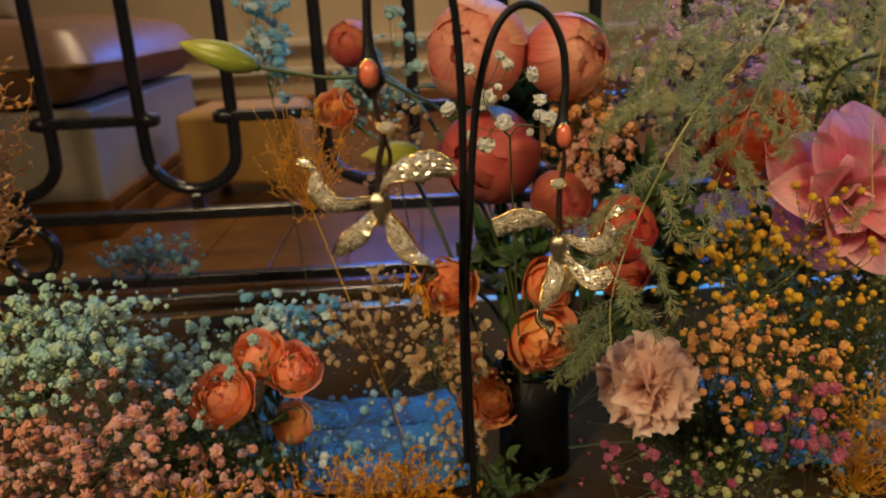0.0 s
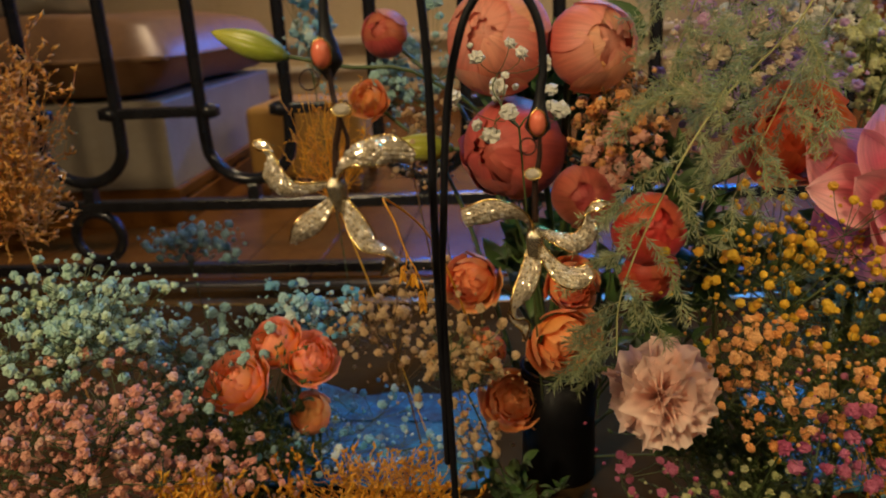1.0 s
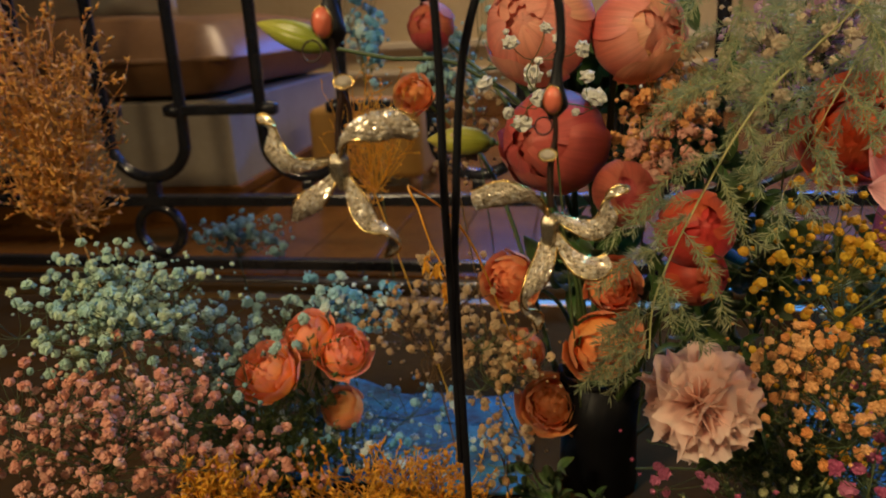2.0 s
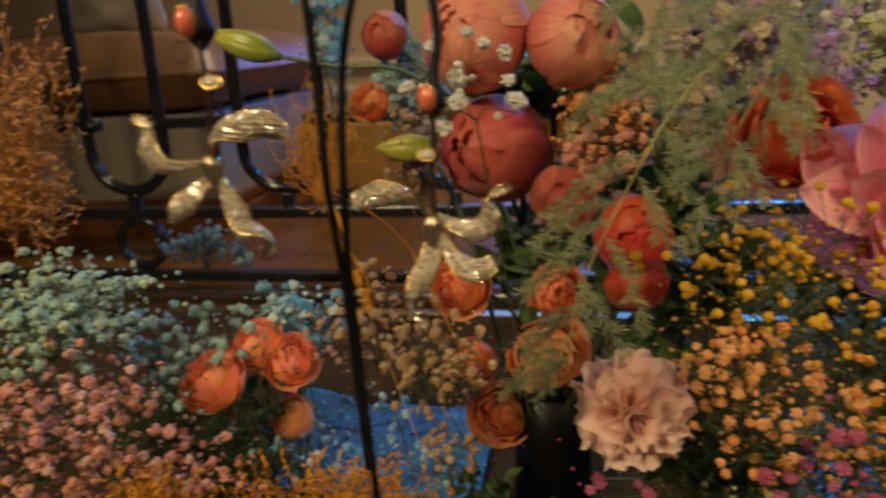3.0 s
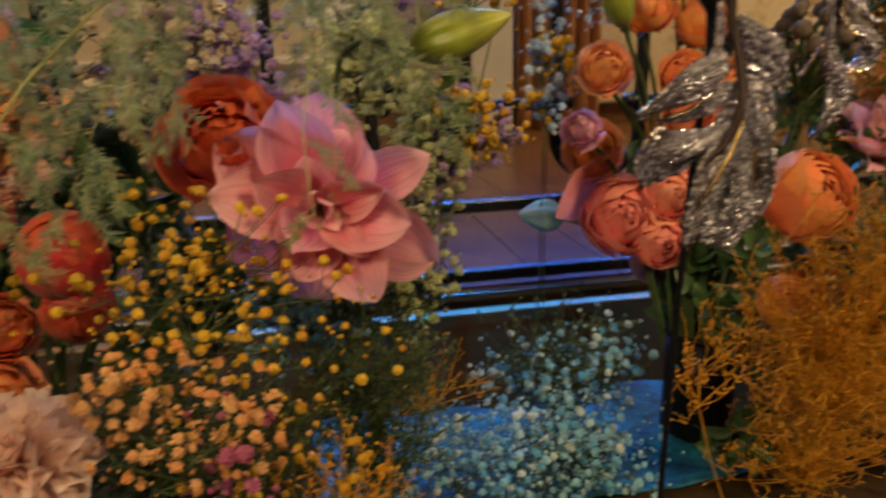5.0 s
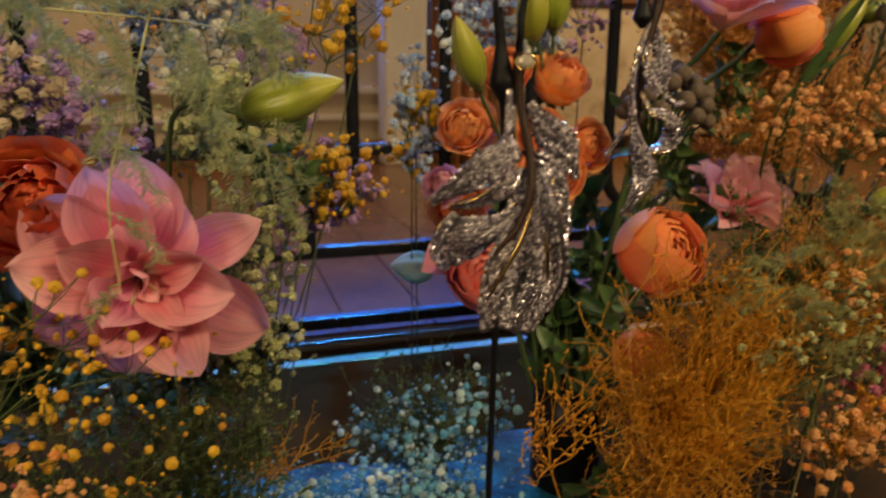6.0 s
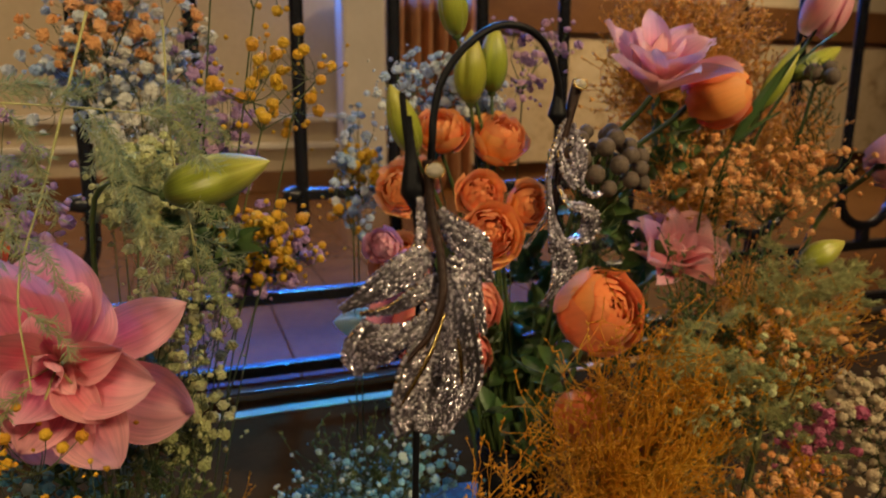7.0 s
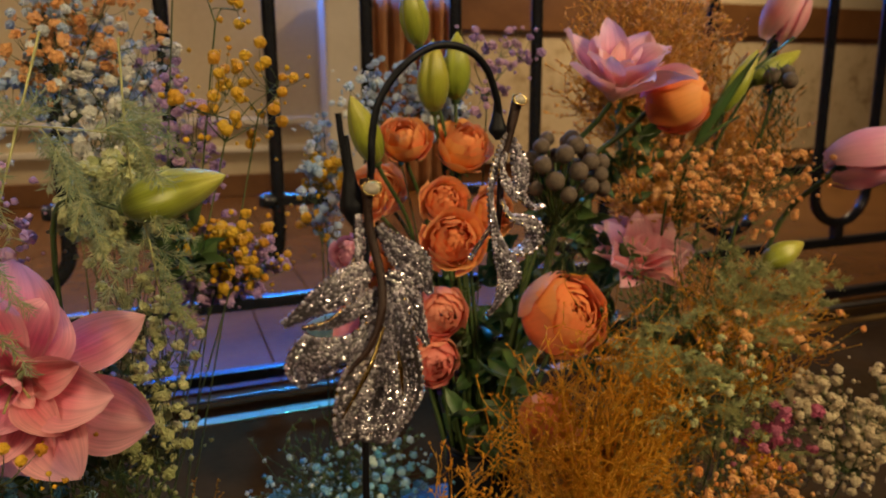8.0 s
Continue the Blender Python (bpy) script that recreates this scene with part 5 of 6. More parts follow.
ribbon(e3, [(-0.001, -0.006, -0.050), (-0.012, -0.010, -0.0560), (-0.022, -0.008, -0.0610), (-0.034, -0.003, -0.0625)], [0.0044, 0.0054, 0.0036, 0.0012], [20, 30, 45, 60], 0.5, 19, beads=True)
ribbon(e3, [(-0.001, -0.008, -0.062), (-0.013, -0.011, -0.0715), (-0.025, -0.009, -0.0760), (-0.031, -0.002, -0.0800), (-0.035, 0.003, -0.0870)], [0.0040, 0.0056, 0.0088, 0.0100, 0.0064], [25, 15, 0, -20, -35], 0.5, 15, beads=True, ripple=0.0008)
ribbon(e3, [(-0.030, -0.003, -0.0660), (-0.0360, -0.001, -0.0740), (-0.0380, 0.001, -0.0830), (-0.033, 0.002, -0.0920)], [0.0020, 0.0030, 0.0034, 0.0020], [10, 30, 20, 0], 0.5, 16, beads=True)
ribbon(e3, [(0.005, -0.006, -0.046), (0.004, -0.009, -0.064), (0.001, -0.011, -0.084), (-0.004, -0.010, -0.102), (-0.007, -0.006, -0.1220)], [0.0070, 0.0108, 0.0150, 0.0210, 0.0200, 0.0120], [0, -4, 4, 6, 0], -0.22, 17, beads=True, ripple=0.0016)
ribbon(e3, [(0.012, -0.008, -0.058), (0.0145, -0.010, -0.078), (0.0150, -0.009, -0.096), (0.0125, -0.005, -0.112)], [0.0020, 0.0030, 0.0034, 0.0020], [-40, -50, -30, 10], 0.5, 18, beads=True)
for crease in ([(0.001, -0.0150, -0.062), (-0.006, -0.0170, -0.078), (-0.014, -0.0160, -0.093), (-0.020, -0.0130, -0.105)], [(0.007, -0.0160, -0.074), (0.008, -0.0168, -0.084), (0.009, -0.0160, -0.096)]):
    part("crease", Geo().add(*tube(spline(crease, 20), np.interp(np.linspace(0, 1, 20), [0, .4, 1], [0.0006, 0.0013, 0.0005]), 6)), M_GOLD, e3, "dark yellow gold fold line")

e4 = earring((0.600, 0.418, 0.459), "slender spiral leaf earring in pave diamonds")
disc_stone(e4, (-0.0015, -0.003, 0.0015), (0.25, -1, 0.6), 0.0044, 0.75)
part("vein", Geo().add(*tube(spline([(0.000, 0.002, 0.003), (-0.005, 0.001, -0.014), (-0.010, 0.000, -0.034), (-0.012, -0.001, -0.058), (-0.0145, -0.001, -0.086)], 30), np.linspace(0.0032, 0.0012, 30), 8)), M_PATINA, e4, "dark brown patinated leaf vein")
ribbon(e4, [(-0.008, 0, -0.016), (-0.015, -0.004, -0.032), (-0.0185, -0.005, -0.048), (-0.0155, -0.005, -0.066), (-0.0115, -0.005, -0.080), (-0.0060, -0.004, -0.094), (-0.0110, -0.002, -0.107), (-0.0170, 0.001, -0.1160)], [0.0012, 0.0030, 0.0036, 0.0030, 0.0044, 0.0068, 0.0042, 0.0026], [50, 40, 60, 40, 10, -10, 40, 60], 0.45, 21, beads=True)
ribbon(e4, [(-0.009, -0.003, -0.026), (-0.0135, -0.007, -0.034), (-0.0090, -0.008, -0.044), (-0.0040, -0.006, -0.0510)], [0.0010, 0.0022, 0.0022, 0.0010], [20, 40, 10, -20], 0.4, 26, beads=True)
ribbon(e4, [(-0.005, 0, -0.018), (-0.0015, -0.003, -0.030), (0.0005, -0.004, -0.041), (0.0020, -0.003, -0.050), (0.0090, -0.001, -0.0555), (0.0155, 0.001, -0.0560)], [0.0010, 0.0040, 0.0044, 0.0030, 0.0018, 0.0010], [-30, -15, 10, 40, 70, 80], 0.5, 22, beads=True)
ribbon(e4, [(-0.0110, -0.002, -0.050), (-0.0075, -0.006, -0.0590), (0.0010, -0.008, -0.0615), (0.0080, -0.005, -0.0690), (0.0060, -0.001, -0.0770), (-0.0040, 0.001, -0.0805), (-0.0100, 0.000, -0.0760)], [0.0012, 0.0024, 0.0036, 0.0050, 0.0046, 0.0036, 0.0016], [60, 60, 50, -10, -60, -100, -120], 0.5, 24, beads=True)
ribbon(e4, [(-0.0150, -0.002, -0.062), (-0.0200, -0.001, -0.0705), (-0.0280, 0.001, -0.0830)], [0.0010, 0.0020, 0.0010], [70, 60, 40], 0.4, 25, beads=True)


def pad(g, top, bottom, r):
    """Drop-shaped black end of a wire that holds the earring."""
    c = spline([top, (np.asarray(top) * 0.45 + np.asarray(bottom) * 0.55), bottom], 14)
    g.add(*tube(c, np.interp(np.linspace(0, 1, 14), [0, .35, .75, 1], [0.0016, 0.0026, r, 0.0012]), 10))


def stand(foot, label):
    t = thing("earring_stand", foot, label, "display stand", "wire display stands")
    part("base_plate", Geo().add(*lathe([(0.0, 0.004), (0.030, 0.004), (0.032, 0.003), (0.032, 0.0), (0.0, 0.0)], 32)), M_WIRE, t)
    return t


def wire(owner, pts, r=0.0019):
    part("wire", Geo().add(*tube(spline(np.asarray(pts) - np.array(owner.location), 60), r, 8)), M_WIRE, owner)


s1 = stand((0.018, 0.362, 0.0), "black wire stand with two arched hooks holding earrings")
wire(s1, [(0.018, 0.362, 0.002), (0.019, 0.360, 0.16), (0.018, 0.352, 0.298), (0.021, 0.346, 0.347), (0.024, 0.345, 0.389), (0.028, 0.345, 0.416), (0.036, 0.345, 0.440), (0.047, 0.345, 0.450), (0.059, 0.345, 0.446), (0.0665, 0.344, 0.432), (0.068, 0.343, 0.414), (0.0665, 0.341, 0.402)])
wire(s1, [(0.0155, 0.360, 0.20), (0.016, 0.350, 0.300), (0.0175, 0.336, 0.352), (0.0185, 0.332, 0.405), (0.0175, 0.330, 0.439), (0.0150, 0.328, 0.458), (0.008, 0.325, 0.476), (-0.004, 0.321, 0.484), (-0.0145, 0.318, 0.476), (-0.0195, 0.316, 0.458), (-0.0205, 0.315, 0.440)])
g = Geo()
o = np.array(s1.location)
pad(g, np.array((0.067, 0.341, 0.410)) - o, np.array((0.065, 0.3385, 0.383)) - o, 0.0062)
part("pad", g, M_WIRE, s1)
g = Geo()
pad(g, np.array((-0.0205, 0.315, 0.448)) - o, np.array((-0.0205, 0.3135, 0.415)) - o, 0.0068)
part("pad", g, M_WIRE, s1)

s2 = stand((0.509, 0.420, 0.0), "black wire stand with an arched hook holding two leaf earrings")
wire(s2, [(0.509, 0.420, 0.002), (0.509, 0.416, 0.2), (0.510, 0.408, 0.36), (0.513, 0.400, 0.429), (0.514, 0.400, 0.445), (0.518, 0.400, 0.461), (0.529, 0.400, 0.476), (0.546, 0.402, 0.486), (0.563, 0.404, 0.485), (0.576, 0.408, 0.476), (0.584, 0.412, 0.460), (0.586, 0.414, 0.450)])
wire(s2, [(0.509, 0.412, 0.30), (0.506, 0.398, 0.38), (0.501, 0.392, 0.412), (0.4985, 0.389, 0.430), (0.4965, 0.388, 0.445), (0.4955, 0.388, 0.456)], 0.0015)
g = Geo()
o = np.array(s2.location)
pad(g, np.array((0.4985, 0.389, 0.446)) - o, np.array((0.5015, 0.3895, 0.404)) - o, 0.0064)
part("pad", g, M_WIRE, s2)
g = Geo()
pad(g, np.array((0.585, 0.414, 0.462)) - o, np.array((0.5855, 0.4145, 0.440)) - o, 0.0052)
part("pad", g, M_WIRE, s2)

# ---- vases ----


def vase(place, label, height=0.118, r=0.036):
    t = thing("vase", place, label, "vase", "black vases")
    part("body", Geo().add(*lathe([(0.0, 0.0), (r * 0.92, 0.0), (r, 0.004), (r * 0.96, height * 0.5), (r * 1.01, height * 0.95), (r * 0.92, height * 0.95), (r * 0.88, height * 0.5), (r * 0.86, 0.01), (0.0, 0.008)], 40)), M_VASE, t)
    part("rim", Geo().add(*lathe([(r * 0.90, height * 0.951), (r * 1.03, height * 0.951), (r * 1.05, height * 0.975), (r * 1.00, height), (r * 0.92, height * 0.985), (r * 0.90, height * 0.951)], 40)), M_VASE, t)
    return t


V1, V2 = (0.097, 0.640, 0.0), (0.700, 0.690, 0.0)
vase(V1, "black cylindrical vase filled with coral flower stems")
vase(V2, "black cylindrical vase filled with orange rose stems")


def into(v, k):
    """A foot inside a vase."""
    a = k * 2.4
    return (v[0] + 0.016 * math.cos(a), v[1] + 0.016 * math.sin(a), 0.014)


FRONT = (-0.12, -0.85, 0.35)

# ---- bouquet in the first vase ----
G1, G2 = "coral flowers in the first bouquet", "orange spray roses"
flower("peony", (0.043, 0.585, 0.418), (-0.25, -0.8, 0.2), 0.047, "globe", M_PEONY, "large coral peony, petals half closed", into(V1, 1), 11, G1)
flower("peony", (0.120, 0.585, 0.410), (0.35, -0.7, 0.15), 0.039, "globe", M_PEONY, "round coral peony half hidden by white blossoms", into(V1, 2), 12, G1)
flower("peony", (0.050, 0.610, 0.330), (-0.5, -0.75, 0.1), 0.049, "globe", M_PEONY_DEEP_SHADE, "deep coral red peony with folded petals, shade put into its colour", into(V1, 3), 13, G1)
flower("peony", (0.112, 0.570, 0.297), (0.1, -0.9, 0.1), 0.029, "globe", M_PEONY_DEEP_SHADE, "small closed coral peony", into(V1, 4), 14, G1)
flower("ranunculus", (0.163, 0.565, 0.272), (0.1, -0.9, 0.3), 0.033, "globe", M_RED, "bright red ranunculus behind the fern", into(V1, 5), 15, "red flowers")
flower("ranunculus", (0.166, 0.570, 0.232), (0.3, -0.9, 0.1), 0.027, "globe", M_RED, "dark crimson ranunculus in shade", into(V1, 6), 16, "red flowers")
flower("rose", (0.268, 0.575, 0.338), (-0.1, -0.9, 0.4), 0.046, "rose", M_REDOR, "orange red garden rose behind fern needles", into(V1, 7), 17, "red flowers")
for k, (p, w, r) in enumerate((((0.016, 0.645, 0.200), (-0.3, -0.9, 0.2), 0.029), ((0.105, 0.605, 0.210), (0.3, -0.9, 0.2), 0.025), ((0.096, 0.585, 0.166), (0.3, -0.85, -0.1), 0.032), ((0.053, 0.625, 0.087), (-0.05, -0.9, 0.35), 0.031), ((0.028, 0.645, 0.129), (-0.4, -0.8, 0.1), 0.022))):
    flower("spray_rose", p, w, r * 1.16, "rose", M_ORANGE, "burnt orange spray rose low in the bouquet", into(V1, 8 + k), 20 + k, G2)
flower("carnation", (0.151, 0.462, 0.184), (-0.3, -0.85, 0.35), 0.035, "carnation", M_BLUSH, "pale blush carnation with frilled petals", into(V1, 14), 30)
for k, (c, r, n) in enumerate((((0.090, 0.640, 0.250), (0.050, 0.03, 0.060), 35), ((0.060, 0.660, 0.370), (0.060, 0.02, 0.050), 35), ((0.150, 0.620, 0.180), (0.050, 0.03, 0.060), 35), ((0.210, 0.600, 0.300), (0.060, 0.03, 0.060), 35), ((0.220, 0.560, 0.130), (0.070, 0.03, 0.060), 49))):
    greenery(c, r, n, 0.030, "dark green leafy filler among the stems", into(V1, 30 + k) if k < 5 else (0.21, 0.58, 0.0), 300 + k)

# dark leaves behind the first bouquet
for k, (c, r, n) in enumerate((((0.080, 0.690, 0.240), (0.070, 0.02, 0.080), 56), ((0.165, 0.680, 0.310), (0.060, 0.02, 0.080), 56), ((0.235, 0.670, 0.220), (0.070, 0.02, 0.080), 56), ((0.110, 0.690, 0.390), (0.080, 0.02, 0.050), 42), ((0.320, 0.660, 0.250), (0.060, 0.02, 0.080), 49))):
    greenery(c, r, n, 0.046, "dark green broad leaves behind the bouquet", into(V1, 60 + k), 340 + k)
greenery((0.055, 0.560, 0.040), (0.075, 0.03, 0.026), 49, 0.020, "dark green leaves low in front of the vase", (0.05, 0.58, 0.0), 346)
gypsophila((0.020, 0.545, 0.085), (0.050, 0.03, 0.035), 40, 0.0062, M_GYP_BEIGE, "beige brown blossoms low beside the vase", (0.02, 0.56, 0.0), 347, twig=M_TWIG_BROWN)

# ---- left group ----
flower("rose", (-0.179, 0.543, 0.150), (-0.15, -0.6, 0.8), 0.033, "rose", M_CORALPINK, "orange rose with pink outer petals", (-0.165, 0.60, 0.0), 31, "orange pink roses")
flower("rose", (-0.158, 0.588, 0.165), (-0.3, -0.55, 0.75), 0.029, "rose", M_CORALPINK, "small orange pink rose opening upward", (-0.155, 0.61, 0.0), 32, "orange pink roses")
flower("rose", (-0.126, 0.588, 0.150), (0.4, -0.55, 0.7), 0.029, "rose", M_CORALPINK, "small pink edged rose turned aside", (-0.145, 0.61, 0.0), 33, "orange pink roses")
flower("rose", (-0.134, 0.592, 0.092), (0.0, -0.6, 0.75), 0.022, "layered", M_PEACH, "small peach rosebud half opened", (-0.140, 0.61, 0.0), 34, "orange pink roses")
lily_bud((-0.145, 0.675, 0.408), (-0.212, 0.675, 0.432), 0.0125, M_BUD, "pale green closed lily bud on a stalk", (0.10, 0.650, 0.015), 41, [(-0.09, 0.676, 0.396), (-0.02, 0.672, 0.385), (0.06, 0.660, 0.30)])
lily_bud((0.000, 0.667, 0.321), (-0.058, 0.662, 0.325), 0.0125, M_BUD, "yellow green lily bud beside a peony", (0.10, 0.648, 0.015), 42, [(0.03, 0.664, 0.31), (0.07, 0.655, 0.22)])
gypsophila((-0.295, 0.500, 0.222), (0.085, 0.06, 0.050), 280, 0.0074, M_GYP_MINT, "mint green dyed gypsophila cloud with fine twigs", (-0.27, 0.54, 0.0), 51)
gypsophila((-0.200, 0.560, 0.175), (0.060, 0.05, 0.045), 110, 0.0080, M_GYP_SAGE, "sparse sage blue gypsophila spray", (-0.21, 0.58, 0.0), 52)
gypsophila((-0.265, 0.440, 0.165), (0.095, 0.05, 0.060), 290, 0.007, M_GYP_CORAL, "coral pink dyed gypsophila cloud low at the front", (-0.24, 0.48, 0.0), 53)
gypsophila((-0.190, 0.470, 0.110), (0.060, 0.05, 0.045), 175, 0.007, M_GYP_CORAL, "coral pink gypsophila under the roses", (-0.19, 0.50, 0.0), 54)
gypsophila((-0.345, 0.840, 0.178), (0.060, 0.03, 0.034), 80, 0.0088, M_GYP_SAGE, "sage blue gypsophila sprig before the grille", (-0.34, 0.86, 0.0), 55)
gypsophila((-0.140, 0.640, 0.185), (0.045, 0.04, 0.040), 94, 0.0086, M_GYP_BLUE, "pale blue gypsophila behind the roses", (-0.14, 0.66, 0.0), 56)
gypsophila((-0.115, 0.60, 0.070), (0.13, 0.05, 0.050), 140, 0.0072, M_GYP_BLUE, "blue gypsophila low between roses and dried grass", (-0.11, 0.62, 0.0), 57)
tangle((-0.430, 0.650, 0.370), (0.085, 0.05, 0.110), 110, M_RUST, "rust and ochre dried grass plume", (-0.40, 0.68, 0.0), 61, "dried_grass_plume", 9, 0.026, 0.6, 0.0006, 0.0050)
tangle((-0.178, 0.435, 0.092), (0.030, 0.03, 0.042), 60, M_OCHRE, "ochre yellow dried goldenrod tuft", (-0.17, 0.46, 0.0), 62, "dried_grass_tuft", 9, 0.016, 0.3, 0.0007, 0.0048)
tangle((-0.060, 0.480, 0.066), (0.100, 0.05, 0.046), 110, M_OCHRE, "ochre yellow dried goldenrod spread low in front", (-0.05, 0.51, 0.0), 63, "dried_grass_tuft", 8, 0.022, 0.3, 0.0007, 0.0040)
tangle((-0.105, 0.640, 0.335), (0.045, 0.03, 0.055), 34, M_OCHRE, "thin ochre dried twigs rising beside the stand", (-0.03, 0.665, 0.0), 64, "dried_grass_tuft", 5, 0.022, 0.6)
drooping_sprig([(0.03, 0.62, 0.12), (-0.005, 0.56, 0.26), (-0.026, 0.46, 0.327), (-0.019, 0.445, 0.316), (-0.012, 0.44, 0.297), (-0.006, 0.44, 0.284), (-0.001, 0.44, 0.270)], 0.016, 5, "drooping ochre twig with small seed husks", 65)

# ---- centre ----
gypsophila((0.060, 0.495, 0.395), (0.060, 0.03, 0.038), 14, 0.0100, M_GYP_WHITE, "white gypsophila blossoms before the coral peonies", (0.08, 0.60, 0.10), 71, haze=0.3)
gypsophila((0.015, 0.560, 0.165), (0.045, 0.03, 0.045), 110, 0.0066, M_GYP_BEIGE, "beige gypsophila among the orange roses", (0.05, 0.60, 0.0), 72)
gypsophila((-0.050, 0.600, 0.190), (0.060, 0.05, 0.060), 90, 0.0064, M_GYP_BEIGE, "beige gypsophila haze behind the wire stand", (-0.03, 0.62, 0.0), 73, twig=M_TWIG_BROWN)
gypsophila((0.130, 0.600, 0.355), (0.035, 0.03, 0.050), 121, 0.0086, M_GYP_PEACH, "dull peach gypsophila between the peonies", (0.12, 0.63, 0.08), 74)
gypsophila((0.245, 0.505, 0.268), (0.090, 0.04, 0.055), 150, 0.0062, M_YELLOW, "golden yellow button flowers in a dense cloud", (0.22, 0.54, 0.0), 75, "button_flower_spray", T_BUTTON)
gypsophila((0.243, 0.462, 0.203), (0.055, 0.03, 0.055), 130, 0.0062, M_GYP_PEACH, "peach orange gypsophila beside the carnation", (0.21, 0.49, 0.0), 76)
gypsophila((0.255, 0.452, 0.170), (0.045, 0.03, 0.045), 22, 0.0085, M_GYP_MAGENTA, "small magenta blossoms low in the bunch", (0.25, 0.48, 0.0), 77)
gypsophila((0.150, 0.490, 0.085), (0.080, 0.04, 0.050), 22, 0.0078, M_GYP_MAGENTA, "rose magenta blossoms in shade under the carnation", (0.15, 0.53, 0.0), 78)
gypsophila((0.300, 0.500, 0.190), (0.070, 0.04, 0.070), 80, 0.0062, M_YELLOW, "ochre button flowers under the pink lily", (0.29, 0.53, 0.0), 79, "button_flower_spray", T_BUTTON)
gypsophila((0.240, 0.500, 0.060), (0.110, 0.05, 0.050), 100, 0.0054, M_GYP_YGREEN, "dark green filler with pale yellow buds", (0.24, 0.53, 0.0), 80)
gypsophila((0.250, 0.640, 0.400), (0.080, 0.04, 0.070), 202, 0.0092, M_GYP_LILAC, "lilac and violet small blossoms behind the fern", (0.25, 0.66, 0.0), 81)
gypsophila((0.230, 0.610, 0.400), (0.090, 0.03, 0.060), 81, 0.0103, M_GYP_CREAM, "cream blossoms scattered behind the fern", (0.24, 0.65, 0.0), 82)
flower("lily", (0.327, 0.540, 0.297), (-0.05, -0.95, 0.12), 0.061, "lily", M_LILY, "large pink double lily with pale petal edges", (0.34, 0.60, 0.0), 91, "pink lilies", False)
fern([(0.27, 0.52, 0.50), (0.233, 0.492, 0.429), (0.180, 0.480, 0.374), (0.144, 0.470, 0.310), (0.122, 0.450, 0.262), (0.118, 0.435, 0.228)], 0.070, 22, "grey green asparagus fern drooping over the bouquet", 101, None, 0.0085, 0.0010)
fern([(0.30, 0.53, 0.48), (0.246, 0.500, 0.415), (0.215, 0.485, 0.360), (0.195, 0.480, 0.315)], 0.060, 16, "grey green asparagus fern with hanging branches", 102, None, 0.0075, 0.0005)
fern([(0.36, 0.56, 0.50), (0.335, 0.530, 0.410), (0.320, 0.505, 0.355), (0.322, 0.495, 0.300)], 0.045, 5, "pale green asparagus fern over the pink lily", 103)
fern([(0.40, 0.60, 0.50), (0.400, 0.580, 0.420), (0.408, 0.570, 0.370), (0.412, 0.565, 0.330)], 0.055, 14, "pale asparagus fern hanging beside a lily bud", 104)
fern([(0.20, 0.56, 0.50), (0.180, 0.540, 0.440), (0.165, 0.530, 0.400), (0.160, 0.520, 0.370)], 0.060, 12, "blurred grey asparagus fern above the bouquet", 105)

fern([(0.24, 0.53, 0.452), (0.30, 0.535, 0.450), (0.36, 0.545, 0.446), (0.405, 0.550, 0.440)], 0.085, 12, "yellow green asparagus fern with hanging needle tufts", 106, None, 0.0085, 0.0009, 0.8)

# ---- between the bouquets ----
lily_bud((0.394, 0.575, 0.391), (0.458, 0.552, 0.413), 0.0155, M_BUD, "plump green lily bud with dark seams", (0.35, 0.64, 0.0), 111, [(0.362, 0.590, 0.398), (0.345, 0.620, 0.36), (0.345, 0.635, 0.20)])
gypsophila((0.430, 0.600, 0.060), (0.095, 0.07, 0.042), 260, 0.0060, M_GYP_BLUE, "pale blue gypsophila carpet close to the floor", (0.43, 0.64, 0.0), 112, haze=3.0)
gypsophila((0.530, 0.620, 0.055), (0.090, 0.07, 0.042), 250, 0.0060, M_GYP_BLUE, "icy blue gypsophila carpet around the stand foot", (0.53, 0.66, 0.0), 212, haze=3.0)
gypsophila((0.560, 0.700, 0.085), (0.090, 0.06, 0.060), 190, 0.0072, M_GYP_BLUE, "blue gypsophila in shade behind the stand", (0.56, 0.72, 0.0), 113)
gypsophila((0.390, 0.590, 0.290), (0.040, 0.03, 0.085), 190, 0.0076, M_GYP_YGREEN, "yellow green gypsophila beside the pink lily", (0.35, 0.62, 0.0), 114)
gypsophila((0.370, 0.690, 0.385), (0.045, 0.04, 0.045), 148, 0.0097, M_GYP_YGREEN, "yellow green blossoms under the lily bud", (0.345, 0.69, 0.0), 115)
gypsophila((0.340, 0.830, 0.500), (0.075, 0.04, 0.085), 150, 0.0095, M_GYP_ICE, "pale blue and white gypsophila high in front of the grille", (0.34, 0.85, 0.0), 116)
gypsophila((0.350, 0.810, 0.520), (0.070, 0.04, 0.060), 100, 0.0092, M_GYP_PEACH, "orange blossoms among pale blue gypsophila", (0.35, 0.84, 0.0), 117)
gypsophila((0.425, 0.780, 0.440), (0.040, 0.04, 0.070), 70, 0.0090, M_GYP_LILAC, "lilac statice blossoms before the grille", (0.34, 0.80, 0.0), 118)
gypsophila((0.470, 0.705, 0.480), (0.070, 0.03, 0.070), 40, 0.0092, M_YELLOW, "sparse yellow button flowers on thin stalks", (0.36, 0.72, 0.0), 119, "button_flower_spray", T_BUTTON, hubs=5)
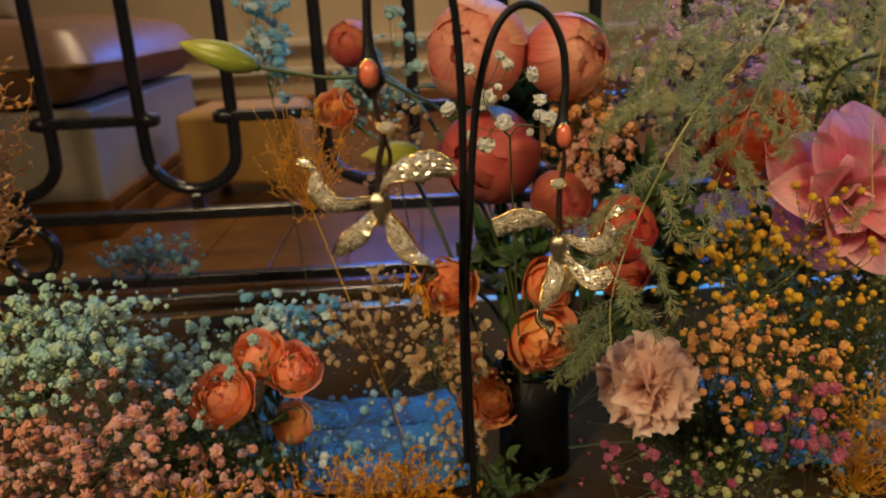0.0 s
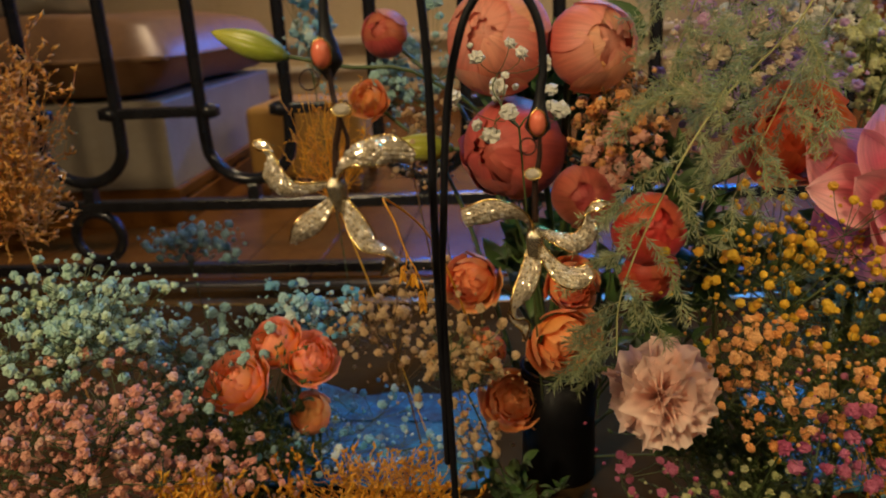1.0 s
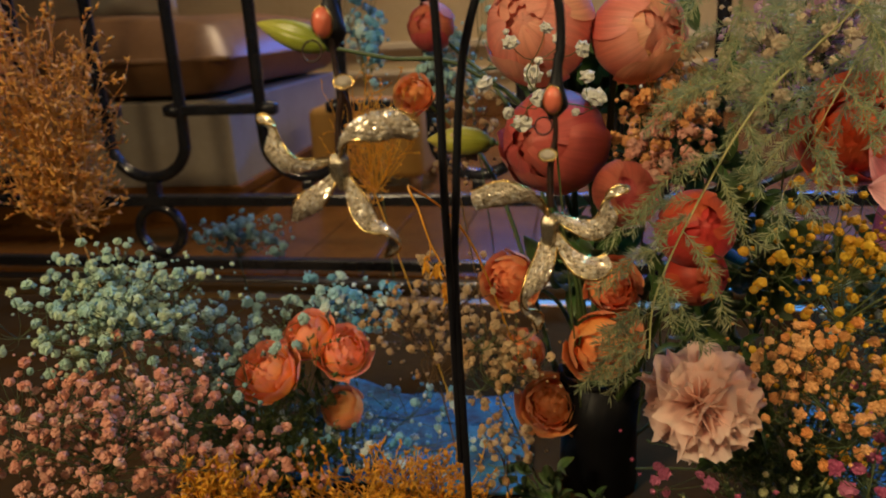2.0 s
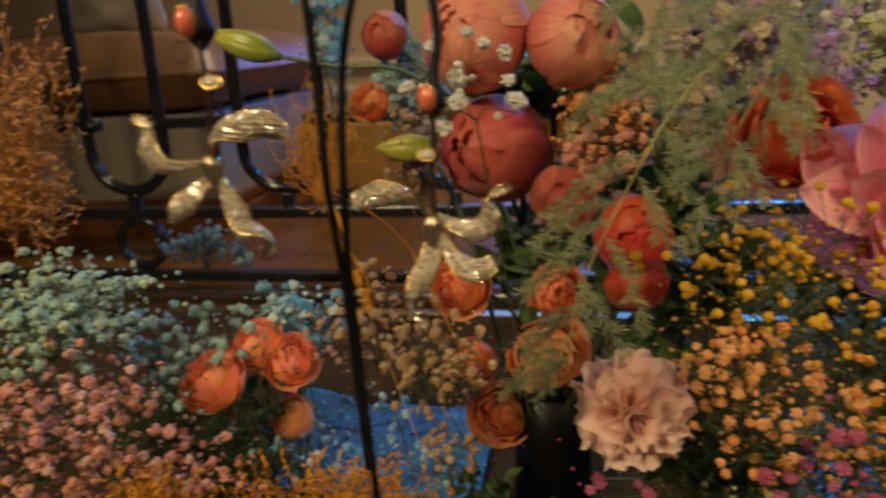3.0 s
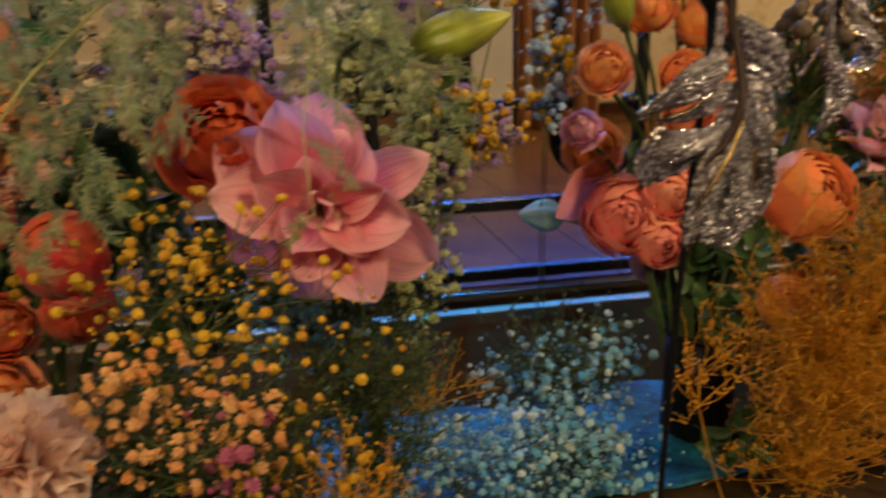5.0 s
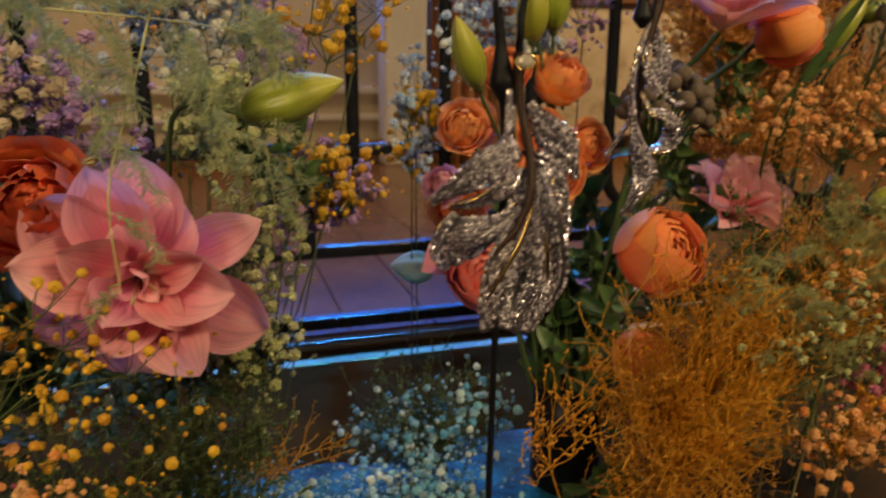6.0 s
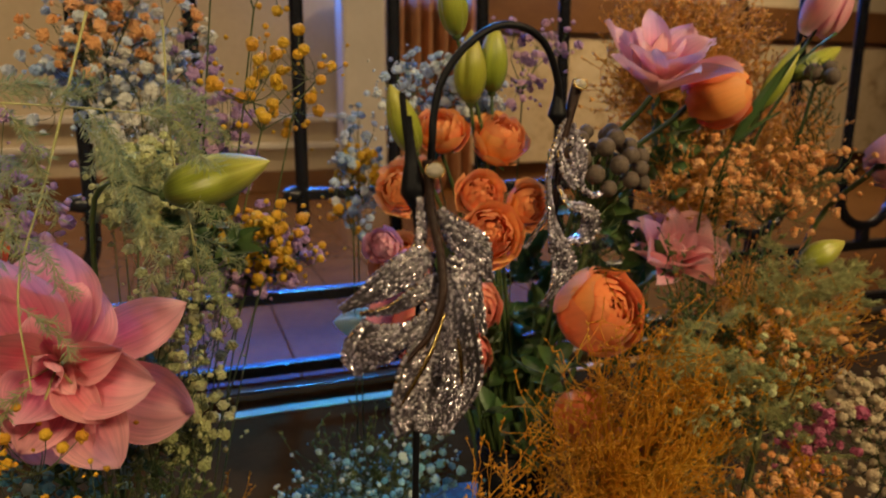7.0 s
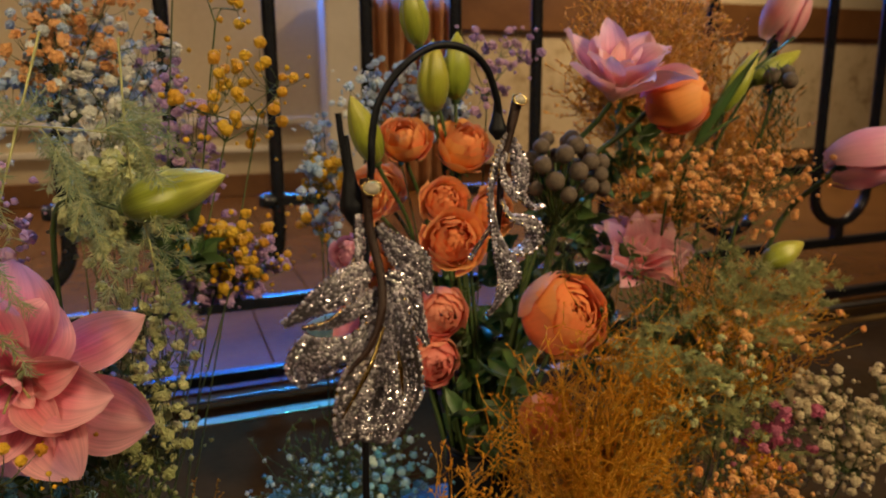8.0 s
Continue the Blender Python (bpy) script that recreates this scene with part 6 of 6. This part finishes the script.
gypsophila((0.470, 0.700, 0.335), (0.055, 0.03, 0.030), 90, 0.0094, M_YELLOW, "yellow button flowers clustered low before the grille", (0.37, 0.73, 0.0), 120, "button_flower_spray", T_BUTTON)
gypsophila((0.455, 0.715, 0.320), (0.050, 0.03, 0.030), 67, 0.0092, M_GYP_LILAC, "lilac blossoms among yellow buttons", (0.36, 0.74, 0.0), 121)
tangle((0.415, 0.620, 0.125), (0.060, 0.03, 0.025), 12, M_OCHRE, "sparse ochre twig over blue gypsophila", (0.37, 0.63, 0.0), 122, "dried_grass_sprig", 6, 0.018, 0.5)
tangle((0.330, 0.470, 0.120), (0.050, 0.03, 0.050), 30, M_OCHRE, "ochre dried grass under the lily", (0.32, 0.50, 0.0), 123, "dried_grass_tuft", 6, 0.020, 0.4)
lily_bud((0.592, 0.800, 0.212), (0.546, 0.812, 0.217), 0.0175, M_MINTBUD, "pale mint closed flower bud", into(V2, 60), 124, [(0.630, 0.785, 0.195), (0.68, 0.73, 0.15)])

for k, (top, bend) in enumerate((((0.470, 0.720, 0.545), 0.03), ((0.440, 0.730, 0.580), 0.02), ((0.500, 0.715, 0.470), 0.04))):
    gypsophila(top, (0.030, 0.02, 0.030), 9, 0.0095, M_YELLOW, "tall thin stalk with a few yellow button flowers", (0.36 + bend, 0.74, 0.0), 430 + k, "button_flower_spray", T_BUTTON, hubs=3, haze=0.4)
gypsophila((0.375, 0.800, 0.470), (0.060, 0.03, 0.075), 110, 0.0098, M_GYP_WHITE, "white gypsophila among pale blue sprays", (0.35, 0.83, 0.0), 216)

# ---- right bouquet ----
G3 = "orange spray roses in the second bouquet"
flower("ranunculus", (0.622, 0.715, 0.232), (-0.4, -0.9, 0.2), 0.048, "layered", M_CORAL, "large coral ranunculus with layered petals", into(V2, 1), 131, "ranunculus", True, 1)
flower("ranunculus", (0.680, 0.755, 0.168), (0.1, -0.8, -0.2), 0.028, "layered", M_PINK, "pink ranunculus low in the bouquet", into(V2, 2), 132, "ranunculus")
for k, (p, w, r) in enumerate((((0.625, 0.780, 0.367), (-0.3, -0.85, 0.3), 0.027), ((0.600, 0.745, 0.292), (-0.4, -0.85, 0.2), 0.029), ((0.692, 0.718, 0.413), (0.05, -0.6, 0.65), 0.029), ((0.628, 0.706, 0.422), (-0.2, -0.6, 0.7), 0.025), ((0.661, 0.690, 0.364), (-0.1, -0.9, 0.3), 0.022), ((0.658, 0.660, 0.333), (-0.2, -0.9, 0.3), 0.029), ((0.705, 0.682, 0.353), (0.2, -0.9, 0.2), 0.023), ((0.590, 0.703, 0.371), (-0.3, -0.8, 0.3), 0.024))):
    flower("spray_rose", p, w, r * 1.16, "rose", M_PEACH if k in (0, 7) else M_ORANGE, "orange spray rose with frilled petals in a cluster", into(V2, 3 + k), 140 + k, G3)
flower("rose", (0.575, 0.715, 0.317), (-0.5, -0.8, 0.3), 0.022, "rose", M_PINK, "small pink rose beside the leaf earring", into(V2, 12), 150)
flower("ranunculus", (0.762, 0.640, 0.258), (0.02, -0.85, 0.42), 0.046, "layered", M_APRICOT, "round peach orange ranunculus", into(V2, 13), 151, "ranunculus", True, 0)
flower("rose", (0.655, 0.690, 0.257), (-0.1, -0.9, 0.1), 0.029, "layered", M_CORAL, "coral rose behind the leaf earring", into(V2, 14), 152)
flower("rose", (0.647, 0.690, 0.210), (-0.1, -0.9, 0.0), 0.029, "layered", M_CORAL, "coral rose low behind the leaf earring", into(V2, 15), 153)
flower("lily", (0.808, 0.640, 0.469), (0.0, -0.36, 0.9), 0.058, "lily", M_PALELILY, "pale pink lily opening upward", into(V2, 16), 154, "pink lilies", False, 30)
flower("rose", (0.877, 0.630, 0.457), (0.5, -0.6, 0.3), 0.036, "globe", M_APRICOT, "peach rose seen from the side", into(V2, 17), 155)
flower("lily", (0.876, 0.690, 0.288), (-0.05, -0.55, 0.75), 0.068, "lily", M_PALELILY, "pale pink double lily with lilac outer petal", into(V2, 18), 156, "pink lilies", False, 22)
flower("rose", (1.118, 0.625, 0.392), (0.7, -0.6, 0.3), 0.034, "tulip", M_PINK, "pink rose on a long green stalk", (1.02, 0.70, 0.0), 157)
flower("lily", (1.063, 0.700, 0.545), (0.2, -0.4, 0.9), 0.026, "tulip", M_PALELILY, "pale pink lily half opened", (0.95, 0.72, 0.0), 158, "pink lilies", False)
lily_bud((0.979, 0.620, 0.290), (1.019, 0.608, 0.313), 0.0125, M_BUD, "green lily bud over grey green fern", (0.93, 0.66, 0.0), 161)
lily_bud((0.970, 0.685, 0.440), (1.008, 0.680, 0.505), 0.0110, M_BUD, "long green lily bud", (0.92, 0.70, 0.0), 162)
lily_bud((1.010, 0.690, 0.470), (1.076, 0.690, 0.505), 0.0110, M_BUD, "yellow green lily bud", (0.94, 0.70, 0.0), 163)
lily_bud((0.664, 0.725, 0.445), (0.662, 0.720, 0.512), 0.0150, M_BUD, "upright green lily bud behind the arch", into(V2, 19), 164)
lily_bud((0.690, 0.735, 0.455), (0.690, 0.730, 0.520), 0.0135, M_BUD, "upright pale green lily bud", into(V2, 20), 165)
lily_bud((0.648, 0.720, 0.505), (0.636, 0.715, 0.565), 0.0130, M_BUD, "tall yellow green lily bud", into(V2, 21), 166)
lily_bud((0.590, 0.665, 0.405), (0.566, 0.655, 0.462), 0.0125, M_BUD, "slender green lily bud", into(V2, 22), 167)
brunia((0.762, 0.650, 0.388), 0.040, 30, "grey brown brunia berries in a round cluster", into(V2, 23), 171, 0.0078)
brunia((1.028, 0.665, 0.475), 0.010, 3, "single grey brunia berry on a stalk", (0.96, 0.70, 0.0), 172)
gypsophila((0.640, 0.765, 0.450), (0.060, 0.03, 0.050), 175, 0.0078, M_GYP_ICE, "pale blue gypsophila above the orange roses", into(V2, 24), 173)
gypsophila((0.735, 0.760, 0.500), (0.050, 0.03, 0.050), 50, 0.0080, M_GYP_LILAC, "lilac blossoms behind the arch", into(V2, 25), 174)
tangle((0.745, 0.545, 0.182), (0.115, 0.050, 0.096), 140, M_OCHRE, "dense ochre dyed dried grass puff", (0.73, 0.58, 0.0), 181, "dried_grass_tuft", 8, 0.036, 1.5, 0.00058, 0.0028)
tangle((0.612, 0.540, 0.165), (0.055, 0.03, 0.050), 9, M_OCHRE, "thin ochre stalks reaching past the stand", (0.66, 0.57, 0.0), 182, "dried_grass_sprig", 7, 0.020, 0.5, 0.0005, 0.0032)
tangle((0.930, 0.760, 0.500), (0.110, 0.05, 0.095), 260, M_RUST, "rust orange dried grass behind the lilies", (0.90, 0.78, 0.0), 183, "dried_grass_plume", 9, 0.030, 0.5, 0.0007, 0.0045)
gypsophila((0.930, 0.625, 0.375), (0.110, 0.03, 0.052), 140, 0.0072, M_GYP_PEACH, "orange gypsophila over the second bouquet", (0.90, 0.66, 0.0), 184)
gypsophila((0.985, 0.505, 0.165), (0.060, 0.04, 0.060), 210, 0.008, M_GYP_CREAM, "cream white gypsophila low beside magenta blossoms", (0.98, 0.53, 0.0), 185)
gypsophila((0.915, 0.515, 0.175), (0.050, 0.03, 0.045), 26, 0.009, M_GYP_MAGENTA, "magenta blossoms in the shade", (0.91, 0.54, 0.0), 186)
gypsophila((0.860, 0.500, 0.130), (0.060, 0.03, 0.035), 90, 0.0072, M_GYP_PEACH, "orange gypsophila low in front", (0.86, 0.53, 0.0), 187)
mist_fern([(0.84, 0.57, 0.02), (0.830, 0.555, 0.14), (0.815, 0.545, 0.22), (0.800, 0.540, 0.27)], 0.075, 24, "pale grey green fern rising through ochre grass", 191, M_FERN_GREY, 0.007, 0.001, 0.1)
mist_fern([(0.88, 0.57, 0.02), (0.890, 0.560, 0.16), (0.900, 0.555, 0.25), (0.915, 0.555, 0.31)], 0.085, 26, "soft grey green fern plume", 192, M_FERN_GREY, 0.007, 0.001, 0.1)
mist_fern([(0.93, 0.59, 0.02), (0.945, 0.580, 0.18), (0.965, 0.575, 0.26), (0.985, 0.570, 0.30)], 0.070, 22, "soft grey green fern plume behind blossoms", 193, M_FERN_GREY, 0.007, 0.001, 0.1)
for k, (c, r, n) in enumerate((((0.665, 0.730, 0.300), (0.050, 0.02, 0.060), 35), ((0.700, 0.720, 0.220), (0.050, 0.03, 0.060), 35), ((0.780, 0.690, 0.380), (0.060, 0.02, 0.060), 35), ((0.830, 0.700, 0.330), (0.060, 0.02, 0.050), 35), ((0.900, 0.720, 0.400), (0.070, 0.02, 0.060), 35), ((0.800, 0.620, 0.150), (0.080, 0.03, 0.060), 49))):
    greenery(c, r, n, 0.032, "dark green leafy filler behind the roses", into(V2, 40 + k) if k < 5 else (0.80, 0.64, 0.0), 320 + k)
greenery((0.700, 0.650, 0.175), (0.050, 0.02, 0.075), 40, 0.034, "dark green rose leaves over the vase mouth", into(V2, 48), 331)
tangle((0.740, 0.560, 0.065), (0.110, 0.04, 0.050), 60, M_OCHRE, "ochre dried grass low at the foot of the puff", (0.73, 0.59, 0.0), 188, "dried_grass_tuft", 7, 0.030, 1.0, 0.00055, 0.0028)
greenery((0.680, 0.600, 0.060), (0.110, 0.03, 0.040), 49, 0.028, "dark green leaves in shade on the floor", (0.68, 0.62, 0.0), 189)
greenery((-0.17, 0.60, 0.08), (0.09, 0.04, 0.05), 42, 0.026, "dark green rose leaves in shade", (-0.16, 0.62, 0.0), 330)

flower("ranunculus", (0.728, 0.605, 0.172), (-0.4, -0.85, 0.3), 0.030, "layered", M_APRICOT, "apricot ranunculus half buried in ochre grass", into(V2, 70), 351, "ranunculus")
flower("ranunculus", (0.762, 0.600, 0.130), (-0.3, -0.9, 0.3), 0.030, "layered", M_CORAL, "coral ranunculus low behind ochre grass", into(V2, 71), 352, "ranunculus")
for k, (a, b) in enumerate((((0.930, 0.680, 0.400), (0.985, 0.665, 0.500)), ((0.950, 0.690, 0.410), (1.020, 0.680, 0.530)), ((0.900, 0.670, 0.380), (0.950, 0.650, 0.450)))):
    leaf(a, b, 0.0055, "long slender dark green lily leaf", (0.92, 0.70, 0.0), 3 + k)

for k, (c, r, n) in enumerate((((0.700, 0.770, 0.250), (0.060, 0.02, 0.090), 49), ((0.780, 0.760, 0.280), (0.060, 0.02, 0.090), 49), ((0.850, 0.750, 0.220), (0.060, 0.02, 0.080), 49), ((0.740, 0.740, 0.140), (0.060, 0.02, 0.050), 42))):
    greenery(c, r, n, 0.046, "dark green broad leaves behind the second bouquet", into(V2, 80 + k), 360 + k)

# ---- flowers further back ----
flower("peony", (-0.069, 0.755, 0.423), (-0.2, -0.9, 0.3), 0.027, "globe", M_PEONY_DEEP_SHADE, "dim coral peony further behind the stand", into(V1, 50), 401, "coral flowers in the first bouquet")
flower("spray_rose", (-0.087, 0.755, 0.357), (-0.2, -0.9, 0.3), 0.024, "rose", M_ORANGE, "dull orange rose behind dried twigs", into(V1, 51), 402, "orange spray roses")
gypsophila((-0.180, 0.900, 0.420), (0.030, 0.03, 0.080), 70, 0.0105, M_GYP_BLUE, "pale blue gypsophila climbing before a grille bar", (-0.16, 0.92, 0.0), 403)
gypsophila((-0.035, 0.800, 0.390), (0.050, 0.03, 0.060), 70, 0.0100, M_GYP_SAGE, "bluish blossoms in shade behind the peonies", (0.00, 0.82, 0.0), 404)
gypsophila((-0.040, 0.690, 0.345), (0.045, 0.03, 0.050), 55, 0.0075, M_GYP_BEIGE, "cream brown blossoms behind the wire stand", (0.00, 0.72, 0.0), 405, twig=M_TWIG_BROWN)
gypsophila((0.448, 0.740, 0.310), (0.045, 0.03, 0.050), 90, 0.0090, M_GYP_LILAC, "violet blossoms in shade beside the lily", (0.40, 0.76, 0.0), 406)
gypsophila((0.572, 0.800, 0.390), (0.025, 0.03, 0.070), 80, 0.0082, M_GYP_ICE, "blue gypsophila column beside the orange roses", (0.58, 0.82, 0.0), 407)
gypsophila((0.565, 0.790, 0.360), (0.025, 0.03, 0.060), 30, 0.0105, M_YELLOW, "yellow buttons among blue gypsophila", (0.57, 0.81, 0.0), 408, "button_flower_spray", T_BUTTON)
greenery((0.411, 0.680, 0.372), (0.060, 0.03, 0.060), 35, 0.028, "dark green leaves behind the lily", (0.37, 0.70, 0.0), 409)
tangle((1.060, 0.760, 0.420), (0.080, 0.04, 0.090), 120, M_RUST, "rust orange dried grass beside a lily bud", (1.02, 0.78, 0.0), 410, "dried_grass_plume", 8, 0.028, 0.5, 0.0007, 0.0045)
tangle((0.930, 0.720, 0.370), (0.080, 0.03, 0.070), 110, M_RUST, "rust orange dried grass among the lilies", (0.90, 0.74, 0.0), 411, "dried_grass_plume", 8, 0.026, 0.5, 0.0007, 0.0045)
tangle((0.960, 0.640, 0.235), (0.120, 0.04, 0.065), 150, M_RUST, "rust ochre dried grass behind misty fern", (0.95, 0.67, 0.0), 412, "dried_grass_tuft", 8, 0.026, 0.5, 0.0006, 0.0035)
tangle((0.870, 0.505, 0.135), (0.060, 0.03, 0.040), 16, M_OCHRE, "thin ochre stalk over misty fern", (0.93, 0.53, 0.0), 413, "dried_grass_sprig", 6, 0.016, 0.5, 0.0007, 0.0030)
mist_fern([(0.80, 0.60, 0.02), (0.790, 0.590, 0.14), (0.800, 0.580, 0.20), (0.830, 0.575, 0.25)], 0.070, 20, "soft grey green fern behind ochre grass", 414, M_FERN_GREY, 0.007, 0.001, 0.1)
gypsophila((0.320, 0.600, 0.200), (0.050, 0.04, 0.060), 80, 0.0080, M_GYP_BLUE, "pale blue gypsophila under the lily", (0.33, 0.63, 0.0), 415)
gypsophila((0.139, 0.575, 0.341), (0.030, 0.02, 0.035), 50, 0.0085, M_GYP_CORAL, "dusky coral blossoms behind the fern", (0.13, 0.61, 0.08), 416)

# ---- fine green filler between the bunches ----
M_FILLER = island_mat("filler_green", [(0.07, 0.13, 0.03), (0.13, 0.19, 0.05), (0.10, 0.15, 0.06), (0.20, 0.22, 0.07)], 0.6, 0.3)
for k, (c, r, n, foot) in enumerate((((0.255, 0.545, 0.130), (0.110, 0.03, 0.100), 100, (0.25, 0.56, 0.0)), ((-0.215, 0.560, 0.105), (0.110, 0.04, 0.075), 90, (-0.21, 0.58, 0.0)), ((0.355, 0.560, 0.180), (0.050, 0.03, 0.120), 60, (0.355, 0.58, 0.0)), ((0.885, 0.610, 0.230), (0.110, 0.03, 0.120), 90, (0.88, 0.63, 0.0)), ((0.560, 0.720, 0.080), (0.080, 0.03, 0.060), 40, (0.56, 0.74, 0.0)))):
    tangle(c, r, n, M_FILLER, "fine dark green filler sprigs between the flowers", foot, 500 + k, "filler_sprig", 7, 0.030, 0.8, 0.0005, 0.0042)
gypsophila((0.925, 0.540, 0.262), (0.085, 0.03, 0.050), 55, 0.0066, M_GYP_PEACH, "sparse orange gypsophila over misty fern", (0.92, 0.56, 0.0), 417)
gypsophila((0.850, 0.525, 0.215), (0.070, 0.03, 0.050), 45, 0.0060, M_GYP_YGREEN, "tiny pale green buds over misty fern", (0.85, 0.55, 0.0), 418)
tangle((0.920, 0.560, 0.240), (0.090, 0.03, 0.060), 40, M_OCHRE, "loose ochre strands over misty fern", (0.92, 0.58, 0.0), 419, "dried_grass_tuft", 6, 0.034, 1.0, 0.00045, 0.0022)
